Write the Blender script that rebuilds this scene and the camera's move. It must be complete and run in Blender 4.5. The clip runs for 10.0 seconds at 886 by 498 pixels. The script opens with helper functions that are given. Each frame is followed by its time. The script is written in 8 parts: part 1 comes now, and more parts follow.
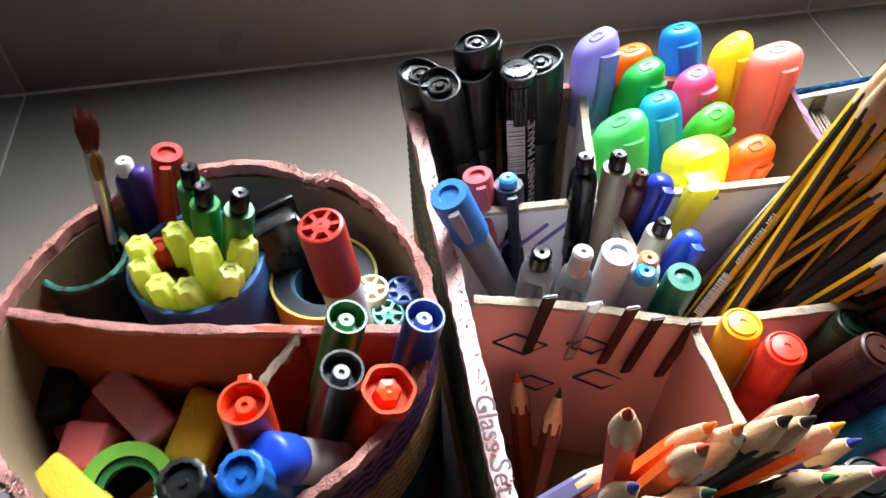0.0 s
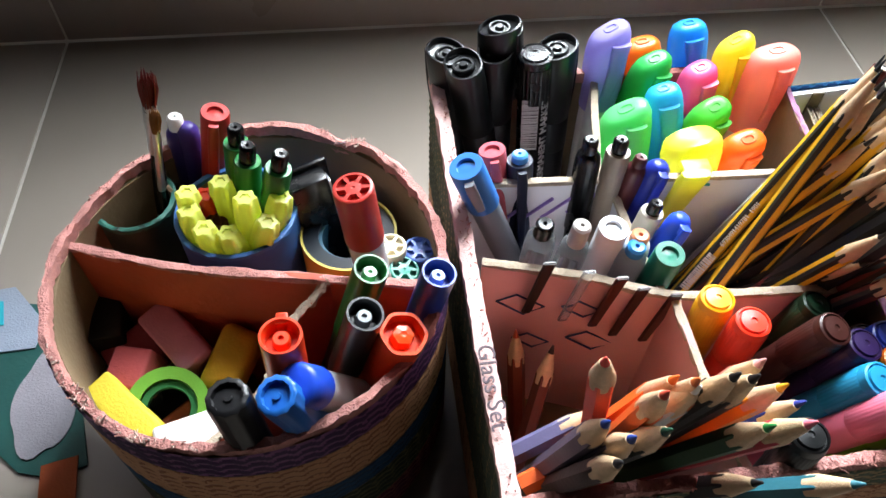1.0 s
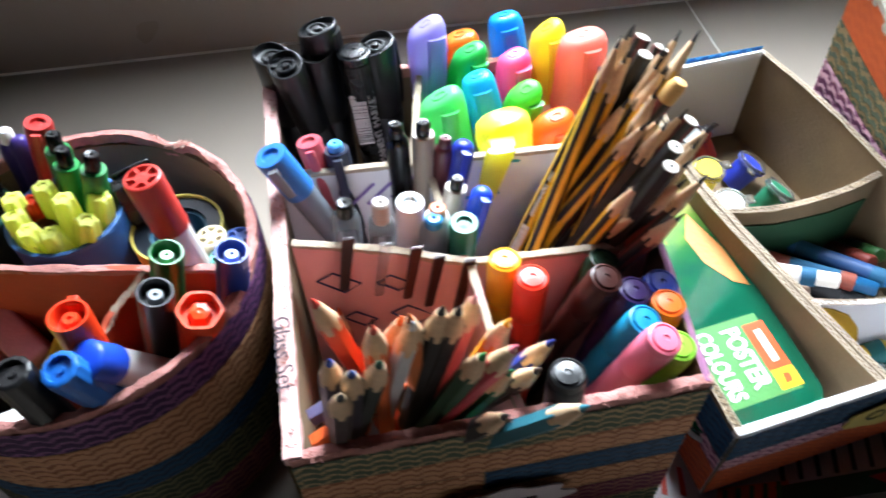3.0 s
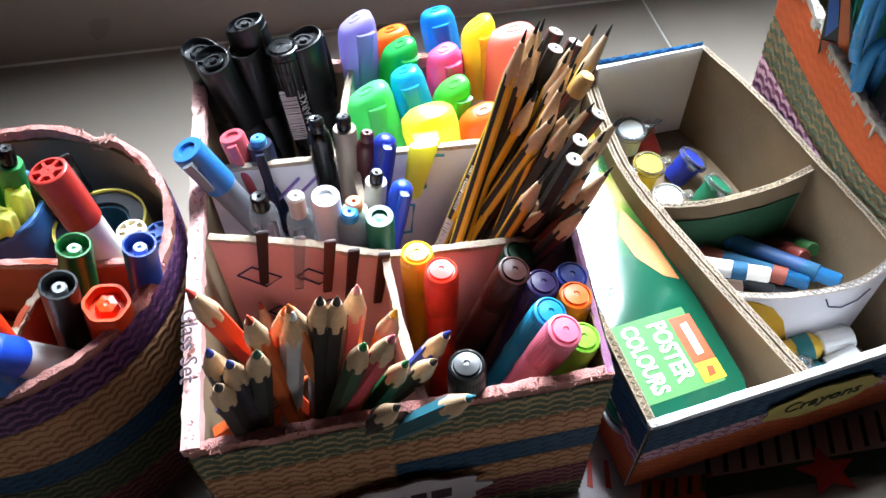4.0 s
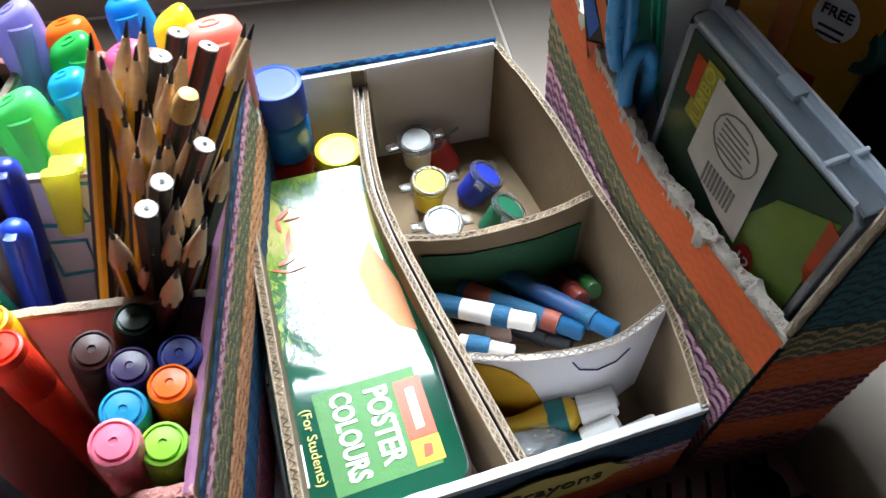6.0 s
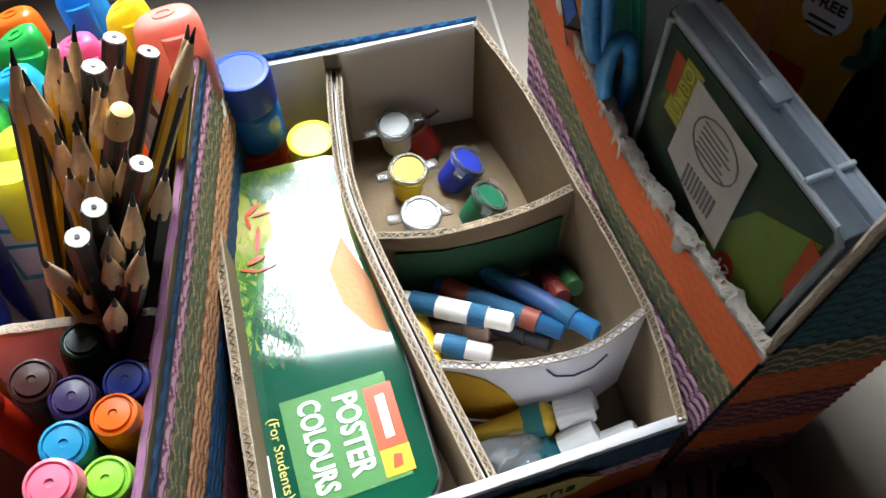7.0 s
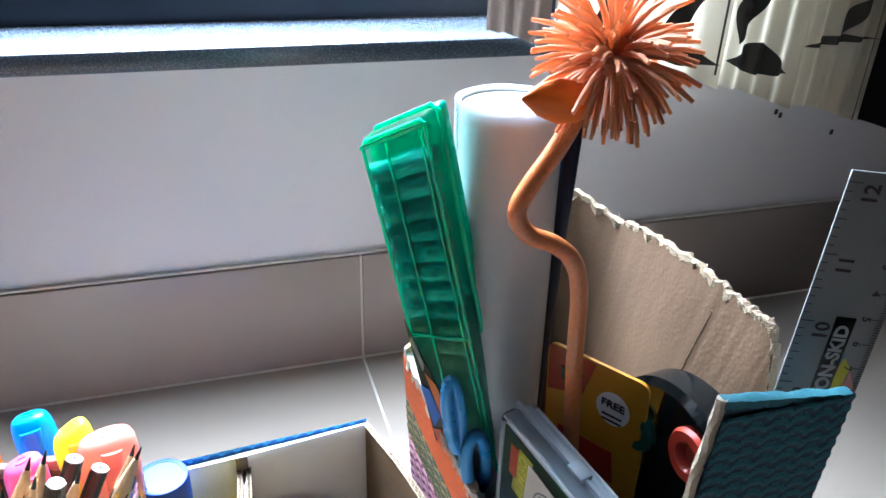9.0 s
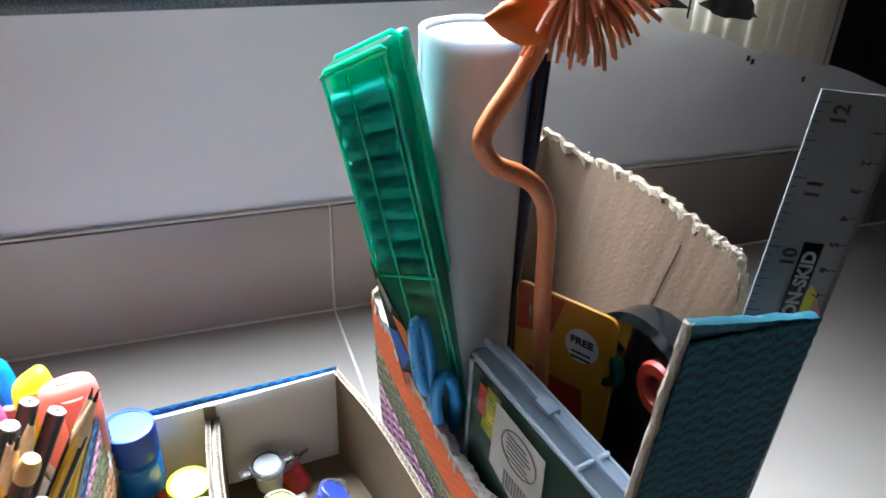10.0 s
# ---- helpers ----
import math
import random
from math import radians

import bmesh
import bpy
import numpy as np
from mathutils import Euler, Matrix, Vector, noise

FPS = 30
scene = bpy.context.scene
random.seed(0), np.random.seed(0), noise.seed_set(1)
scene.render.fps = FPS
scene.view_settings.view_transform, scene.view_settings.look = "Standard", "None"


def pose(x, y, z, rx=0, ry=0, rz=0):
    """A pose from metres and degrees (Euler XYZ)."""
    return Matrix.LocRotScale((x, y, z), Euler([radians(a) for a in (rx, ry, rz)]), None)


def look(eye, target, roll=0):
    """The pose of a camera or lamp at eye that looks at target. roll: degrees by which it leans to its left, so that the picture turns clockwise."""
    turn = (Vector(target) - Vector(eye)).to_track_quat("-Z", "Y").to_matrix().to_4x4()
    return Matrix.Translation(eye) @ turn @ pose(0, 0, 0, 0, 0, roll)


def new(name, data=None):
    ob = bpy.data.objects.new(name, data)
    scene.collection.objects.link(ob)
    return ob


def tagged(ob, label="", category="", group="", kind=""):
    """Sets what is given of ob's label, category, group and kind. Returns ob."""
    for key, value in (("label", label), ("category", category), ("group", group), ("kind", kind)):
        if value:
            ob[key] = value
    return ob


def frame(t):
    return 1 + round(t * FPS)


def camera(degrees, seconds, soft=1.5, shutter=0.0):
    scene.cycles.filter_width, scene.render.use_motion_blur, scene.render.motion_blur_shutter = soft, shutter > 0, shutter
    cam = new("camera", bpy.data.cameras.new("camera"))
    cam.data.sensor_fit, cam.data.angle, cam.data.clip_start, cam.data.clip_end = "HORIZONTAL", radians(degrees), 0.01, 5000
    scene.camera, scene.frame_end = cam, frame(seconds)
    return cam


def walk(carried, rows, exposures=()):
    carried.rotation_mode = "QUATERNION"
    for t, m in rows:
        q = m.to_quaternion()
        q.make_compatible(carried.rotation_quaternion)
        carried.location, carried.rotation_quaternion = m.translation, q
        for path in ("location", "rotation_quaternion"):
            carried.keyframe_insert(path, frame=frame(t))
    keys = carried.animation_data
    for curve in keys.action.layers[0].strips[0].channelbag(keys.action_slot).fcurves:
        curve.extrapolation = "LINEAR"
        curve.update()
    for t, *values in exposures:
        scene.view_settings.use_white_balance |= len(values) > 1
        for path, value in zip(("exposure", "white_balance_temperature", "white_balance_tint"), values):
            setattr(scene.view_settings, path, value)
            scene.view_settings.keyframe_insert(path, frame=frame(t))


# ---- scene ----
cam = camera(61.4, 10.0, soft=1.5, shutter=0.35)
PATH = [
    (0, (0.049, 0.201, 0.337), (0.22, 1.476, -1.194), -1.5),
    (0.5, (0.049, 0.189, 0.354), (0.156, 1.414, -1.223), -0.2),
    (1, (0.043, 0.181, 0.363), (0.19, 1.382, -1.23), 1.7),
    (1.5, (0.053, 0.175, 0.36), (0.19, 1.383, -1.227), 0.7),
    (2, (0.055, 0.169, 0.364), (0.2, 1.386, -1.216), 0.7),
    (2.5, (0.069, 0.16, 0.368), (0.194, 1.417, -1.183), -0.8),
    (3, (0.117, 0.142, 0.366), (0.293, 1.397, -1.181), -1.6),
    (3.2, (0.133, 0.136, 0.364), (0.33, 1.384, -1.186), -1.2),
    (4.3, (0.156, 0.131, 0.365), (0.336, 1.39, -1.179), -1.5),
    (4.5, (0.164, 0.128, 0.36), (0.368, 1.396, -1.173), -1.5),
    (5, (0.215, 0.128, 0.342), (0.524, 1.381, -1.186), 1.3),
    (5.5, (0.268, 0.151, 0.338), (0.523, 1.397, -1.206), 0.9),
    (5.7, (0.278, 0.162, 0.33), (0.515, 1.4, -1.222), 1.0),
    (6.8, (0.313, 0.204, 0.326), (0.46, 1.3, -1.341), -2.1),
    (7, (0.312, 0.2, 0.329), (0.476, 1.301, -1.333), -1.5),
    (7.5, (0.319, 0.178, 0.34), (0.587, 1.392, -1.227), 0.6),
    (8, (0.336, 0.174, 0.354), (0.776, 1.599, -0.978), 2.2),
    (8.5, (0.326, 0.164, 0.366), (0.842, 1.738, -0.755), 2.8),
    (9, (0.308, 0.144, 0.387), (0.854, 1.835, -0.53), 1.9),
    (9.5, (0.304, 0.144, 0.383), (0.864, 1.81, -0.572), 1.8),
    (10, (0.313, 0.143, 0.373), (0.907, 1.771, -0.625), 2.3),
]
EXPOSURE = [
    (0, 0.1, 6500, 12), (1, 0.1, 6500, 12), (2, 0.25, 6450, 12), (3, 0.4, 6150, 12), (4.5, 0.35, 6100, 12), (5.5, 0.1, 6150, 12),
    (7, -0.3, 6500, 12), (7.5, -0.15, 6500, 12), (8, 0.15, 6400, 12), (8.5, 0.6, 5850, 12), (9, 0.95, 5650, 12), (9.5, 0.8, 5650, 12), (10, 0.65, 5700, 12),
]
walk(cam, [(t, look(eye, target, roll)) for t, eye, target, roll in PATH], EXPOSURE)

# ---- world and lights ----
world = bpy.data.worlds.new("world")
scene.world = world
world.use_nodes = True
wn = world.node_tree
sky = wn.nodes.new("ShaderNodeTexSky")
sky.sky_type, sky.sun_disc = "NISHITA", False
sky.sun_elevation, sky.sun_rotation = radians(40), radians(20)
wn.links.new(sky.outputs[0], wn.nodes["Background"].inputs[0])
wn.nodes["Background"].inputs[1].default_value = 0.08


def area_lamp(name, m, w, h, power, color, spread=180):
    d = bpy.data.lights.new(name, "AREA")
    d.shape, d.size, d.size_y, d.energy, d.color = "RECTANGLE", w, h, power, color
    d.spread = radians(spread)
    ob = new(name, d)
    ob.matrix_world = m
    return ob


WINDOW_POWER = 10.0
area_lamp("window_daylight", look((0.34, 0.84, 0.67), (0.34, 0.38, 0.03)), 0.42, 0.44, WINDOW_POWER, (0.86, 0.95, 1.0), 100)


# ---- materials ----
def lin(h):
    c = [int(h[i:i + 2], 16) / 255 for i in (1, 3, 5)]
    return tuple(((v + 0.055) / 1.055) ** 2.4 if v > 0.04 else v / 12.92 for v in c) + (1,)


MATS = {}


def mat(name, color, rough=0.4, vary=0.12, scale=60, bump=0.1, bscale=400, metal=0.0, trans=0.0, coat=0.0, ior=1.46, stain=0.0, sss=0.0, emit=0.0, detail=4, spec=0.5):
    """Surface with colour variation at two scales, fine relief and uneven gloss."""
    if name in MATS:
        return MATS[name]
    m = bpy.data.materials.new(name)
    MATS[name] = m
    m.use_nodes = True
    t = m.node_tree
    b = t.nodes["Principled BSDF"]
    c = lin(color) if isinstance(color, str) else (*color, 1)
    co = t.nodes.new("ShaderNodeTexCoord")
    n1 = t.nodes.new("ShaderNodeTexNoise")
    n1.inputs["Scale"].default_value, n1.inputs["Detail"].default_value = scale, detail
    n2 = t.nodes.new("ShaderNodeTexNoise")
    n2.inputs["Scale"].default_value, n2.inputs["Detail"].default_value = bscale, 3
    t.links.new(co.outputs["Object"], n1.inputs["Vector"])
    t.links.new(co.outputs["Object"], n2.inputs["Vector"])
    mx = t.nodes.new("ShaderNodeMix")
    mx.data_type = "RGBA"
    mx.inputs["A"].default_value = tuple(v * (1 - vary) for v in c[:3]) + (1,)
    mx.inputs["B"].default_value = tuple(min(1, v * (1 + vary) + vary * 0.01) for v in c[:3]) + (1,)
    t.links.new(n1.outputs["Fac"], mx.inputs["Factor"])
    out = mx.outputs["Result"]
    if stain:
        n3 = t.nodes.new("ShaderNodeTexNoise")
        n3.inputs["Scale"].default_value, n3.inputs["Detail"].default_value = scale * 0.28, 6
        t.links.new(co.outputs["Object"], n3.inputs["Vector"])
        rp = t.nodes.new("ShaderNodeMapRange")
        rp.inputs["From Min"].default_value, rp.inputs["From Max"].default_value = 0.5, 0.72
        rp.inputs["To Max"].default_value = stain
        t.links.new(n3.outputs["Fac"], rp.inputs["Value"])
        m2 = t.nodes.new("ShaderNodeMix")
        m2.data_type = "RGBA"
        m2.inputs["B"].default_value = tuple(v * 0.55 for v in c[:3]) + (1,)
        t.links.new(out, m2.inputs["A"])
        t.links.new(rp.outputs[0], m2.inputs["Factor"])
        out = m2.outputs["Result"]
    t.links.new(out, b.inputs["Base Color"])
    rr = t.nodes.new("ShaderNodeMapRange")
    rr.inputs["To Min"].default_value, rr.inputs["To Max"].default_value = max(0.03, rough - 0.08), min(1, rough + 0.1)
    t.links.new(n1.outputs["Fac"], rr.inputs["Value"])
    t.links.new(rr.outputs[0], b.inputs["Roughness"])
    if bump:
        bp = t.nodes.new("ShaderNodeBump")
        bp.inputs["Strength"].default_value, bp.inputs["Distance"].default_value = bump, 0.001
        t.links.new(n2.outputs["Fac"], bp.inputs["Height"])
        t.links.new(bp.outputs[0], b.inputs["Normal"])
    b.inputs["Metallic"].default_value = metal
    b.inputs["Transmission Weight"].default_value = trans
    b.inputs["Coat Weight"].default_value = coat
    b.inputs["IOR"].default_value = ior
    b.inputs["Specular IOR Level"].default_value = spec
    if sss:
        b.inputs["Subsurface Weight"].default_value = sss
        b.inputs["Subsurface Radius"].default_value = (0.004, 0.003, 0.002)
        b.inputs["Subsurface Scale"].default_value = 1.0
    if emit:
        b.inputs["Emission Color"].default_value = c
        b.inputs["Emission Strength"].default_value = emit
    return m


def plastic(color, rough=0.32):
    return mat("plastic " + color + str(rough), color, rough, vary=0.06, scale=90, bump=0.04, bscale=700, coat=0.06, spec=0.38)


def painted(color):
    return mat("paint " + color, color, 0.55, vary=0.16, scale=120, bump=0.15, bscale=500, stain=0.25)


def paper(color):
    return mat("paper " + color, color, 0.75, vary=0.14, scale=80, bump=0.35, bscale=900, stain=0.2)


def clear(color="#ffffff", rough=0.08, trans=0.92):
    return mat("clear " + color + str(trans), color, rough, vary=0.02, bump=0.02, trans=trans, ior=1.4)


CARD = mat("cardboard", "#7e6a4e", 0.82, vary=0.16, scale=70, bump=0.3, bscale=500, stain=0.3)
CARD_IN = mat("cardboard inside", "#7c684e", 0.8, vary=0.2, scale=50, bump=0.35, bscale=450, stain=0.4)
CORE = mat("torn corrugated edge", "#b0a08c", 0.9, vary=0.35, scale=600, bump=1.0, bscale=1500)
PINKRIM = mat("pink painted paper edge", "#bc8078", 0.75, vary=0.38, scale=420, bump=1.0, bscale=1200, stain=0.6)
REDCARD = mat("red painted card", "#a8452a", 0.6, vary=0.25, scale=60, bump=0.3, bscale=300, stain=0.4)
PINKCARD = mat("pink painted card", "#d8a6a3", 0.65, vary=0.12, scale=60, bump=0.25, bscale=500, stain=0.25)
WHITECARD = mat("white card", "#e6e4e6", 0.6, vary=0.05, scale=40, bump=0.15, bscale=500, stain=0.08)
WOOD = mat("pencil wood", "#d0b08c", 0.6, vary=0.2, scale=500, bump=0.3, bscale=1500)
LEAD = mat("graphite", "#2a2a2c", 0.3, vary=0.1, metal=0.4)
BLACK = plastic("#0c0d0f", 0.25)
WHITE = plastic("#e6e6e4", 0.35)
METAL = mat("steel", "#b9babb", 0.3, vary=0.08, scale=200, metal=1.0, bump=0.1)
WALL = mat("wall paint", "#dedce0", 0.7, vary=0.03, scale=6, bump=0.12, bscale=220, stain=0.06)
# for the unseen room sides: kept dark to lower the bounced fill light
ROOMWALL = mat("dark bounce-cutting paint", "#3c3a3d", 0.8, vary=0.04, scale=6, bump=0.12, bscale=220)
TILE = mat("glazed floor tile", "#a89d92", 0.22, vary=0.05, scale=9, bump=0.02, bscale=60, coat=0.2, stain=0.08)
SKIRT = mat("skirting tile", "#9a8e86", 0.3, vary=0.06, scale=12, bump=0.03, bscale=80)
GROUT = mat("grout", "#d9d3ca", 0.9, vary=0.12, scale=90, bump=0.4)


def backlit(m, color, amount):
    """Lets part of the light through a thin sheet."""
    t = m.node_tree
    a = t.nodes.new("ShaderNodeBsdfTranslucent")
    a.inputs[0].default_value = lin(color)
    b = t.nodes.new("ShaderNodeMixShader")
    b.inputs[0].default_value = amount
    t.links.new(t.nodes["Principled BSDF"].outputs[0], b.inputs[1])
    t.links.new(a.outputs[0], b.inputs[2])
    t.links.new(b.outputs[0], t.nodes["Material Output"].inputs[0])
    return m


backlit(PINKCARD, "#dcaaa4", 0.3)
backlit(WHITECARD, "#d8d6da", 0.2)


def dyed(color):
    """Thin bright plastic that glows a little when lit from behind."""
    name = "dyed plastic " + color
    if name in MATS:
        return MATS[name]
    return backlit(mat(name, color, 0.3, vary=0.05, scale=90, bump=0.04, bscale=700, coat=0.2), color, 0.5)


# ---- mesh helpers ----
def part(name, bm, material, parent, label="", angle=40):
    me = bpy.data.meshes.new(name)
    bmesh.ops.recalc_face_normals(bm, faces=bm.faces[:])
    bm.to_mesh(me)
    bm.free()
    for p in me.polygons:
        p.use_smooth = True
    me.set_sharp_from_angle(angle=radians(angle))
    for mm in (material if isinstance(material, (list, tuple)) else [material]):
        me.materials.append(mm)
    ob = new(name, me)
    ob.parent = parent
    if label:
        tagged(ob, label)
    return ob


def thing(name, m, label, category, group=""):
    ob = new(name)
    ob.empty_display_size = 0.01
    ob.matrix_world = m
    return tagged(ob, label, category, group)


def solo(name, bm, material, label, category, m=None, group="", kind=""):
    ob = part(name, bm, material, None)
    if m is not None:
        ob.matrix_world = m
    return tagged(ob, label, category, group, kind)


def along(bottom, top, spin=0.0):
    """Pose with its origin at bottom and its z axis towards top, and the length."""
    b, t = Vector(bottom), Vector(top)
    z = (t - b).normalized()
    x = Vector((math.cos(spin), math.sin(spin), 0))
    x = (x - z * x.dot(z)).normalized()
    y = z.cross(x)
    m = Matrix((x, y, z)).transposed().to_4x4()
    m.translation = b
    return m, (t - b).length


def lathe(profile, n=24, bm=None, lobes=0, depth=0.0, m=None):
    bm = bm or bmesh.new()
    rings = []
    for r, z in profile:
        if r <= 1e-6:
            rings.append([bm.verts.new((0, 0, z))])
        else:
            ring = []
            for i in range(n):
                a = 2 * math.pi * i / n
                q = r * (1 + (depth * math.cos(lobes * a) if lobes else 0))
                ring.append(bm.verts.new((q * math.cos(a), q * math.sin(a), z)))
            rings.append(ring)
    for a, b in zip(rings, rings[1:]):
        if len(a) == 1 and len(b) == 1:
            continue
        for i in range(n):
            j = (i + 1) % n
            vs = [a[0]] if len(a) == 1 else [a[i], a[j]]
            vs += [b[0]] if len(b) == 1 else [b[j], b[i]]
            bm.faces.new(vs)
    if m is not None:
        bmesh.ops.transform(bm, matrix=m, verts=bm.verts[:])
    return bm


def block(x0, x1, y0, y1, z0, z1, bevel=0.0, bm=None, m=None, seg=2):
    own = bmesh.new()
    bmesh.ops.create_cube(own, size=1.0)
    bmesh.ops.transform(own, matrix=Matrix.Translation(((x0 + x1) / 2, (y0 + y1) / 2, (z0 + z1) / 2)) @ Matrix.Diagonal((x1 - x0, y1 - y0, z1 - z0, 1)), verts=own.verts[:])
    if bevel:
        bmesh.ops.bevel(own, geom=own.edges[:], offset=bevel, segments=seg, profile=0.5, affect="EDGES")
    if m is not None:
        bmesh.ops.transform(own, matrix=m, verts=own.verts[:])
    if bm is None:
        return own
    merge(bm, own)
    return bm


def merge(bm, other):
    tmp = bpy.data.meshes.new("tmp")
    other.to_mesh(tmp)
    other.free()
    bm.from_mesh(tmp)
    bpy.data.meshes.remove(tmp)
    return bm


def prism(points, z0, z1, bm=None, m=None):
    """Upright prism over a flat outline."""
    own = bmesh.new()
    lo = [own.verts.new((x, y, z0)) for x, y in points]
    hi = [own.verts.new((x, y, z1)) for x, y in points]
    n = len(points)
    own.faces.new(lo[::-1])
    own.faces.new(hi)
    for i in range(n):
        own.faces.new((lo[i], lo[(i + 1) % n], hi[(i + 1) % n], hi[i]))
    if m is not None:
        bmesh.ops.transform(own, matrix=m, verts=own.verts[:])
    if bm is None:
        return own
    return merge(bm, own)


def rounded(w, h, r, n=5):
    pts = []
    for cx, cy, a0 in ((w / 2 - r, h / 2 - r, 0), (-w / 2 + r, h / 2 - r, 90), (-w / 2 + r, -h / 2 + r, 180), (w / 2 - r, -h / 2 + r, 270)):
        for i in range(n + 1):
            a = radians(a0 + 90 * i / n)
            pts.append((cx + r * math.cos(a), cy + r * math.sin(a)))
    return pts


def tube_along(pts, radius, n=10, bm=None, closed=False, taper=None):
    """Round bar through the points."""
    bm = bm or bmesh.new()
    pts = [Vector(p) for p in pts]
    rings = []
    up = Vector((0.13, 0.21, 0.97))
    for i, p in enumerate(pts):
        a = pts[i - 1] if (i or closed) else p
        b = pts[(i + 1) % len(pts)] if (i < len(pts) - 1 or closed) else p
        d = (b - a).normalized()
        x = d.cross(up)
        if x.length < 0.05:
            x = d.cross(Vector((1, 0, 0)))
        x.normalize()
        y = d.cross(x)
        r = radius * (taper[i] if taper else 1)
        rings.append([bm.verts.new(p + x * r * math.cos(2 * math.pi * k / n) + y * r * math.sin(2 * math.pi * k / n)) for k in range(n)])
    pairs = list(zip(rings, rings[1:])) + ([(rings[-1], rings[0])] if closed else [])
    for a, b in pairs:
        for k in range(n):
            bm.faces.new((a[k], a[(k + 1) % n], b[(k + 1) % n], b[k]))
    if not closed:
        bm.faces.new(rings[0][::-1])
        bm.faces.new(rings[-1])
    return bm


def smooth_path(pts, n=8):
    """Points on a soft curve through pts."""
    pts = [Vector(p) for p in pts]
    out = []
    for i in range(len(pts) - 1):
        p0, p1, p2, p3 = pts[max(i - 1, 0)], pts[i], pts[i + 1], pts[min(i + 2, len(pts) - 1)]
        for k in range(n):
            t = k / n
            out.append(0.5 * ((2 * p1) + (p2 - p0) * t + (2 * p0 - 5 * p1 + 4 * p2 - p3) * t * t + (3 * p1 - p0 - 3 * p2 + p3) * t ** 3))
    return out + [pts[-1]]


def panel(a0, b0, a1, b1, thick, n=1, tear=0.0, seed=0, top=None, side=None):
    """Upright board from the bottom edge a0-b0 to the top edge a1-b1; tear: raggedness of its top edge; top(u) lowers the edge."""
    a0, b0, a1, b1 = (Vector(v) for v in (a0, b0, a1, b1))
    nrm = (a1 - a0).cross(b0 - a0).normalized() * thick
    bm = bmesh.new()
    rows = []
    for i in range(n + 1):
        u = i / n
        lo, hi = a0.lerp(b0, u), a1.lerp(b1, u)
        if top:
            hi = lo.lerp(hi, top(u))
        hi = hi + Vector((0, 0, tear * (noise.noise((u * n * 0.37, seed, 1.3)) + 0.6 * noise.noise((u * n * 0.9, seed, 7.1)))))
        rows.append([bm.verts.new(v) for v in (lo, hi, hi + nrm, lo + nrm)])
    for a, b in zip(rows, rows[1:]):
        for k in range(4):
            bm.faces.new((a[k], b[k], b[(k + 1) % 4], a[(k + 1) % 4]))
    bm.faces.new(rows[0])
    bm.faces.new(rows[-1][::-1])
    return bm


def rim_strip(pts, w, h, tear=0.001, seed=0, closed=False, n=1):
    """Ragged folded edge that runs along pts."""
    bm = bmesh.new()
    rows = []
    pts = [Vector(p) for p in pts]
    fine = []
    for i in range(len(pts) - (0 if closed else 1)):
        for k in range(n):
            fine.append(pts[i].lerp(pts[(i + 1) % len(pts)], k / n))
    if not closed:
        fine.append(pts[-1])
    m = len(fine)
    for i, p in enumerate(fine):
        a = fine[i - 1] if (i or closed) else p
        b = fine[(i + 1) % m] if (i < m - 1 or closed) else p
        d = b - a
        s = Vector((d.y, -d.x, 0)).normalized()
        j = [tear * (0.7 * noise.noise((i * 0.11 + 31 * k, seed, k)) + 0.45 * noise.noise((i * 0.37 + 17 * k, seed, k + 3)) + 0.2 * noise.noise((i * 0.93 + 7 * k, seed, k + 6))) for k in range(5)]
        rows.append([bm.verts.new(p + s * x + Vector((0, 0, z))) for x, z in ((-w / 2 + j[0], -h + j[1] * 2), (-w / 2 + j[1], j[2] * 0.7), (j[4], 0.0004 + j[3]), (w / 2 + j[3], j[4] * 0.7), (w / 2 + j[2], -h + j[0] * 2))])
    for a, b in list(zip(rows, rows[1:])) + ([(rows[-1], rows[0])] if closed else []):
        for k in range(5):
            bm.faces.new((a[k], b[k], b[(k + 1) % 5], a[(k + 1) % 5]))
    if not closed:
        bm.faces.new(rows[0])
        bm.faces.new(rows[-1][::-1])
    return bm


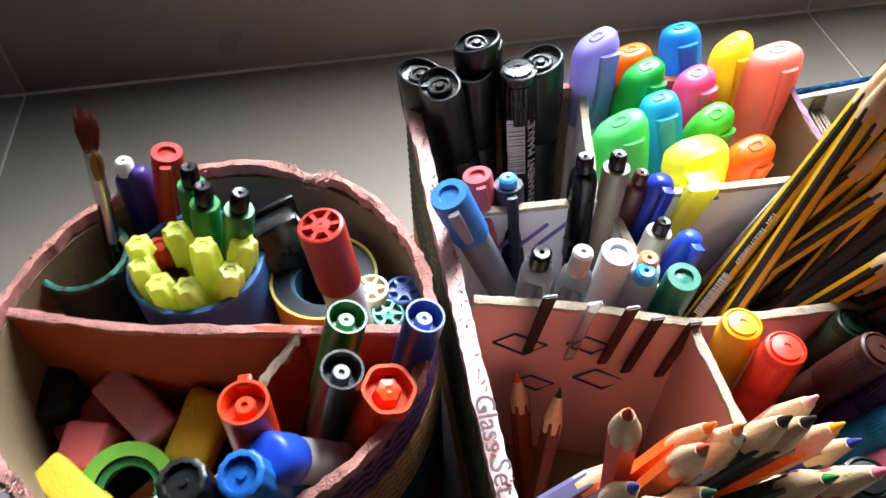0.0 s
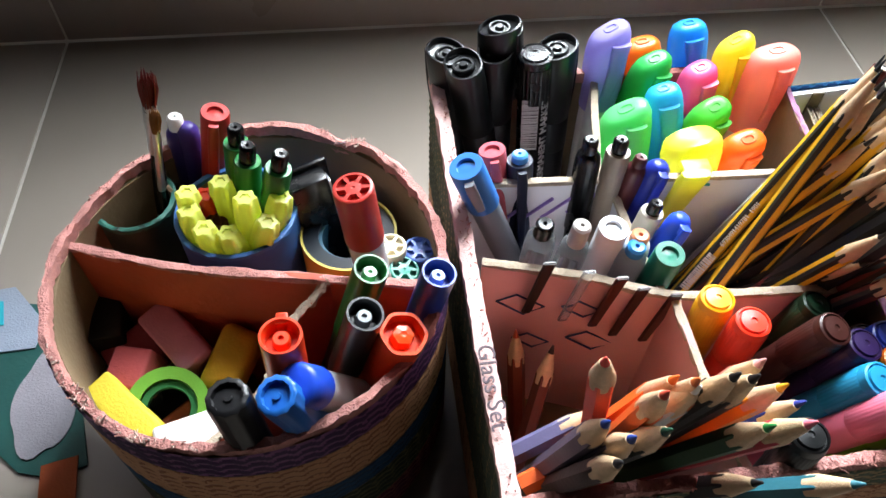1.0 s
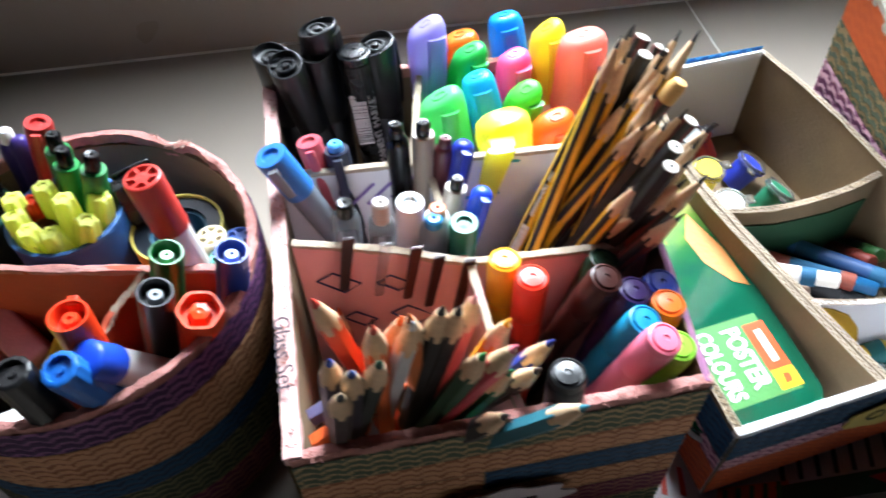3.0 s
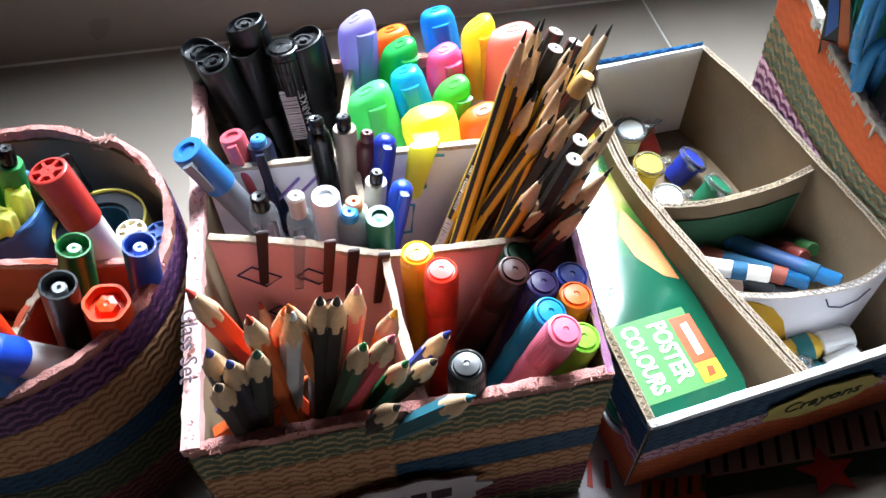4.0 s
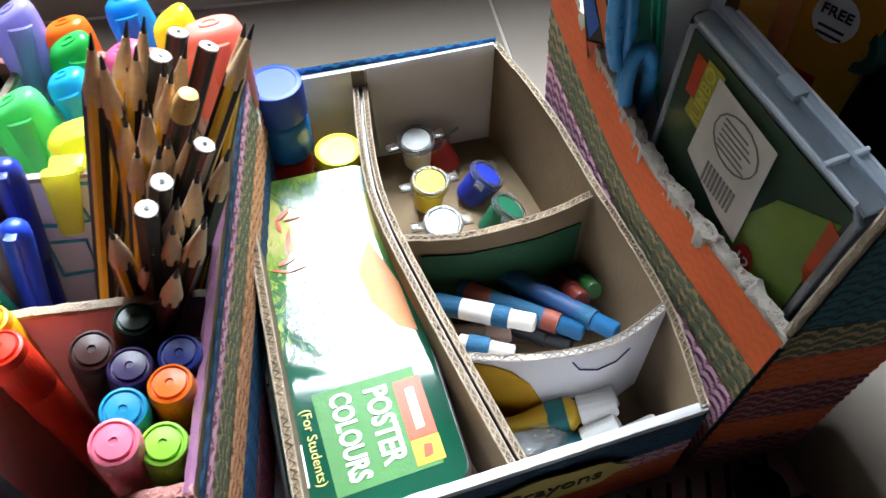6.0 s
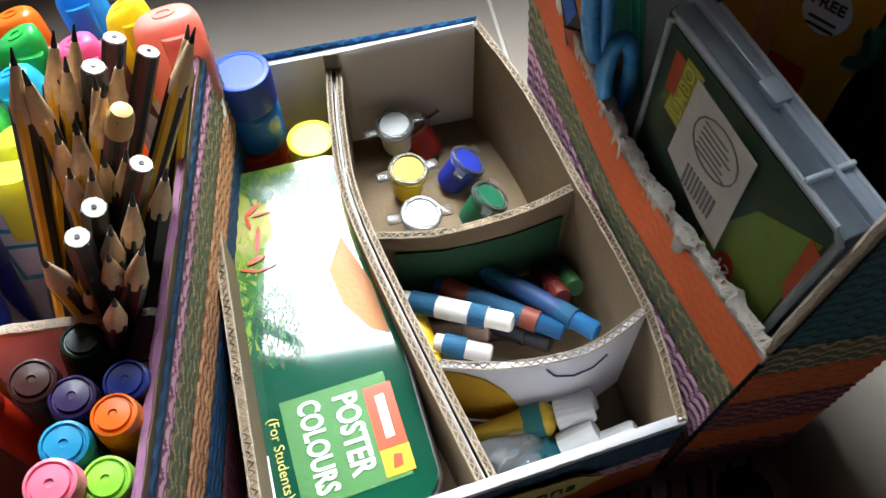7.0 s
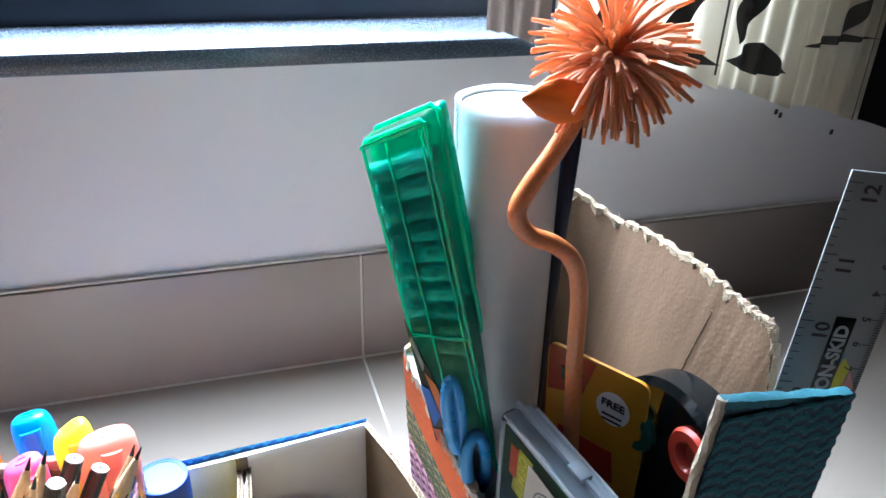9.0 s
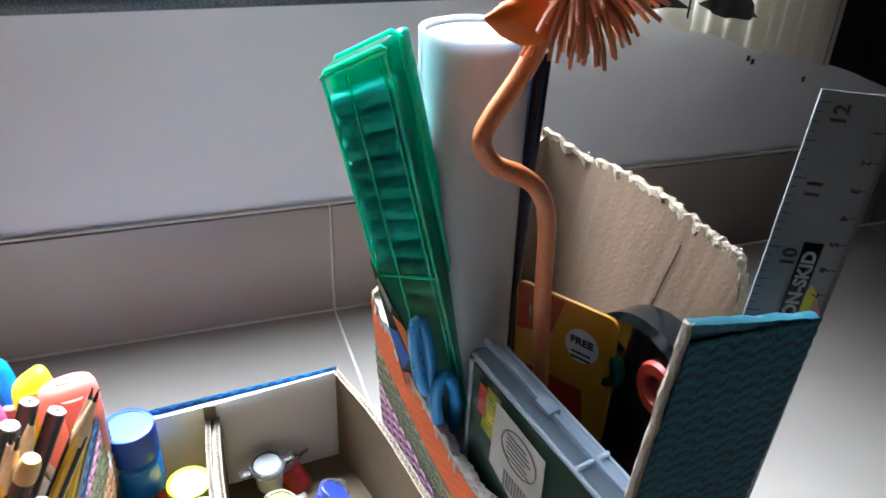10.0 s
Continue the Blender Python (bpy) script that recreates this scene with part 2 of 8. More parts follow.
def ribbon(name, parent, fn, length, height, mats, label="", pu=0.0088, pz=0.0048, amp=0.0006, zig=0.22, step=0.0011, split=0.5):
    """Band of zigzag-corrugated paper on a surface; fn(u, v) in metres gives the point and the normal."""
    nu, nv = max(2, int(length / step)), max(2, int(height / 0.0009))
    u = np.linspace(0, length, nu + 1)
    v = np.linspace(0, height, nv + 1)
    uu, vv = np.meshgrid(u, v, indexing="ij")
    tri = 0.5 + 0.5 * np.cos(2 * np.pi * uu / pu) + 0.15 * np.cos(4 * np.pi * uu / pu)
    rng = np.sin(uu * 37 + len(name)) * 0.08 + np.sin(uu * 91) * 0.04
    phase = vv / pz + zig * tri * 2 + rng
    hgt = amp * (0.5 + 0.5 * np.cos(2 * np.pi * phase))
    edge = np.where((vv < 0.0004) | (vv > height - 0.0004), 0, 1)
    pos, nrm = fn(uu, vv)
    p = (pos + nrm * (hgt * edge)[..., None]).reshape(-1, 3)
    k = nv + 1
    i, j = np.meshgrid(np.arange(nu), np.arange(nv), indexing="ij")
    q = (i * k + j).ravel()
    faces = np.stack([q, q + k, q + k + 1, q + 1], 1)
    me = bpy.data.meshes.new(name)
    me.from_pydata(p.tolist(), [], faces.tolist())
    for mm in mats:
        me.materials.append(mm)
    mid = (np.cos(2 * np.pi * phase) > 1 - 2 * split)[:-1, :-1].ravel()
    me.polygons.foreach_set("material_index", (~mid).astype(np.int32))
    me.polygons.foreach_set("use_smooth", np.ones(len(faces), dtype=bool))
    me.update()
    ob = new(name, me)
    ob.parent = parent
    if label:
        tagged(ob, label)
    return ob


def on_panel(a0, b0, a1, b1, f0, f1, off=0.0009, flip=False):
    """fn for ribbon() on a flat side between two heights (fractions), with its length and height."""
    a0, b0, a1, b1 = (np.array(v, float) for v in (a0, b0, a1, b1))
    n = np.cross(b0 - a0, a1 - a0)
    n = n / np.linalg.norm(n) * (-1 if flip else 1)
    length, height = float(np.linalg.norm(b0 - a0)), float(np.linalg.norm(a1 - a0)) * (f1 - f0)

    def fn(u, v):
        s = (u / length)[..., None]
        f = (f0 + (f1 - f0) * v / height)[..., None]
        lo, hi = a0 + (b0 - a0) * s, a1 + (b1 - a1) * s
        return lo + (hi - lo) * f + n * off, np.broadcast_to(n, (*u.shape, 3))
    return fn, length, height


def text(name, body, size, m, material, parent, bold=0.0, label="", depth=0.0002):
    cu = bpy.data.curves.new(name, "FONT")
    cu.body, cu.size, cu.extrude, cu.offset = body, size, depth, bold
    cu.align_x, cu.align_y, cu.resolution_u = "CENTER", "CENTER", 3
    tmp = bpy.data.objects.new("tmp", cu)
    scene.collection.objects.link(tmp)
    bpy.context.view_layer.update()
    me = bpy.data.meshes.new_from_object(tmp.evaluated_get(bpy.context.evaluated_depsgraph_get()))
    bpy.data.objects.remove(tmp)
    bpy.data.curves.remove(cu)
    me.name = name
    me.materials.clear()
    me.materials.append(material)
    ob = new(name, me)
    ob.parent = parent
    ob.matrix_basis = m
    if label:
        tagged(ob, label)
    return ob


def fixed(ob):
    """Keeps a part, built in world places, where it is under its thing."""
    ob.matrix_parent_inverse = ob.parent.matrix_basis.inverted()
    return ob


def wpart(name, bm, material, parent, label="", angle=40):
    return fixed(part(name, bm, material, parent, label, angle))


# ---- room ----
WY = 0.677   # face of the skirting
WALLY = 0.684  # face of the wall
SILL = 0.274
floor = tagged(part("floor", block(-2.0, 2.2, -2.6, WALLY, -0.06, -0.0012), GROUT, None), "pale grout bed of a tiled floor", "floor", kind="structure")
tile_me = None
for i in range(-3, 4):
    for j in range(-6, 1):
        x0, y1 = -0.19 + 0.6 * i, WY + 0.6 * j
        if tile_me is None:
            t0 = part("floor_tile", block(0.0012, 0.5988, 0.0012, 0.5988, -0.008, 0, 0.0007), TILE, floor)
            tile_me = t0.data
        else:
            t0 = new("floor_tile", tile_me)
            t0.parent = floor
        t0.location = (x0, y1 - 0.6, 0)

wall = new("wall_north")
tagged(wall, "off-white painted wall below a low window", "wall", kind="structure")
# window opening x -1.25..0.72, from the sill up to 1.55
part("wall_surface", block(-2.0, 2.2, WALLY, WALLY + 0.2, 0, SILL - 0.015), WALL, wall)
part("wall_surface", block(-2.0, -1.25, WALLY, WALLY + 0.2, SILL - 0.015, 2.7), WALL, wall)
part("wall_surface", block(0.72, 2.2, WALLY, WALLY + 0.2, SILL - 0.015, 2.7), WALL, wall)
part("wall_surface", block(-1.25, 0.72, WALLY, WALLY + 0.2, 1.55, 2.7), WALL, wall)
# unseen walls and ceiling close the room; their dark colour soaks up bounce
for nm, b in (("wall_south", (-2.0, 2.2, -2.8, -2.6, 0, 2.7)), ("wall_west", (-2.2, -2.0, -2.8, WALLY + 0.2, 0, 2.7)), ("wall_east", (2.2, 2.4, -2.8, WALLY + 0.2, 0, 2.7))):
    tagged(part(nm, block(*b), ROOMWALL, None), "unseen dark wall, added to soak up bounced light", "wall", kind="structure")
tagged(part("ceiling", block(-2.2, 2.4, -2.8, WALLY + 0.2, 2.7, 2.8), ROOMWALL, None), "unseen dark ceiling, added to soak up bounced light", "ceiling", kind="structure")

skirting = new("baseboard")
tagged(skirting, "glazed brown-grey tile skirting along the wall", "baseboard", kind="structure")
sk_me = None
for i in range(-3, 4):
    if sk_me is None:
        s0 = part("skirting_tile", block(0.001, 0.599, WY, WALLY - 0.0005, 0.0008, 0.1, 0.0012), SKIRT, skirting)
        sk_me = s0.data
    else:
        s0 = new("skirting_tile", sk_me)
        s0.parent = skirting
    s0.location = (-0.19 + 0.6 * i, 0, 0)
part("grout_line", block(-2.0, 2.2, WY + 0.002, WALLY - 0.0002, 0, 0.099), GROUT, skirting)
part("grout_line", block(-2.0, 2.2, WALLY - 0.0045, WALLY - 0.0003, 0.1001, 0.1022, 0.0008), GROUT, skirting)

GRANITE = mat("dark speckled granite", "#3c4550", 0.25, vary=0.9, scale=900, bump=0.15, bscale=700, detail=2)
FRAME = mat("dark aluminium", "#30353f", 0.4, vary=0.08, scale=80, metal=0.3)
sill = tagged(part("window_sill", block(-1.25, 0.72, 0.668, 0.83, SILL - 0.015, SILL, 0.003), GRANITE, None), "dark speckled granite window sill with polished edge", "sill", kind="structure")
window = new("window_1")
tagged(window, "low window with dark aluminium frame", "window", kind="structure")
part("bottom_rail", block(-1.25, 0.72, 0.80, 0.85, SILL + 0.0005, SILL + 0.012, 0.002), FRAME, window)
part("bottom_rail", block(-1.25, 0.72, 0.755, 0.7995, SILL + 0.0004, SILL + 0.026, 0.002), FRAME, window, "raised inner rail")
part("top_rail", block(-1.25, 0.72, 0.80, 0.85, 1.51, 1.55, 0.002), FRAME, window)
for x in (-1.25, -0.30, 0.68):
    part("stile", block(x, x + 0.04, 0.802, 0.848, SILL + 0.012, 1.51, 0.002), FRAME, window)
GLASS = mat("window glass", "#ffffff", 0.03, vary=0.0, bump=0, trans=1.0, ior=1.45)
for x, w in ((-1.21, 0.91), (-0.26, 0.94)):
    g = part("pane", block(x, x + w, 0.823, 0.828, SILL + 0.012, 1.51), GLASS, window)
    g.visible_shadow = False
DAY = mat("bright haze outdoors", "#ffffff", 1.0, vary=0.0, bump=0, emit=1.7)
tagged(part("backdrop", block(-6, 6, 3.0, 3.02, -1.0, 5), DAY, None), "bright hazy daylight outside the window", "backdrop", kind="structure")

# curtain gathered at the side of the window
CLOTH = mat("cream curtain cloth", "#e2dccc", 0.85, vary=0.08, scale=90, bump=0.4, bscale=900)
backlit(CLOTH, "#e4dece", 0.38)
LEAF = mat("dark printed leaf", "#3a3733", 0.85, vary=0.15, scale=120, bump=0.3, bscale=900)
NAVYCLOTH = mat("navy curtain cloth", "#14151d", 0.9, vary=0.2, scale=120, bump=0.4, bscale=900)
BROWNCLOTH = mat("grey-brown lining cloth", "#8d827b", 0.9, vary=0.12, scale=120, bump=0.4, bscale=900)


def fold_y(u, w, y, folds, depth):
    return y + depth * math.sin(u * folds * 2 * math.pi) * (0.75 + 0.25 * w) + 0.004 * math.sin(u * 23)


CURTAIN_TOP = 1.56
# x from, x to, y, hem at both ends, folds, depth of the folds
PANELS = dict(outer=(0.545, 0.690, 0.640, 0.284, 0.236, 1.5, 0.010), middle=(0.690, 0.762, 0.636, 0.235, 0.217, 0.5, 0.010), inner=(0.763, 0.830, 0.634, 0.216, 0.205, 0.6, 0.008), lining=(0.500, 0.548, 0.655, 0.280, 0.268, 0.5, 0.008), dark=(0.822, 1.02, 0.625, 0.203, 0.150, 1.2, 0.014))


def drape(name, key, material, parent, label=""):
    x0, x1, y, za, zb, folds, depth = PANELS[key]
    bm = bmesh.new()
    nx, nz = 60, 12
    grid = []
    for i in range(nx + 1):
        u = i / nx
        col = []
        for k in range(nz + 1):
            w = k / nz
            low = za + (zb - za) * u + 0.003 * math.sin(u * folds * 6.283 + 0.6)
            col.append(bm.verts.new((x0 + (x1 - x0) * u, fold_y(u, w, y, folds, depth), low + (CURTAIN_TOP - low) * w)))
        grid.append(col)
    for i in range(nx):
        for k in range(nz):
            bm.faces.new((grid[i][k], grid[i + 1][k], grid[i + 1][k + 1], grid[i][k + 1]))
    bmesh.ops.solidify(bm, geom=bm.faces[:], thickness=0.0012)
    return wpart(name, bm, material, parent, label)


curtain = thing("curtain", pose(0.68, 0.63, 1.56), "cream curtain printed with dark leaves, gathered beside the window", "curtain")
cloths = {k: drape("cloth_panel", k, CLOTH, curtain, "cream cloth printed with leaves") for k in ("outer", "middle", "inner")}
drape("lining", "lining", BROWNCLOTH, curtain, "grey-brown lining")
drape("dark_panel", "dark", NAVYCLOTH, curtain, "navy cloth")
wpart("curtain_rod", tube_along([(-1.3, 0.64, 1.58), (1.2, 0.64, 1.58)], 0.012, 12), METAL, curtain)


def cloth_point(key, x, z, lift):
    x0, x1, y, za, zb, folds, depth = PANELS[key]
    u = min(max((x - x0) / (x1 - x0), 0), 1)
    low = za + (zb - za) * u
    return (x0 + (x1 - x0) * u, fold_y(u, (z - low) / (CURTAIN_TOP - low), y, folds, depth) - lift, max(z, low + 0.001))


def stuck_leaf(key, cx, cz, length, width, turn):
    """Printed leaf that follows the folds of its cloth."""
    bm = bmesh.new()
    c, s = math.cos(radians(turn)), math.sin(radians(turn))
    rows = []
    for i in range(25):
        a = i / 24
        top, low = width * math.sin(a * math.pi) ** 1.2 * (1 - 0.4 * a), -0.25 * width * math.sin(a * math.pi)
        row = []
        for k in range(5):
            lx, lz = length * (a - 0.5), low + (top - low) * k / 4
            row.append(bm.verts.new(cloth_point(key, cx + lx * c - lz * s, cz + lx * s + lz * c, 0.0016)))
        rows.append(row)
    for a, b in zip(rows, rows[1:]):
        for k in range(4):
            bm.faces.new((a[k], b[k], b[k + 1], a[k + 1]))
    bmesh.ops.remove_doubles(bm, verts=bm.verts[:], dist=1e-6)
    return wpart("printed_leaf", bm, LEAF, cloths[key])


stuck_leaf("outer", 0.655, 0.288, 0.085, 0.017, 42)
stuck_leaf("outer", 0.664, 0.256, 0.050, 0.014, -6)
stuck_leaf("outer", 0.605, 0.300, 0.070, 0.022, 30)
stuck_leaf("outer", 0.640, 0.335, 0.080, 0.026, 55)
stuck_leaf("middle", 0.726, 0.250, 0.062, 0.024, -12)
stuck_leaf("middle", 0.716, 0.296, 0.060, 0.022, 62)
stuck_leaf("middle", 0.735, 0.350, 0.070, 0.024, -30)
stuck_leaf("inner", 0.797, 0.268, 0.066, 0.007, 6)
stuck_leaf("inner", 0.812, 0.290, 0.050, 0.010, 60)
stuck_leaf("inner", 0.790, 0.335, 0.060, 0.020, 20)
for key, u in (("middle", 0.98), ("outer", 0.98)):
    x0, x1 = PANELS[key][:2]
    wpart("seam", tube_along([Vector(cloth_point(key, x0 + (x1 - x0) * u, z, 0.0012)) for z in (0.246, 0.30, 0.40, 0.60, 1.0, 1.5)], 0.0009, 5), LEAF if key == "outer" else CLOTH, cloths[key])
for x, z in ((0.7955, 0.196), (0.8010, 0.1925), (0.865, 0.172)):
    part("scuff_mark", block(x - 0.0018, x + 0.0018, WALLY - 0.0006, WALLY - 0.0001, z - 0.0025, z + 0.0025, 0.0002), LEAF, wall)
part("scuff_mark", block(0.143, 0.158, WALLY - 0.0006, WALLY - 0.0001, 0.166, 0.1668), LEAF, wall)

# ---- round container ----
CX, CY, CR, CH = -0.0125, 0.3628, 0.0795, 0.123
ZP = [paper("#3a1848"), paper("#7d4a7a")]
ZPEACH = [paper("#c8946c"), paper("#96603f")]
ZBLUE = [paper("#1f4a6e"), paper("#12304c")]
ZGREEN = [paper("#4d5a46"), paper("#a08a63")]
ZOLIVE = [paper("#39422f"), paper("#6d6a48")]
ZPINK = [paper("#d0a0b0"), paper("#854f70")]
ZORANGE = [paper("#d0602f"), paper("#b84e28")]
ZTEAL = [paper("#245f6c"), paper("#143a48")]
# the dark blue paper again, window light put into its colour
ZBLUE_LIT = [paper("#3a98d4"), paper("#1c5c9c")]
ZMAG = [paper("#6d2a45"), paper("#9a6558")]

tub = thing("round_container", pose(CX, CY, 0), "round cardboard container wrapped in zigzag paper bands, with torn pink rim", "container")


def ring_wall(r0, r1, z0, z1, n=96, ragged=0.0):
    bm = bmesh.new()
    rows = []
    for i in range(n):
        a = 2 * math.pi * i / n
        h = z1 + ragged * noise.noise((math.cos(a) * 6, math.sin(a) * 6, 2.0))
        c, s = math.cos(a), math.sin(a)
        rows.append([bm.verts.new(v) for v in ((r0 * c, r0 * s, z0), (r0 * c, r0 * s, h), (r1 * c, r1 * s, h), (r1 * c, r1 * s, z0))])
    for i in range(n):
        a, b = rows[i], rows[(i + 1) % n]
        for k in range(4):
            bm.faces.new((a[k], b[k], b[(k + 1) % 4], a[(k + 1) % 4]))
    return bm


def rim_h(a):
    """Height of the worn rim round the tub; it has a bite at the back and sags at the front."""
    d = (math.degrees(a) - 61 + 180) % 360 - 180
    dip = -0.005 * math.exp(-(d / 5.0) ** 2)
    f = (math.degrees(a) - 236 + 180) % 360 - 180
    return CH + dip - 0.004 * math.exp(-(f / 22.0) ** 2) + 0.0015 * noise.noise((math.cos(a) * 4, math.sin(a) * 4, 5))


part("inner_wall", ring_wall(CR - 0.0042, CR - 0.0022, 0.003, CH - 0.006), CARD_IN, tub, "bare cardboard lining")
part("outer_wall", ring_wall(CR - 0.0022, CR - 0.0002, 0.0, CH - 0.005), CARD, tub)
part("base", lathe([(0, 0.0005), (CR - 0.0003, 0.0005), (CR - 0.0003, 0.003), (0, 0.003)], 64), CARD, tub)
rim_pts = [(CR * 0.973 * math.cos(2 * math.pi * i / 150), CR * 0.973 * math.sin(2 * math.pi * i / 150), rim_h(2 * math.pi * i / 150)) for i in range(150)]
part("rim", rim_strip(rim_pts, 0.0034, 0.0055, 0.0020, 3, True, 2), PINKRIM, tub, "torn pink paper edge")


def on_tub(z0):
    def fn(u, v):
        a = u / CR + radians(150)
        n = np.stack([np.cos(a), np.sin(a), np.zeros_like(a)], -1)
        p = n * CR
        p[..., 2] = z0 + v
        return p, n
    return fn


ARC = CR * radians(260)
for z0, z1, zz, lab in ((0.101, 0.119, ZP, "purple zigzag paper band"), (0.071, 0.1005, ZPEACH, "peach zigzag paper band"), (0.055, 0.0705, ZBLUE, "dark blue zigzag paper band"), (0.030, 0.0545, ZOLIVE, "olive zigzag paper band"), (0.004, 0.0295, ZMAG, "maroon zigzag paper band")):
    ribbon("ribbon_band", tub, on_tub(z0), ARC, z1 - z0, zz, lab)


def upright(pts, z0, z1, thick, tear, seed, top=None):
    """Bent upright card that follows pts (x, y)."""
    bm = bmesh.new()
    rows = []
    for i, (x, y) in enumerate(pts):
        a = pts[max(i - 1, 0)]
        b = pts[min(i + 1, len(pts) - 1)]
        d = Vector((b[0] - a[0], b[1] - a[1])).normalized()
        nx, ny = -d.y * thick / 2, d.x * thick / 2
        h = (top(i / (len(pts) - 1)) if top else z1) + tear * (noise.noise((i * 0.31, seed, 0.5)) + 0.7 * noise.noise((i * 0.83, seed, 3.5)))
        rows.append([bm.verts.new(v) for v in ((x - nx, y - ny, z0), (x - nx, y - ny, h), (x + nx, y + ny, h), (x + nx, y + ny, z0))])
    for a, b in zip(rows, rows[1:]):
        for k in range(4):
            bm.faces.new((a[k], b[k], b[(k + 1) % 4], a[(k + 1) % 4]))
    bm.faces.new(rows[0])
    bm.faces.new(rows[-1][::-1])
    return bm


def curve2(pts, n=10):
    return [(p.x, p.y) for p in smooth_path([(x, y, 0) for x, y in pts], n)]


def divider(name, parent, ctrl, z0, top, material, edge, tear=0.0012, seed=1, thick=0.0028, label="", n=10):
    pts = curve2(ctrl, n)
    f = top if callable(top) else (lambda u: top)
    d = wpart(name, upright(pts, z0, 0, thick, tear, seed, f), material, parent, label)
    line = [(x, y, f(i / (len(pts) - 1)) + 0.0004) for i, (x, y) in enumerate(pts)]
    if edge is None:
        flutes(line, thick, parent)
    else:
        wpart("torn_edge", rim_strip(line, thick * 1.25, 0.0022, tear, seed + 9, False, 2), edge, parent)
    return d


def flutes(line, thick, parent):
    """Open corrugated edge: a waved core between two thin liners."""
    line = [Vector(p) for p in line]
    length = sum((b - a).length for a, b in zip(line, line[1:]))
    wave, sides = [], ([], [])
    n = int(length / 0.0017)
    for i in range(n + 1):
        f = i / n * (len(line) - 1)
        k = min(int(f), len(line) - 2)
        p = line[k].lerp(line[k + 1], f - k)
        d = (line[k + 1] - line[k])
        s = Vector((d.y, -d.x, 0)).normalized()
        up = Vector((0, 0, 0.0002 + 0.0005 * noise.noise((i * 0.21, thick * 900, 1))))
        wave.append(p + s * thick * (0.34 if i % 2 else -0.34) + up)
        sides[0].append(p + s * thick * 0.52 + up)
        sides[1].append(p - s * thick * 0.52 + up * 1.5)
    bm = bmesh.new()
    merge(bm, tube_along(wave, 0.00038, 4))
    for q in sides:
        merge(bm, tube_along(q, 0.00042, 4))
    return wpart("corrugated_edge", bm, CORE, parent)


divider("divider", tub, [(-0.0865, 0.380), (-0.043, 0.3665), (0.0, 0.3590), (0.061, 0.3500)], 0.003, lambda u: 0.1185 - 0.003 * u, REDCARD, PINKRIM, 0.0016, 4, label="red painted card divider")
divider("divider", tub, [(0.018, 0.3552), (0.001, 0.3415), (-0.008, 0.318), (-0.024, 0.2925)], 0.003, lambda u: 0.1165 - 0.012 * math.sin(u * 3.1) - 0.006 * u, REDCARD, CORE, 0.003, 11, label="short torn red card divider")



def frayed(parent, place, count, length, seed, material, label="frayed paper fibres"):
    """Short torn fibres along an edge; place(u) gives a point for u from 0 to 1."""
    rf = random.Random(seed)
    bm = bmesh.new()
    for k in range(count):
        p = Vector(place(rf.random())) + Vector((rf.uniform(-0.0016, 0.0016), rf.uniform(-0.0016, 0.0016), rf.uniform(-0.001, 0.001)))
        d = Vector((rf.uniform(-1, 1), rf.uniform(-1, 1), rf.uniform(-0.2, 1))).normalized() * length * rf.uniform(0.4, 1)
        e = Vector((rf.uniform(-1, 1), rf.uniform(-1, 1), rf.uniform(-0.8, 0.4))) * length * 0.4
        merge(bm, tube_along([p, p + d * 0.5, p + d + e * 0.6], rf.uniform(0.00015, 0.0004), 4))
    ob = wpart("frayed_edge", bm, material, parent, label)
    return tagged(ob, label, kind="stuff")


def tub_edge(a0, a1):
    def fn(u):
        a = radians(a0 + (a1 - a0) * u)
        return (CX + CR * 0.975 * math.cos(a), CY + CR * 0.975 * math.sin(a), rim_h(a))
    return fn


FIBRE = mat("torn paper fibre", "#c4a89c", 0.9, vary=0.3, scale=500)
frayed(tub, tub_edge(205, 262), 90, 0.0026, 4, FIBRE)
frayed(tub, tub_edge(0, 360), 110, 0.0018, 5, PINKRIM)
frayed(tub, tub_edge(52, 70), 40, 0.0035, 6, FIBRE)
# ---- square pen box ----
penbox = thing("pen_box", pose(0.15, 0.365, 0), "square cardboard pen box with four compartments and zigzag paper bands", "box")
PB = dict(fl=(0.0765, 0.2585), fr=(0.2345, 0.2635), br=(0.2505, 0.470), bl=(0.071, 0.478))
PH = 0.1165


def p3(c, z):
    return (c[0], c[1], z)


def box_side(parent, a, b, h, thick, tear, seed, inner, edge, ha=None, hb=None, rimw=0.0040, z0=0.0, name="side_wall", rimh=0.006):
    ha, hb = ha or h, hb or h
    wpart(name, panel(p3(a, z0), p3(b, z0), p3(a, ha), p3(b, hb), thick, 40, tear, seed), inner, parent)
    A, B = Vector(p3(a, ha)), Vector(p3(b, hb))
    off = Vector((-(B - A).y, (B - A).x, 0)).normalized() * thick * 0.5
    wpart("rim", rim_strip([A.lerp(B, i / 40) + off + Vector((0, 0, 0.0006 + 0.0012 * noise.noise((i * 0.2, seed, 0)))) for i in range(41)], rimw, rimh, 0.0014, seed, False, 3), edge, parent, "torn paper edge")


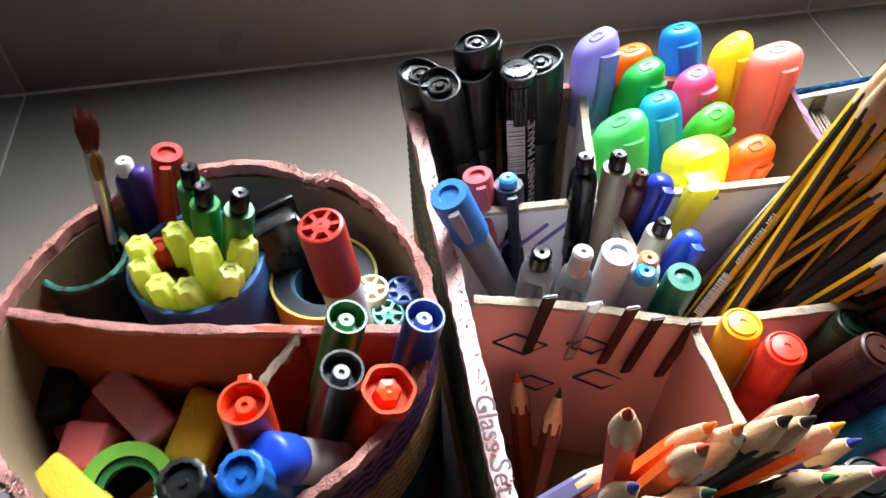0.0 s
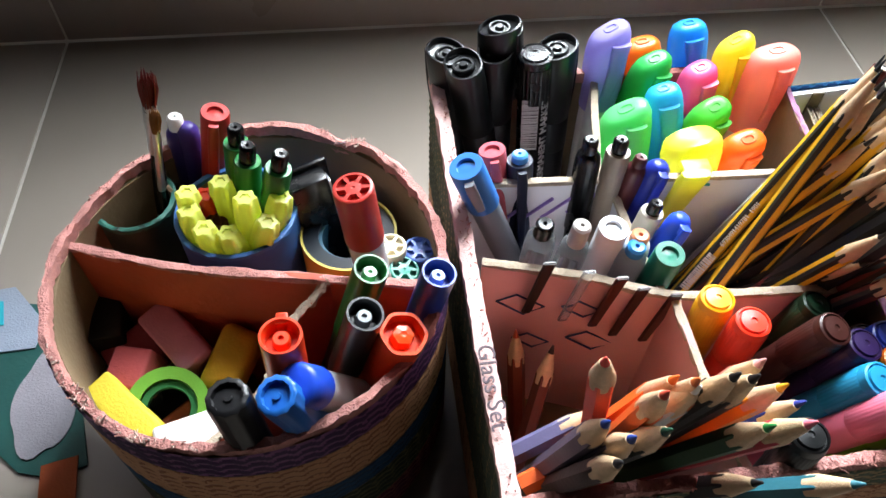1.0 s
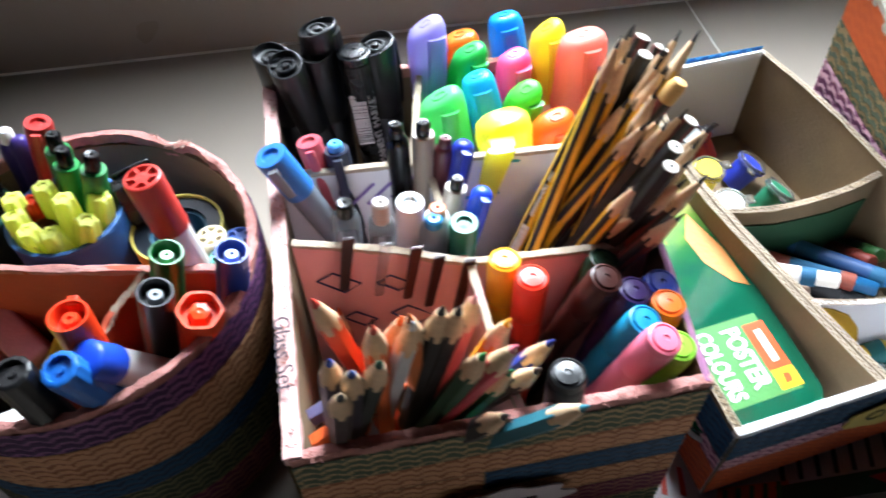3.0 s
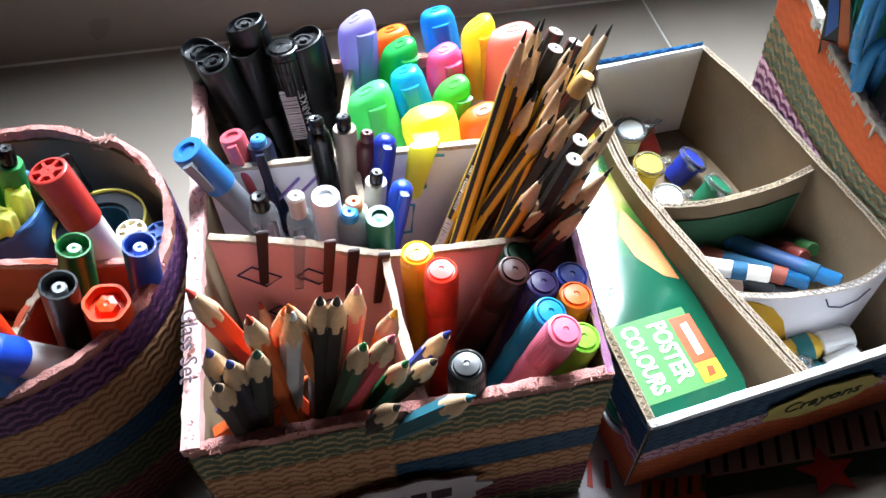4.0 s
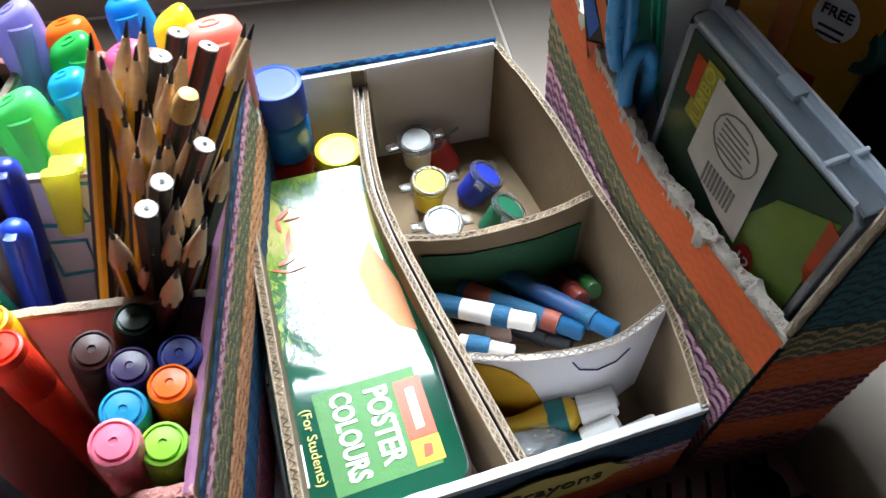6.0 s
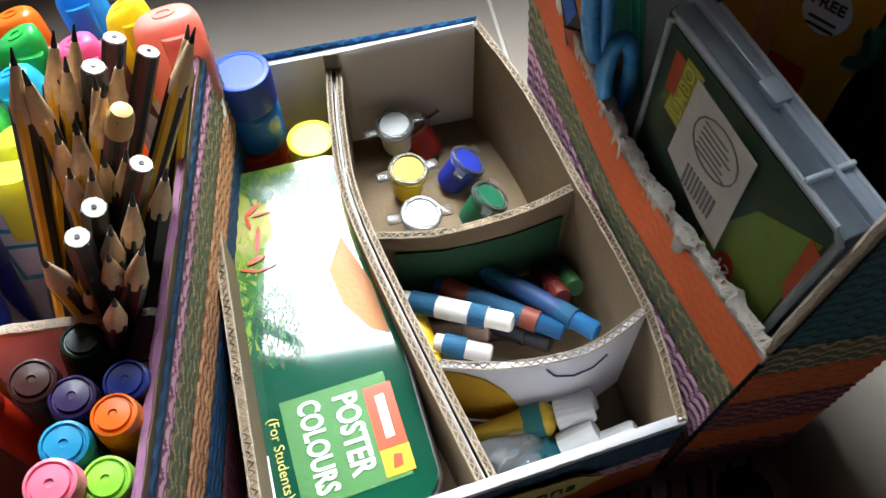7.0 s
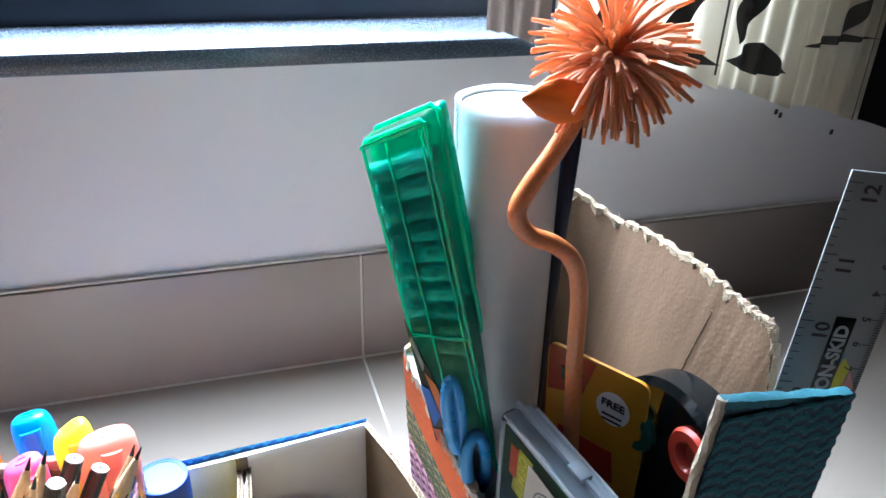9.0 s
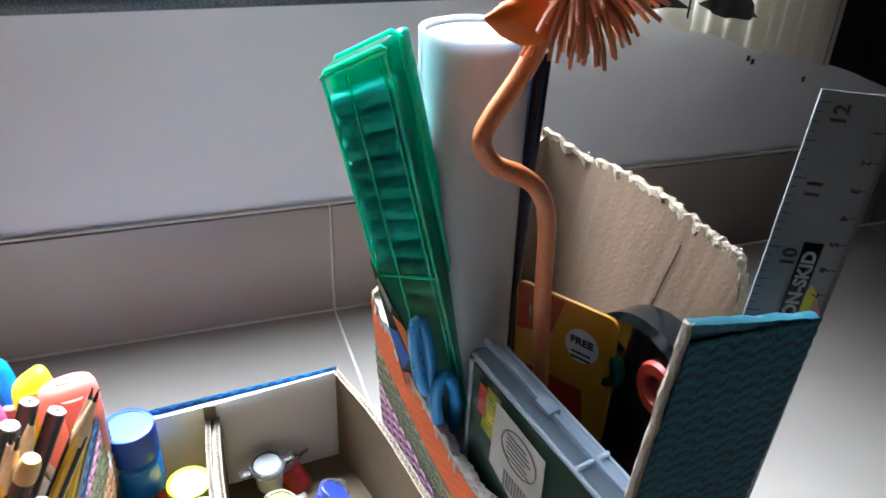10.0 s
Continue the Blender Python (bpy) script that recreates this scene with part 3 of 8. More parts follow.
box_side(penbox, PB["fl"], PB["fr"], PH, 0.003, 0.0008, 21, CARD, PINKRIM)
box_side(penbox, PB["fr"], PB["br"], PH, 0.003, 0.0008, 22, CARD, paper("#8a5a7a"), rimw=0.0026, rimh=0.0022)
box_side(penbox, PB["br"], PB["bl"], PH, 0.003, 0.0008, 23, CARD_IN, PINKRIM)
box_side(penbox, PB["bl"], PB["fl"], PH + 0.0015, 0.003, 0.0008, 24, CARD, mat("pale pink painted paper", "#d2aaa4", 0.7, vary=0.25, scale=160, bump=0.5, bscale=900, stain=0.6), rimw=0.0064)
wpart("base", prism([PB["fl"], PB["fr"], PB["br"], PB["bl"]], 0.0004, 0.003), CARD, penbox)
for f0, f1, zz, lab in ((0.80, 0.965, ZGREEN, "green and beige zigzag paper band"), (0.645, 0.795, ZPEACH, "peach zigzag paper band"), (0.33, 0.485, ZPEACH, "peach zigzag paper band"), (0.16, 0.325, ZMAG, "maroon zigzag paper band"), (0.01, 0.155, ZGREEN, "green and beige zigzag paper band")):
    fn, L, H = on_panel(p3(PB["fl"], 0), p3(PB["fr"], 0), p3(PB["fl"], PH), p3(PB["fr"], PH), f0, f1)
    ribbon("ribbon_band", penbox, fn, L, H, zz, lab)
for a, b, zz in ((0.0, 0.45, ZPEACH), (0.455, 1.0, ZBLUE)):
    A, B = Vector(PB["fl"]), Vector(PB["fr"])
    fn, L, H = on_panel(p3(A.lerp(B, a), 0), p3(A.lerp(B, b), 0), p3(A.lerp(B, a), PH), p3(A.lerp(B, b), PH), 0.49, 0.64)
    ribbon("ribbon_band", penbox, fn, L, H, zz, "zigzag paper band")
for f0, f1, zz in ((0.93, 0.985, ZBLUE), (0.86, 0.925, ZPINK), (0.70, 0.855, ZGREEN), (0.52, 0.695, ZPEACH), (0.34, 0.515, ZBLUE), (0.02, 0.335, ZMAG)):
    fn, L, H = on_panel(p3(PB["fr"], 0), p3(PB["br"], 0), p3(PB["fr"], PH), p3(PB["br"], PH), f0, f1)
    ribbon("ribbon_band", penbox, fn, L, H, zz, "zigzag paper band")
for f0, f1, zz in ((0.66, 0.96, ZGREEN), (0.34, 0.655, ZOLIVE), (0.02, 0.335, ZPEACH)):
    fn, L, H = on_panel(p3(PB["bl"], 0), p3(PB["fl"], 0), p3(PB["bl"], PH), p3(PB["fl"], PH), f0, f1)
    ribbon("ribbon_band", penbox, fn, L, H, zz, "zigzag paper band")
for b in bpy.data.objects:
    if b.parent == penbox and b.name.startswith("ribbon_band"):
        fixed(b)

frayed(penbox, lambda u: (0.0733 + 0.005 * u, 0.478 - 0.222 * u, PH + 0.0020), 160, 0.0026, 14, PINKRIM)
frayed(penbox, lambda u: (0.076 + 0.1565 * u, 0.2575 + 0.006 * u, PH + 0.0010), 160, 0.0026, 15, PINKRIM)
# inner cards of the pen box
divider("divider", penbox, [(0.081, 0.3585), (0.12, 0.349), (0.157, 0.337), (0.20, 0.336), (0.236, 0.335)], 0.003, lambda u: 0.1175 - 0.004 * u, PINKCARD, CORE, 0.0010, 31, label="pink painted card divider")
divider("divider", penbox, [(0.156, 0.336), (0.158, 0.300), (0.163, 0.262)], 0.003, lambda u: 0.115 - 0.004 * u, PINKCARD, CORE, 0.0012, 33, label="pink painted card divider")
divider("divider", penbox, [(0.076, 0.404), (0.115, 0.4025), (0.16, 0.401), (0.205, 0.3995), (0.243, 0.399)], 0.003, 0.115, WHITECARD, CORE, 0.0006, 35, label="white card divider with drawn marks")
divider("divider", penbox, [(0.140, 0.403), (0.147, 0.44), (0.154, 0.476)], 0.003, lambda u: 0.114 + 0.002 * u, WHITECARD, CORE, 0.0008, 37, label="white card divider")
divider("divider", penbox, [(0.156, 0.338), (0.150, 0.37), (0.148, 0.402)], 0.003, lambda u: 0.108, WHITECARD, CORE, 0.0008, 39, label="white card divider")
# felt-tip drawings on the cards
TEALINK = mat("teal ink", "#3f9fb8", 0.6)
PURPLEINK = mat("purple ink", "#8a6fb5", 0.6)
NAVYINK = mat("navy ink", "#22305c", 0.6)


def stroke(pts, w, material, parent, name="drawn_line"):
    return wpart(name, tube_along(pts, w, 5), material, parent)


for line_ in (((0.158, 0.055), (0.173, 0.056), (0.1755, 0.077), (0.160, 0.078), (0.158, 0.055)), ((0.160, 0.101), (0.161, 0.089), (0.168, 0.088)), ((0.181, 0.101), (0.182, 0.089), (0.176, 0.088)), ((0.183, 0.111), (0.192, 0.110))):
    stroke([(x, 0.3986, z) for x, z in line_], 0.0009, TEALINK, penbox)
for k in range(4):
    stroke([(0.092 + 0.012 * k, 0.4007, 0.085 + 0.003 * k), (0.108 + 0.012 * k, 0.4003, 0.102 + 0.003 * k)], 0.0009, PURPLEINK, penbox)


def pink_y(x):
    return 0.3585 - (x - 0.081) * 0.262 - 0.0022


for cx, cz, s in ((0.098, 0.093, 0.010), (0.123, 0.096, 0.008), (0.13, 0.072, 0.010), (0.105, 0.065, 0.008)):
    q = [(cx - s, cz), (cx - 0.2 * s, cz + 0.7 * s), (cx + s, cz + 0.1 * s), (cx + 0.2 * s, cz - 0.7 * s), (cx - s, cz)]
    stroke([(x, pink_y(x), z) for x, z in q], 0.0005, NAVYINK, penbox)
INK = mat("dark ink", "#3a2530", 0.6)
flange = text("writing", "Glass Set", 0.0092, Matrix.Translation((0.0765, 0.300, PH + 0.0060)) @ pose(0, 0, 0, 0, 0, -88), INK, penbox)
fixed(flange)


# paper labels
def cloud(w, h, bumps=9, amp=0.09):
    return [((w / 2) * math.cos(a) * (1 + amp * math.cos(bumps * a)), (h / 2) * math.sin(a) * (1 + amp * math.cos(bumps * a))) for a in (2 * math.pi * i / 72 for i in range(72))]


nm = pose(0.152, 0.2555, 0.047, 90, 0, 2.6)
name_tag = tagged(part("name_label", prism(cloud(0.068, 0.034), 0, 0.0008), paper("#c9bfc4"), None), "white cloud-shaped paper label with handwriting bars", "label")
name_tag.matrix_world = nm
for k, (x, w) in enumerate(((-0.016, 0.007), (-0.006, 0.008), (0.004, 0.007), (0.014, 0.009))):
    part("writing_bar", block(x - w / 2, x + w / 2, -0.004, 0.005 if k else 0.009, 0.0007, 0.0011), INK, name_tag)

# ---- crayon box ----
crayonbox = thing("crayon_box", pose(0.32, 0.38, 0), "low cardboard crayon box with white rim and blue zigzag bands", "box")
CB = dict(fl=(0.2580, 0.2605), fr=(0.4115, 0.2830), br=(0.3785, 0.5060), bl=(0.2320, 0.4940))
CHH = 0.069
BOW = [(0.4115, 0.2830), (0.4135, 0.3250), (0.4090, 0.3610), (0.4030, 0.3950), (0.3930, 0.4550), (0.3785, 0.5060)]  # bulging side
Z0 = 0.003
for a, b, ha, hb, mm in (("fl", "fr", CHH, CHH, WHITECARD), ("br", "bl", 0.0735, 0.0715, WHITECARD), ("bl", "fl", 0.0715, CHH, CARD_IN)):
    wpart("side_wall", panel(p3(CB[a], Z0), p3(CB[b], Z0), p3(CB[a], ha), p3(CB[b], hb), 0.003, 40, 0.0003, 41), mm, crayonbox)
    A, B = Vector(p3(CB[a], ha)), Vector(p3(CB[b], hb))
    off = Vector((-(B - A).y, (B - A).x, 0)).normalized() * 0.0012
    if mm is WHITECARD:
        wpart("rim", rim_strip([A.lerp(B, i / 40) + off for i in range(41)], 0.0036, 0.003, 0.0005, 45, False, 2), WHITECARD, crayonbox)
    else:
        flutes([A.lerp(B, i / 40) + off for i in range(41)], 0.0032, crayonbox)
bow = curve2(BOW, 10)
wpart("side_wall", upright([(x - 0.0013, y) for x, y in bow], Z0, 0, 0.0026, 0.0003, 43, lambda u: CHH + 0.0045 * u), CARD_IN, crayonbox)
flutes([(x - 0.0013, y, CHH + 0.0002 + 0.0045 * i / (len(bow) - 1)) for i, (x, y) in enumerate(bow)], 0.0030, crayonbox)
# loose white card standing against the back wall
wpart("white_card", panel((0.374, 0.5015, 0.014), (0.309, 0.4965, 0.012), (0.3755, 0.5025, 0.0765), (0.3055, 0.4965, 0.0738), 0.0012, 20, 0.0002, 47), WHITECARD, crayonbox, "loose white card against the wall")
wpart("base", prism([CB["fl"]] + bow + [CB["bl"]], Z0, Z0 + 0.003), CARD_IN, crayonbox)
BANDS = ((0.60, 0.955, ZBLUE, "dark blue zigzag paper band"), (0.44, 0.595, ZPINK, "pink and white zigzag paper band"), (0.04, 0.435, ZORANGE, "orange paper band"))
# the back's blue band takes the lightened copy, as if lit by the window
for a, b in (("fl", "fr"), ("bl", "fl"), ("br", "bl")):
    for f0, f1, zz, lab in BANDS:
        fn, L, H = on_panel(p3(CB[a], Z0), p3(CB[b], Z0), p3(CB[a], CHH), p3(CB[b], CHH), f0, 1.11 if (a == "br" and zz is ZBLUE) else f1)
        fixed(ribbon("ribbon_band", crayonbox, fn, L, H, ZBLUE_LIT if (a == "br" and zz is ZBLUE) else zz, lab, amp=0.0006 if zz is not ZORANGE else 0.0002))


def on_bow(z0):
    """fn for ribbon() along the bulging side."""
    q = np.array(bow)
    acc = np.concatenate([[0], np.cumsum(np.linalg.norm(np.diff(q, axis=0), axis=1))])

    def fn(u, v):
        x, y = np.interp(u, acc, q[:, 0]), np.interp(u, acc, q[:, 1])
        n = np.broadcast_to(np.array([0.985, 0.17, 0.0]), (*u.shape, 3))
        return np.stack([x, y, z0 + v], -1) + n * 0.0009, n
    return fn, float(acc[-1])


for f0, f1, zz, lab in BANDS:
    fn, L = on_bow(Z0 + (CHH - Z0) * f0)
    fixed(ribbon("ribbon_band", crayonbox, fn, L, (CHH - Z0) * (f1 - f0), zz, lab, amp=0.0006 if zz is not ZORANGE else 0.0002))
for k, (dx, mm, th) in enumerate(((-0.0024, CARD_IN, 0.0022), (0.0, WHITECARD, 0.0010), (0.0026, CARD_IN, 0.0022))):
    divider("divider", crayonbox, [(0.3018 + dx, 0.500), (0.300 + dx, 0.455), (0.3025 + dx, 0.412 + 0.1 * dx), (0.317 + dx, 0.350), (0.338 + dx, 0.2725)], 0.006, lambda u: 0.0632 - (0.004 if k == 1 else 0.0004 * k) - 0.004 * math.sin(u * 3.1), mm, None if k != 1 else WHITECARD, 0.0006, 51 + k, th, label="corrugated card layer of a doubled divider" if k != 1 else "white card layer of a doubled divider")
divider("divider", crayonbox, [(0.309, 0.394), (0.34, 0.388), (0.375, 0.3905), (0.4005, 0.3965)], 0.006, lambda u: 0.055 + 0.011 * u, CARD, None, 0.0012, 53, label="brown card divider")
divider("divider", crayonbox, [(0.328, 0.3250), (0.355, 0.318), (0.385, 0.3175), (0.4105, 0.3280)], 0.006, lambda u: 0.059 + 0.012 * u, WHITECARD, None, 0.0008, 55, label="white printed card divider")
wpart("printed_patch", upright([(0.3295, 0.3223), (0.337, 0.3200), (0.345, 0.3178), (0.353, 0.3160), (0.361, 0.3150)], 0.012, 0.055, 0.0008, 0, 3, lambda u: 0.0580 - 0.034 * u ** 3), paper("#c99a1e"), crayonbox, "yellow printed area")
wpart("printed_patch", upright([(0.318, 0.3885), (0.34, 0.3855), (0.372, 0.3878), (0.397, 0.3930)], 0.012, 0.05, 0.0008, 0, 3, lambda u: 0.046 + 0.004 * u), paper("#1d4a2c"), crayonbox, "dark green printed area")
stroke([(0.369, 0.3147, 0.060), (0.373, 0.3146, 0.053), (0.381, 0.3148, 0.050), (0.389, 0.3158, 0.053), (0.394, 0.3172, 0.060)], 0.0004, NAVYINK, crayonbox)
wpart("tape_strip", block(0.2975, 0.3045, 0.4945, 0.4955, 0.040, 0.0735), mat("brown tape", "#54452f", 0.35), crayonbox)
cl = tagged(part("crayons_label", prism(cloud(0.062, 0.026, 7, 0.06), 0, 0.0008), paper("#c2b264"), None), "yellow cloud-shaped paper label with handwriting", "label")
cl.matrix_world = pose(0.350, 0.2712, 0.046, 90, 0, 7.6)
text("writing", "Crayons", 0.0125, pose(0, 0.0005, 0.0011, 0, 0, 0), mat("green ink", "#33401c", 0.6), cl)

# ---- tall cut-down file box ----
filebox = thing("file_box", pose(0.45, 0.38, 0), "tall cut-down cardboard file box with orange paper edge and zigzag bands", "box")
FB = dict(fl=(0.4180, 0.2850, 0), fr=(0.4700, 0.2850, 0), br=(0.4640, 0.4760, 0), bl=(0.4035, 0.4720, 0))
FT = dict(fl=(0.4310, 0.2875, 0.107), fm=(0.4475, 0.2906, 0.243), fr=(0.4980, 0.2904, 0.236), br=(0.4905, 0.4760, 0.233), bl=(0.3930, 0.4700, 0.153))
# side towards the crayon box, low and dipping


def leftside(f):
    """Bottom and top points of the low side at f from front to back."""
    lo = Vector(FB["fl"]).lerp(Vector(FB["bl"]), f)
    a, b = Vector(FT["fl"]), Vector(FT["bl"])
    hi = a.lerp(b, f)
    hi.z = 0.1055 + 0.046 * max(0, (f - 0.45) / 0.55) ** 1.35
    return lo, hi


bm = bmesh.new()
rows = []
for i in range(61):
    lo, hi = leftside(i / 60)
    hi = hi + Vector((0, 0, 0.0015 * noise.noise((i * 0.35, 61, 0))))
    rows.append([bm.verts.new(v) for v in (lo, hi, hi + Vector((0.003, 0, 0)), lo + Vector((0.003, 0, 0)))])
for a, b in zip(rows, rows[1:]):
    for k in range(4):
        bm.faces.new((a[k], b[k], b[(k + 1) % 4], a[(k + 1) % 4]))
bm.faces.new(rows[0])
bm.faces.new(rows[-1][::-1])
wpart("side_wall", bm, CARD, filebox)
wpart("torn_edge", rim_strip([leftside(i / 60)[1] + Vector((0.0020, 0, 0.0008)) for i in range(61)], 0.0054, 0.006, 0.0030, 63, False, 3), mat("torn pale card edge", "#cfc6ba", 0.9, vary=0.3, scale=500, bump=1.0, bscale=1400, stain=0.5), filebox, "ragged grey cardboard edge")


def on_left(f0, f1):
    lo0, hi0 = (np.array(v) for v in leftside(0))
    lo1, hi1 = (np.array(v) for v in leftside(1))
    length = float(np.linalg.norm(lo1 - lo0))
    height = 0.107 * (f1 - f0)

    def fn(u, v):
        s = (u / length)
        lo = lo0 + (lo1 - lo0) * s[..., None]
        a, b = np.array(FT["fl"]), np.array(FT["bl"])
        hi = a + (b - a) * s[..., None]
        hi[..., 2] = 0.1055 + 0.046 * np.maximum(0, (s - 0.45) / 0.55) ** 1.35
        f = (f0 + (f1 - f0) * v / height)[..., None]
        n = np.array([-0.985, -0.12, 0.12])
        return lo + (hi - lo) * f + n * 0.001, np.broadcast_to(n, (*u.shape, 3))
    return fn, length, height


for f0, f1, zz, lab, am in ((0.78, 0.985, [paper("#d4632f"), paper("#ce5d2c")], "folded orange paper edge", 0.0002), (0.60, 0.775, ZGREEN, "green and beige zigzag paper band", 0.0007), (0.36, 0.595, ZPINK, "pink and mauve zigzag paper band", 0.0007), (0.02, 0.355, ZMAG, "maroon zigzag paper band", 0.0007)):
    fn, L, H = on_left(f0, f1)
    fixed(ribbon("ribbon_band", filebox, fn, L, H, zz, lab, amp=am))
# front with its slanting cut, high towards the wall side
bmf = bmesh.new()
outline = [FB["fl"], FB["fr"], FT["fr"], FT["fm"], FT["fl"]]
fr_ = [bmf.verts.new(Vector(v)) for v in outline]
bk_ = [bmf.verts.new(Vector(v) + Vector((0, 0.003, 0))) for v in outline]
bmf.faces.new(fr_)
bmf.faces.new(bk_[::-1])
for i in range(5):
    bmf.faces.new((fr_[i], bk_[i], bk_[(i + 1) % 5], fr_[(i + 1) % 5]))
wpart("front_wall", bmf, ZTEAL[1], filebox, "dark teal zigzag paper over card")
edge = [Vector(FT["fl"]).lerp(Vector(FT["fm"]), i / 40) + Vector((0.001 * noise.noise((i * 0.3, 4, 4)), 0.0015, 0.0008)) for i in range(41)]
bmx = bmesh.new()
merge(bmx, tube_along(edge, 0.0019, 6))
wpart("torn_edge", bmx, CORE, filebox, "torn white cardboard edge")
wpart("torn_edge", rim_strip([Vector(FT["fm"]).lerp(Vector(FT["fr"]), i / 30) + Vector((0, 0.0015, 0.0007)) for i in range(31)], 0.004, 0.003, 0.001, 67, False, 2), mat("teal torn paper", "#22606c", 0.7, vary=0.3, scale=400), filebox)


def on_front(zlo, zhi):
    """Front wall between two heights, following its slanted sides."""
    def left(z):
        return np.where(z < 0.107, 0.418 + (0.431 - 0.418) * z / 0.107, 0.431 + (0.4475 - 0.431) * (z - 0.107) / 0.136)

    def fn(u, v):
        z = zlo + v
        s = u / 0.05
        x0, x1 = left(z) + 0.0004, 0.470 + (0.498 - 0.470) * z / 0.236
        x = x0 + (x1 - x0) * s
        y = 0.2850 + 0.0055 * z / 0.24 - 0.0009
        n = np.broadcast_to(np.array([0.0, -1.0, 0.0]), (*u.shape, 3))
        return np.stack([x, y, z], -1), n
    return fn, 0.05, zhi - zlo


for z0, z1, zz in ((0.112, 0.2375, ZTEAL), (0.093, 0.111, ZGREEN), (0.070, 0.0925, ZORANGE), (0.045, 0.0695, ZMAG), (0.025, 0.0445, ZORANGE), (0.002, 0.0245, ZMAG)):
    fn, L, H = on_front(z0, z1)
    fixed(ribbon("ribbon_band", filebox, fn, L, H, zz, "zigzag paper band", step=0.0009))
# high side and back
top_line = smooth_path([(0.498, 0.292, 0.232), (0.499, 0.300, 0.203), (0.502, 0.313, 0.190), (0.505, 0.327, 0.205), (0.507, 0.336, 0.230), (0.5075, 0.3545, 0.231), (0.507, 0.382, 0.2324), (0.506, 0.421, 0.2305), (0.503, 0.4485, 0.2265), (0.4905, 0.476, 0.233)], 12)
bm = bmesh.new()
rows = []
for i, p in enumerate(top_line):
    u = i / (len(top_line) - 1)
    lo = Vector(FB["fr"]).lerp(Vector(FB["br"]), u)
    hi = p + Vector((0, 0, 0.0025 * noise.noise((i * 0.5, 71, 1.3))))
    mid = lo.lerp(hi, 0.5) + Vector((0.003, 0, 0))
    rows.append([bm.verts.new(v) for v in (lo, mid, hi, hi + Vector((-0.003, 0, 0)), mid + Vector((-0.003, 0, 0)), lo + Vector((-0.003, 0, 0)))])
for a, b in zip(rows, rows[1:]):
    for k in range(6):
        bm.faces.new((a[k], b[k], b[(k + 1) % 6], a[(k + 1) % 6]))
bm.faces.new(rows[0])
bm.faces.new(rows[-1][::-1])
# browner and darker than CARD: the shade on this side is in its colour
wpart("side_wall", bm, mat("brown cardboard", "#5c452f", 0.85, vary=0.14, scale=60, bump=0.25, bscale=500, stain=0.35), filebox, "bare cardboard, its brown darkened for shade")
wpart("torn_edge", rim_strip([p + Vector((-0.0015, 0, 0.001 + 0.0025 * noise.noise((i * 0.5, 71, 1.3)))) for i, p in enumerate(top_line)], 0.0034, 0.003, 0.0018, 73, False, 4), mat("torn brown cardboard edge", "#94846c", 0.9, vary=0.35, scale=600, bump=1.0, bscale=1500), filebox, "ragged cardboard edge")
for z in (0.3, 0.62):
    wpart("crease", tube_along([Vector(FB["fr"]).lerp(Vector(FB["br"]), z).lerp(top_line[int(z * (len(top_line) - 1))], q) + Vector((-0.0028 + 0.003 * (1 - abs(2 * q - 1)), 0, 0)) for q in (0.3, 0.5, 0.75, 0.95)], 0.0005, 5), CARD_IN, filebox)
frayed(filebox, lambda u: top_line[int(u * (len(top_line) - 1))] + Vector((-0.0015, 0, 0.001)), 60, 0.0016, 9, FIBRE)
frayed(filebox, lambda u: leftside(u)[1] + Vector((0.0018, 0, 0.001)), 180, 0.0022, 10, FIBRE)
frayed(filebox, lambda u: top_line[int((0.55 + 0.12 * u) * (len(top_line) - 1))] + Vector((-0.002, 0, 0.002)), 10, 0.0030, 11, FIBRE)
wpart("back_wall", panel(FB["br"], FB["bl"], FT["br"], FT["bl"], 0.003, 20, 0.001, 75), CARD, filebox)
wpart("base", prism([FB[k][:2] for k in ("fl", "fr", "br", "bl")], 0.0004, 0.003), CARD, filebox)


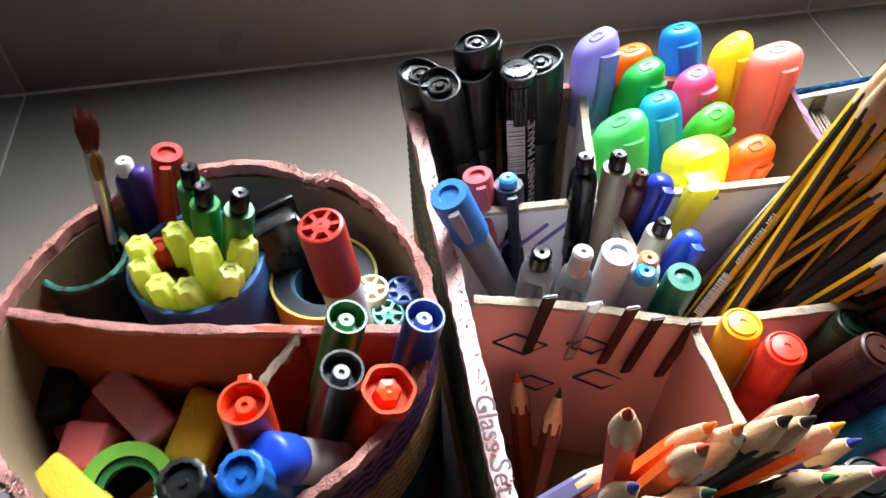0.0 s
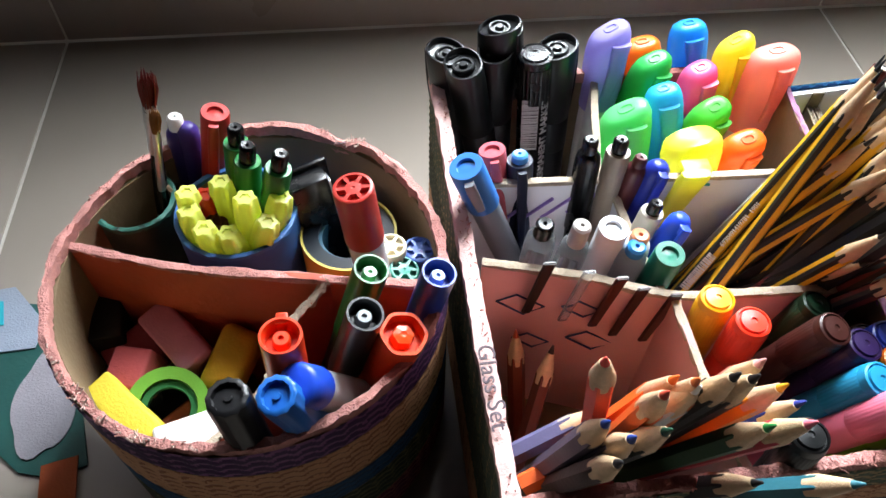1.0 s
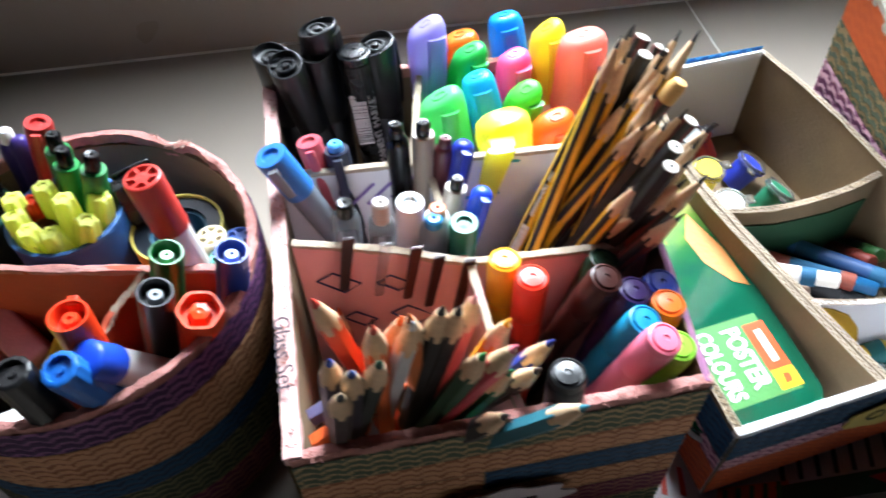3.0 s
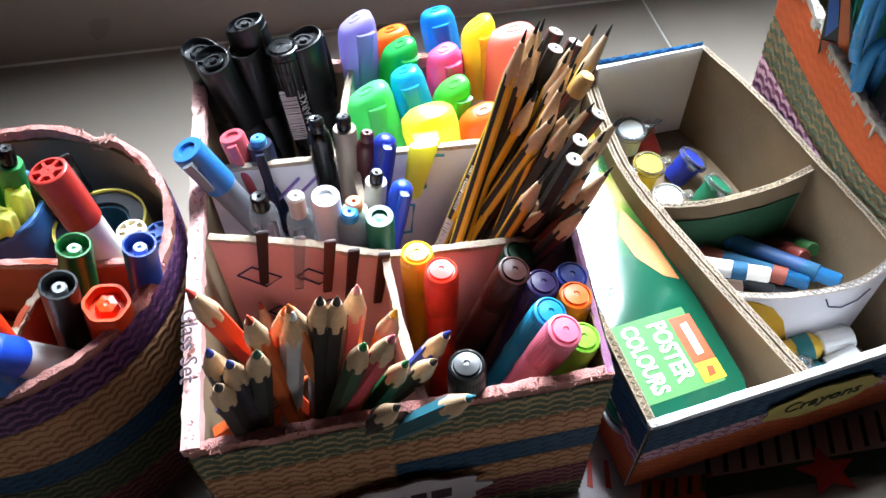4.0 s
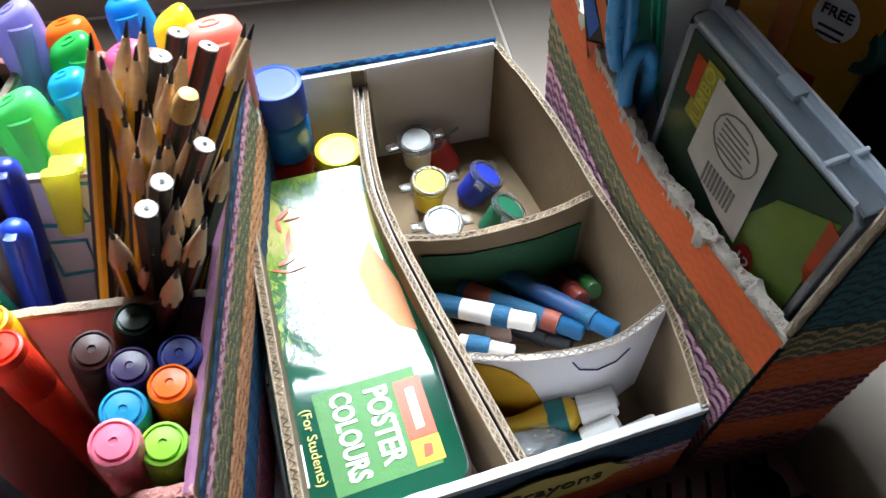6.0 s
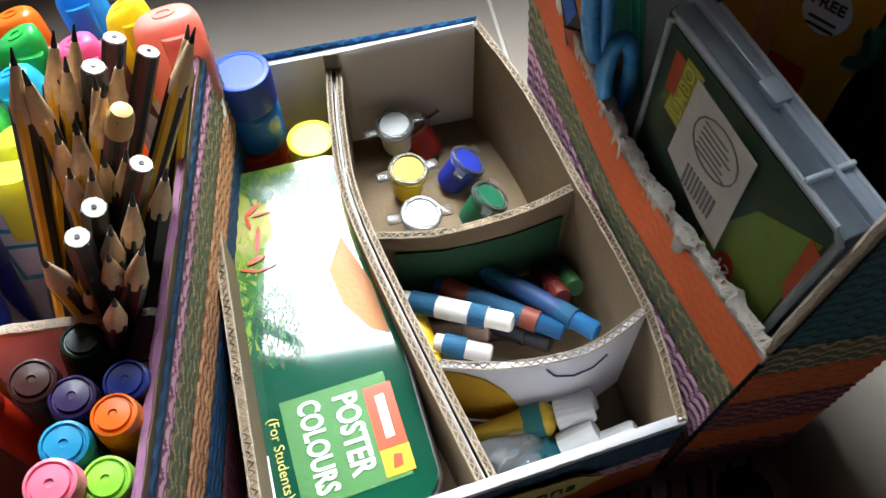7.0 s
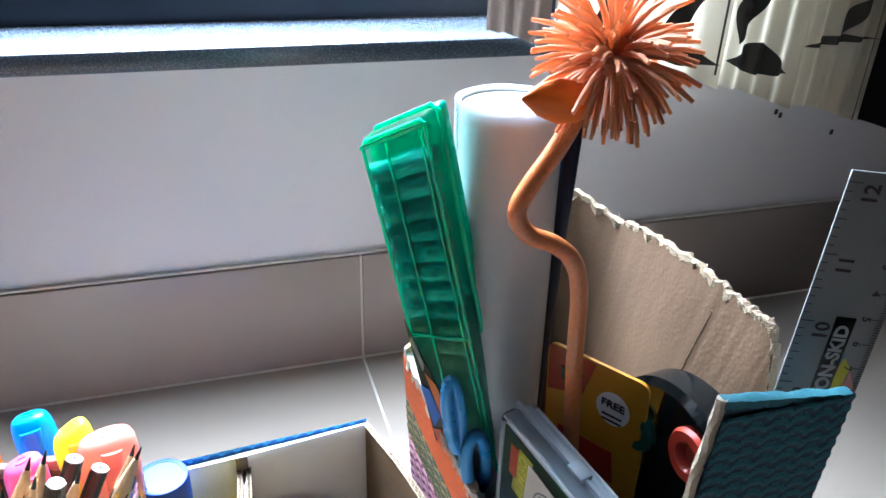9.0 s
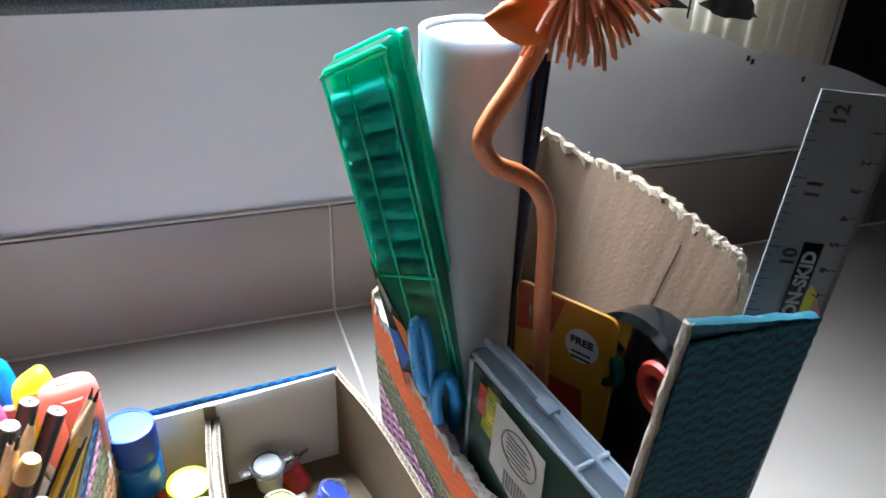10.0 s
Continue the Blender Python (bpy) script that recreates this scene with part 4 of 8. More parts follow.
# ---- pens, markers and pencils ----
def marker(bottom, top, r, cap, body, label, style="disc", caplen=0.05, clip=False, group="markers", plug=None, spin=0.0, name="marker"):
    m, L = along(bottom, top, spin)
    ob = thing(name, m, label, "marker", group)
    part("barrel", lathe([(0, 0), (r * 0.8, 0), (r * 0.93, 0.0015), (r * 0.93, L - caplen), (r * 0.8, L - caplen + 0.0005), (r * 0.8, L - caplen + 0.004), (0, L - caplen + 0.004)], 20), body, ob)
    z0, z1 = L - caplen + 0.0006, L
    side = [(r * 0.84, z0), (r * 1.0, z0), (r * 1.02, z0 + 0.002), (r * 1.0, z0 + 0.005), (r, z1 - 0.0018)]
    if style == "cup":
        prof = side + [(r * 0.98, z1), (r * 0.86, z1), (r * 0.80, z1 - 0.0012), (r * 0.76, z1 - 0.006), (0, z1 - 0.006)]
        capo = part("cap", lathe(prof, 28), cap, ob)
        part("cap_plug", lathe([(0, z1 - 0.006), (r * 0.42, z1 - 0.0058), (r * 0.42, z1 - 0.0025), (r * 0.36, z1 - 0.0018), (r * 0.14, z1 - 0.0018), (r * 0.12, z1 - 0.003), (0, z1 - 0.003)], 20), plug or cap, capo)
    elif style == "spoke":
        prof = side + [(r * 0.97, z1 - 0.0004), (r * 0.90, z1), (r * 0.80, z1), (r * 0.78, z1 - 0.0022), (r * 0.42, z1 - 0.0022), (r * 0.40, z1 - 0.0003), (r * 0.1, z1 - 0.0001), (0, z1 - 0.0008)]
        capo = part("cap", lathe(prof, 28), cap, ob)
        bm = bmesh.new()
        for k in range(6):
            block(r * 0.36, r * 0.83, -r * 0.09, r * 0.09, z1 - 0.0022, z1 - 0.0002, 0, bm, pose(0, 0, 0, 0, 0, 60 * k))
        part("cap_spokes", bm, cap, capo)
    elif style == "star":
        prof = side + [(r * 0.98, z1), (r * 0.84, z1), (r * 0.78, z1 - 0.005), (0, z1 - 0.005)]
        capo = part("cap", lathe(prof, 32, lobes=6, depth=0.035), cap, ob)
        part("cap_plug", lathe([(0, z1 - 0.005), (r * 0.5, z1 - 0.005), (r * 0.42, z1 - 0.001), (r * 0.15, z1 - 0.0005), (0, z1 - 0.0012)], 24, lobes=6, depth=0.08), cap, capo)
    elif style == "flute":
        prof = side + [(r * 0.96, z1 - 0.0005), (r * 0.86, z1), (r * 0.70, z1), (r * 0.66, z1 - 0.002), (r * 0.2, z1 - 0.002), (r * 0.18, z1 - 0.001), (0, z1 - 0.001)]
        capo = part("cap", lathe(prof, 48, lobes=12, depth=0.03), cap, ob)
    elif style == "dome":
        prof = side + [(r * 0.93, z1 - 0.0006), (r * 0.7, z1 + 0.0004), (r * 0.3, z1 + 0.0007), (0, z1 + 0.0007)]
        capo = part("cap", lathe(prof, 24), cap, ob)
    else:
        prof = side + [(r * 0.96, z1 - 0.0004), (r * 0.84, z1), (r * 0.80, z1 - 0.0008), (r * 0.74, z1 - 0.0008), (r * 0.70, z1 + 0.0004), (r * 0.18, z1 + 0.0008), (r * 0.14, z1 + 0.0002), (0, z1 + 0.0002)]
        capo = part("cap", lathe(prof, 28), cap, ob)
        part("ribbed_grip", lathe([(r * 0.98, z1 - 0.026), (r * 1.035, z1 - 0.0255), (r * 1.035, z1 - 0.0045), (r * 0.98, z1 - 0.004)], 96, lobes=32, depth=0.016), cap, capo)
    if clip:
        bm = block(-r * 0.28, r * 0.28, r * 0.95, r * 1.32, z1 - caplen * 0.82, z1 - 0.001, 0.0006)
        block(-r * 0.28, r * 0.28, r * 0.7, r * 1.32, z1 - 0.006, z1 - 0.001, 0.0005, bm)
        part("clip", bm, cap, capo)
    return ob, L


def oval(rx, ry, z, n=24, p=2.6, tilt=0.0):
    out = []
    for i in range(n):
        a = 2 * math.pi * i / n
        c, s = math.cos(a), math.sin(a)
        k = (abs(c) ** p + abs(s) ** p) ** (-1 / p)
        out.append((rx * c * k, ry * s * k, z + tilt * c * k))
    return out


def loft(sections, bm=None):
    bm = bm or bmesh.new()
    rows = [[bm.verts.new(v) for v in s] for s in sections]
    n = len(rows[0])
    for a, b in zip(rows, rows[1:]):
        for i in range(n):
            bm.faces.new((a[i], a[(i + 1) % n], b[(i + 1) % n], b[i]))
    bm.faces.new(rows[0][::-1])
    bm.faces.new(rows[-1])
    return bm


def highlighter(bottom, top, rx, ry, color, body, label, tilt=0.0, spin=0.0, caplen=0.045, clip=True, end=0.7):
    """Flat felt highlighter with a slanted cap."""
    m, L = along(bottom, top, spin)
    ob = thing("highlighter", m, label, "highlighter", "highlighters in the pen box")
    z0 = L - caplen
    part("barrel", loft([oval(rx * 0.8, ry * 0.8, 0), oval(rx * 0.9, ry * 0.9, 0.003), oval(rx * 0.93, ry * 0.93, z0 - 0.001), oval(rx * 0.8, ry * 0.8, z0 + 0.001)]), body, ob)
    capo = part("cap", loft([oval(rx * 0.95, ry * 0.95, z0), oval(rx, ry, z0 + 0.002), oval(rx * 1.02, ry * 1.02, L - 0.020), oval(rx * 1.0, ry * 1.0, L - 0.010, tilt=tilt * rx * 0.5), oval(rx * 0.95, ry * 0.93, L - 0.0052, tilt=tilt * rx * 0.66), oval(rx * 0.84, ry * 0.80, L - 0.0020, tilt=tilt * rx * 0.66), oval(rx * 0.66, ry * 0.60, L - 0.0004, tilt=tilt * rx * 0.56), oval(rx * 0.40, ry * 0.36, L, tilt=tilt * rx * 0.34), oval(rx * 0.16, ry * 0.14, L, tilt=tilt * rx * 0.14)]), color, ob, angle=70)
    part("cap_badge", loft([oval(rx * 0.34, ry * 0.32, L - 0.0004, tilt=tilt * rx * 0.29), oval(rx * 0.32, ry * 0.30, L + 0.0005, tilt=tilt * rx * 0.27), oval(rx * 0.20, ry * 0.18, L + 0.0005, tilt=tilt * rx * 0.17), oval(rx * 0.18, ry * 0.16, L - 0.0002, tilt=tilt * rx * 0.15)]), color, capo)
    if clip:
        # the clip sweeps down the cap from its high side
        side = -1 if tilt < 0.3 else 1
        rows = []
        for k in range(9):
            q = k / 8
            cx, cy = rx * 0.55 * tilt * (1 - 1.6 * q), -ry * (0.93 + 0.22 * math.sin(q * 2.6))
            w, d = 0.0050 - 0.0022 * q, 0.0022 - 0.0008 * q
            rows.append([(cx + x * side, cy + y, z) for x, y, z in oval(w, d, L - 0.0055 - 0.031 * q + 0.2 * tilt * cx)])
        part("clip", loft(rows), color, capo)
    return ob


YELLOWP, BLACKP = painted("#e0ab18"), painted("#15120f")
MAROONP = painted("#5a1714")


def hexbody(r, L, bm, tip):
    rows = []
    for z, w in ((0, 0), (L, 1)):
        ring = []
        for i in range(12):
            a = math.pi * i / 6
            q = r if i % 2 == 0 else r * 0.866
            dz = (0.0014 if i % 2 == 0 else -0.0018) if (w and tip) else 0
            ring.append(bm.verts.new((q * math.cos(a), q * math.sin(a), z + dz)))
        rows.append(ring)
    for i in range(12):
        f = bm.faces.new((rows[0][i], rows[0][(i + 1) % 12], rows[1][(i + 1) % 12], rows[1][i]))
        f.material_index = ((i + 1) // 2) % 2
    bm.faces.new(rows[0][::-1])
    return rows[1]


def pencil(bottom, tip, label, colors=None, sharp=True, cap=None, spin=0.0, r=0.0037, lead=None, cone=0.02, group="graphite pencils in the pen box", end=None):
    m, L = along(bottom, tip, spin)
    ob = thing("pencil", m, label, "pencil", group)
    colors = colors or (YELLOWP, BLACKP)
    bm = bmesh.new()
    zb = L - cone if sharp else L
    top = hexbody(r, zb, bm, sharp)
    if not sharp:
        bm.faces.new(top)
    part("shaft", bm, list(colors), ob)
    if sharp:
        tr = r * (0.30 if lead is None else 0.40)
        zl = L - cone * 0.28
        b2 = lathe([(0, zb - 0.004), (r * 0.93, zb - 0.004), (r * 0.95, zb), (tr, zl), (0, zl + 0.0002)], 12)
        part("sharpened_wood", b2, WOOD, ob)
        part("lead", lathe([(0, zl - 0.001), (tr, zl - 0.001), (tr * 0.25, L - 0.0003), (0, L)], 10), lead or LEAD, ob)
    else:
        part("flat_end", lathe([(0, L - 0.001), (r * 0.86, L - 0.001), (r * 0.86, L + 0.0005), (r * 0.34, L + 0.0007), (0, L + 0.0007)], 12), end or paper("#bdb6ac"), ob)
        part("lead", lathe([(0, L), (r * 0.22, L), (r * 0.2, L + 0.001), (0, L + 0.001)], 8), LEAD, ob)
        if cap:
            part("dipped_end", lathe([(r * 1.01, L - 0.008), (r * 1.05, L - 0.007), (r * 1.05, L - 0.001), (r * 0.8, L + 0.002), (0, L + 0.003)], 16), cap, ob)
    return ob


def colour_pencil(bottom, tip, hexc, label, spin=0.0, r=0.0041, cone=0.0150, tipcolor=None):
    c = painted(hexc)
    return pencil(bottom, tip, label, (c, c), True, None, spin, r, painted(tipcolor or hexc), cone, "coloured pencils in the pen box")


def pen(bottom, top, r, cap, barrel, label, tipc=None, spin=0.0, clipc=None, caplen=0.055, name="pen", knob=0.0, knobc=None, flat=False):
    """Slim pen, cap upwards, with clip."""
    m, L = along(bottom, top, spin)
    ob = thing(name, m, label, "pen", "pens")
    part("barrel", lathe([(0, 0), (r * 0.35, 0), (r * 0.85, 0.008), (r * 0.88, L - caplen), (0, L - caplen)], 16), barrel, ob)
    top_z = L - knob
    if flat:
        pr = [(r * 0.86, L - caplen), (r, L - caplen + 0.001), (r, top_z - 0.001), (r * 0.94, top_z), (r * 0.55, top_z), (r * 0.5, top_z - 0.0015), (r * 0.2, top_z - 0.0015), (0, top_z - 0.0012)]
    else:
        pr = [(r * 0.86, L - caplen), (r, L - caplen + 0.001), (r, top_z - 0.007), (r * 0.9, top_z - 0.003), (r * 0.62, top_z - 0.0008), (r * 0.4, top_z), (0, top_z)]
    capo = part("cap", lathe(pr, 18), cap, ob)
    if knob:
        part("cap_button", lathe([(0, top_z - 0.001), (r * 0.62, top_z - 0.001), (r * 0.6, L - 0.001), (r * 0.45, L), (r * 0.15, L - 0.0002), (r * 0.12, L - 0.002), (0, L - 0.002)], 16), knobc or cap, capo)
    if clipc:
        bm = loft([oval(0.0018, 0.0008, L - caplen + 0.008), oval(0.0022, 0.0011, L - caplen + 0.014), oval(0.0024, 0.0011, top_z - 0.006), oval(0.0020, 0.0009, top_z - 0.001)])
        bmesh.ops.translate(bm, verts=bm.verts[:], vec=(0, -r * 1.28, 0))
        block(-0.002, 0.002, -r * 1.3, -r * 0.6, top_z - 0.006, top_z - 0.0015, 0.0004, bm)
        part("clip", bm, clipc, capo)
    return ob


def sketch_pen(bottom, top, color, label, r=0.0052):
    m, L = along(bottom, top)
    ob = thing("sketch_pen", m, label, "sketch pen", "sketch pens in the blue tube")
    part("barrel", lathe([(0, 0), (r * 0.85, 0), (r * 0.85, L - 0.04), (0, L - 0.04)], 14), WHITE, ob)
    part("fluted_cap", lathe([(r * 0.9, L - 0.042), (r, L - 0.04), (r * 0.99, L - 0.008), (r * 0.86, L - 0.0008), (r * 0.7, L), (r * 0.4, L), (r * 0.34, L - 0.0008), (0, L - 0.0008)], 48, lobes=6, depth=0.11), color, ob)
    return ob


def brush(bottom, top, hair, label, r=0.0032, hairlen=0.018, ferrule=0.026, handle=None):
    m, L = along(bottom, top)
    ob = thing("paint_brush", m, label, "paint brush", "paint brushes in the green tube")
    zf = L - hairlen
    part("handle", lathe([(0, 0), (r * 0.5, 0.001), (r * 1.05, (zf - ferrule) * 0.8), (r * 0.8, zf - ferrule), (0, zf - ferrule)], 14), handle or BLACK, ob)
    part("ferrule", lathe([(r * 0.86, zf - ferrule), (r * 0.9, zf - ferrule + 0.001), (r * 0.95, zf - ferrule + 0.004), (r * 0.9, zf - ferrule + 0.006), (r * 0.9, zf - 0.001), (r * 0.8, zf), (0, zf)], 16), METAL, ob)
    bm = bmesh.new()
    rnd = random.Random(5)
    for k in range(44):
        a, q = rnd.uniform(0, 6.283), r * 0.78 * math.sqrt(rnd.random())
        x, y = q * math.cos(a), q * math.sin(a)
        s = rnd.uniform(1.35, 1.75)
        tip = L - rnd.uniform(0, 0.004) - q * 0.6
        tube_along([(x, y, zf - 0.001), (x * s, y * s, zf + hairlen * 0.45), (x * s * 0.9, y * s * 0.9, tip)], 0.00042, 4, bm, taper=[1, 1, 0.4])
    part("bristles", bm, hair, ob)
    return ob


def barcode_marker(bottom, top, r):
    ob, L = marker(bottom, top, r, BLACK, BLACK, "black permanent marker with white printed barcode and lettering", "disc", 0.014, group="black permanent markers")
    ink = mat("white print", "#c9c9c9", 0.5)
    w = ob.matrix_basis.to_3x3().inverted() @ Vector((-0.10, -0.85, 0.3))
    a = math.degrees(math.atan2(w.y, w.x))
    bm = bmesh.new()
    rnd = random.Random(3)
    z = L - 0.022
    while z > L - 0.055:
        h = rnd.choice((0.0005, 0.0008, 0.0012))
        block(-0.0042, 0.0042, -0.0003, 0.0003, z - h, z, 0, bm, pose(0, 0, 0, 0, 0, a - 90) @ Matrix.Translation((0.0022, r * 0.92, 0)))
        z -= h + rnd.choice((0.0004, 0.0007))
    tagged(part("printed_barcode", bm, ink, ob), kind="stuff")
    text("lettering", "PERMANENT MARKER", 0.0062, pose(0, 0, 0, 0, 0, a + 90) @ Matrix.Translation((0.0052, -r * 0.80, L - 0.052)) @ pose(0, 0, 0, 90, 0, 38) @ pose(0, 0, 0, 0, 0, 90), ink, ob)
    return ob


def t_highlighter(bottom, top, label):
    c = dyed("#f0ee5a")
    m, L = along(bottom, top, 0.12)
    ob = thing("highlighter", m, label, "highlighter", "highlighters in the pen box")
    part("barrel", loft([oval(0.007, 0.006, 0), oval(0.0085, 0.007, 0.004), oval(0.0085, 0.007, L - 0.03)]), WHITE, ob)
    part("cap", loft([oval(0.0085, 0.007, L - 0.034), oval(0.0135, 0.0085, L - 0.026), oval(0.0145, 0.0088, L - 0.010), oval(0.0135, 0.0085, L - 0.003), oval(0.0105, 0.0065, L)]), c, ob, angle=55)
    bm = loft([[(x + q, y + 0.3955, z + w) for x, y, w in oval(a, b, 0, p=3.2)] for q, z, a, b in ((0.1738, 0.0860, 0.0044, 0.0014), (0.1745, 0.0890, 0.0050, 0.0020), (0.1800, 0.1130, 0.0066, 0.0024), (0.1812, 0.1180, 0.0070, 0.0030), (0.1818, 0.1215, 0.0066, 0.0026))])
    block(-0.0066, 0.0066, -0.0040, 0.0040, -0.0016, 0.0016, 0.0010, bm, Matrix.Translation((0.1835, 0.4010, 0.1195)))
    fixed(part("clip", bm, c, ob, "broad tapering clip"))
    return ob


def clipped_pen(bottom, top, barrel, label, flat=False, knob=0.0, knobc=None, clipc=None):
    """Pen behind the card, with its clip hanging in front of it."""
    ob = pen(bottom, top, 0.0064, barrel, clear("#dfe4e8"), label, knob=knob, knobc=knobc, flat=flat)
    if clipc:
        inv = ob.matrix_basis.inverted()
        t = Vector(top)
        a = Vector((t.x, min(t.y - 0.005, pink_y(t.x) - 0.001), t.z - 0.006))
        b = Vector((t.x - 0.006, pink_y(t.x - 0.006) - 0.0022, t.z - 0.042))
        bm = bmesh.new()
        d = (b - a)
        x = Vector((0.0026, 0, 0))
        n = d.cross(x).normalized() * 0.0016
        vs = [bm.verts.new(inv @ v) for v in (a - x, a + x, b + x * 0.8, b - x * 0.8, a - x + n, a + x + n, b + x * 0.8 + n, b - x * 0.8 + n)]
        for q in ((0, 1, 2, 3), (7, 6, 5, 4), (0, 4, 5, 1), (1, 5, 6, 2), (2, 6, 7, 3), (3, 7, 4, 0)):
            bm.faces.new([vs[k] for k in q])
        bmesh.ops.bevel(bm, geom=bm.edges[:], offset=0.0005, segments=2, affect="EDGES")
        part("clip", bm, clipc, ob, "long hanging clip")
    return ob


def thick_marker(bottom, top, spin=0.0, tilt=0.0016):
    """Thick marker with a slanted oval cap, a recessed ringed top and a broad clip."""
    m, L = along(bottom, top, spin)
    ob = thing("marker", m, "thick black permanent marker with a slanted cap, cap up", "marker", "black permanent markers")
    z0 = L - 0.064
    part("barrel", loft([oval(0.0078, 0.0078, 0, p=2), oval(0.0085, 0.0085, 0.003, p=2), oval(0.0085, 0.0085, z0 - 0.001, p=2), oval(0.0074, 0.0074, z0 + 0.002, p=2)]), SATIN, ob)
    cap = part("cap", loft([oval(0.0088, 0.0086, z0, p=2), oval(0.0092, 0.0089, z0 + 0.002, p=2), oval(0.0092, 0.0089, z0 + 0.020, p=2), oval(0.0089, 0.0086, z0 + 0.0205, p=2), oval(0.0089, 0.0086, z0 + 0.0215, p=2), oval(0.0092, 0.0089, z0 + 0.022, p=2), oval(0.0102, 0.0090, L - 0.012, p=2.2, tilt=tilt), oval(0.0104, 0.0090, L - 0.002, p=2.2, tilt=tilt), oval(0.0100, 0.0087, L - 0.0005, p=2.2, tilt=tilt), oval(0.0092, 0.0079, L - 0.0003, p=2.2, tilt=tilt), oval(0.0088, 0.0074, L - 0.0030, p=2.2, tilt=tilt * 0.8), oval(0.0050, 0.0046, L - 0.0034, p=2, tilt=tilt * 0.4)]), SATIN, ob, angle=50)
    part("cap_plug", lathe([(0.0056, L - 0.0036), (0.0056, L - 0.0018), (0.0050, L - 0.0012), (0.0040, L - 0.0012), (0.0036, L - 0.0024), (0.0022, L - 0.0024), (0.0018, L - 0.0006), (0, L - 0.0004)], 24), SATIN, cap)
    rows = []
    for k in range(7):
        q = k / 6
        rows.append([(0.0094 + 0.0014 * math.sin(q * 3.0) + x, y, z) for x, y, z in oval(0.0016, 0.0042 - 0.0012 * q, L - 0.0015 - 0.040 * q, p=3)])
    part("clip", loft(rows), SATIN, cap, "broad moulded clip")
    return ob


SATIN = plastic("#0b0d10", 0.34)
# black permanent markers
thick_marker((0.0887, 0.4700, 0.0050), (0.0772, 0.4714, 0.1360), 2.4)
thick_marker((0.1113, 0.4604, 0.0050), (0.0839, 0.4603, 0.1370), 1.9)
thick_marker((0.1070, 0.4673, 0.0050), (0.1011, 0.4684, 0.1380), 0.9)
thick_marker((0.1380, 0.4640, 0.0050), (0.1301, 0.4668, 0.1390), 0.5)
barcode_marker((0.1283, 0.4608, 0.0050), (0.1191, 0.4629, 0.1380), 0.0088)
thick_marker((0.1060, 0.4720, 0.0050), (0.1025, 0.4730, 0.1480), -0.4, 0.003)
# highlighters
highlighter((0.1600, 0.4650, 0.0050), (0.1580, 0.4755, 0.1410), 0.0105, 0.0085, dyed("#b2abe4"), WHITE, "lavender highlighter with a slanted swirled cap", 0.5, 0.2)
highlighter((0.1797, 0.4650, 0.0050), (0.1763, 0.4771, 0.1310), 0.0105, 0.0085, dyed("#f5852a"), WHITE, "orange highlighter, cap up", 0.2, 0.1)
highlighter((0.2209, 0.4650, 0.0050), (0.2017, 0.4847, 0.1350), 0.0098, 0.008, dyed("#2fa2e4"), WHITE, "bright blue highlighter, cap up", 0, 0.1)
highlighter((0.1642, 0.4650, 0.0050), (0.1797, 0.4648, 0.1300), 0.0098, 0.008, dyed("#3cc860"), WHITE, "green highlighter with a slanted cap", 0.5, 0.3)
highlighter((0.2046, 0.4574, 0.0050), (0.2019, 0.4589, 0.1280), 0.0096, 0.008, dyed("#f674a8"), WHITE, "pink highlighter, cap up", 0.2, 0.4)
highlighter((0.2360, 0.4626, 0.0050), (0.2219, 0.4709, 0.1340), 0.0098, 0.008, dyed("#f8e848"), WHITE, "yellow highlighter, cap up", 0.5, 0.2)
highlighter((0.2360, 0.4524, 0.0050), (0.2396, 0.4616, 0.1340), 0.014, 0.0095, dyed("#fba898"), WHITE, "wide coral highlighter, cap up", 0.1, 0.25)
highlighter((0.2059, 0.4364, 0.0050), (0.1790, 0.4450, 0.1280), 0.0092, 0.008, dyed("#38c0e6"), WHITE, "cyan highlighter, cap up", 0.1, 0.0)
highlighter((0.1751, 0.4293, 0.0050), (0.1586, 0.4348, 0.1260), 0.0125, 0.009, dyed("#74e490"), WHITE, "wide light green highlighter, cap up", 0.35, 0.1)
highlighter((0.1873, 0.4510, 0.0050), (0.2036, 0.4368, 0.1220), 0.0096, 0.008, dyed("#60d450"), WHITE, "leaf green highlighter with a slanted cap", 0.5, 0.4)
highlighter((0.1989, 0.4349, 0.0050), (0.2150, 0.4181, 0.1180), 0.011, 0.008, dyed("#f58028"), WHITE, "orange highlighter, cap up", 0.3, 0.3)
t_highlighter((0.2031, 0.4094, 0.0050), (0.1865, 0.4169, 0.1230), "yellow highlighter with a broad T-shaped cap hooked on the card")
# pens in the middle compartment
pen((0.1253, 0.3950, 0.0050), (0.0767, 0.3890, 0.1420), 0.0075, plastic("#2f6fb8"), plastic("#70757d"), "grey pen with a blue cap leaning over the edge", clipc=plastic("#70757d"), flat=True, caplen=0.027)
pen((0.1120, 0.3950, 0.0050), (0.0920, 0.4131, 0.1260), 0.0062, plastic("#b8505a"), plastic("#8d2f38"), "red pen with a flat cap", flat=True, clipc=plastic("#b8505a"))
pen((0.1113, 0.3950, 0.0050), (0.1041, 0.4100, 0.1260), 0.0062, plastic("#161d33"), plastic("#161d33"), "navy pen with a pale blue cap end", knob=0.004, knobc=plastic("#4f9ad8"), flat=True, clipc=plastic("#161d33"))
pen((0.1355, 0.3950, 0.0050), (0.1330, 0.4042, 0.1380), 0.0058, BLACK, BLACK, "black fine-liner pen with printed barrel", knob=0.006)
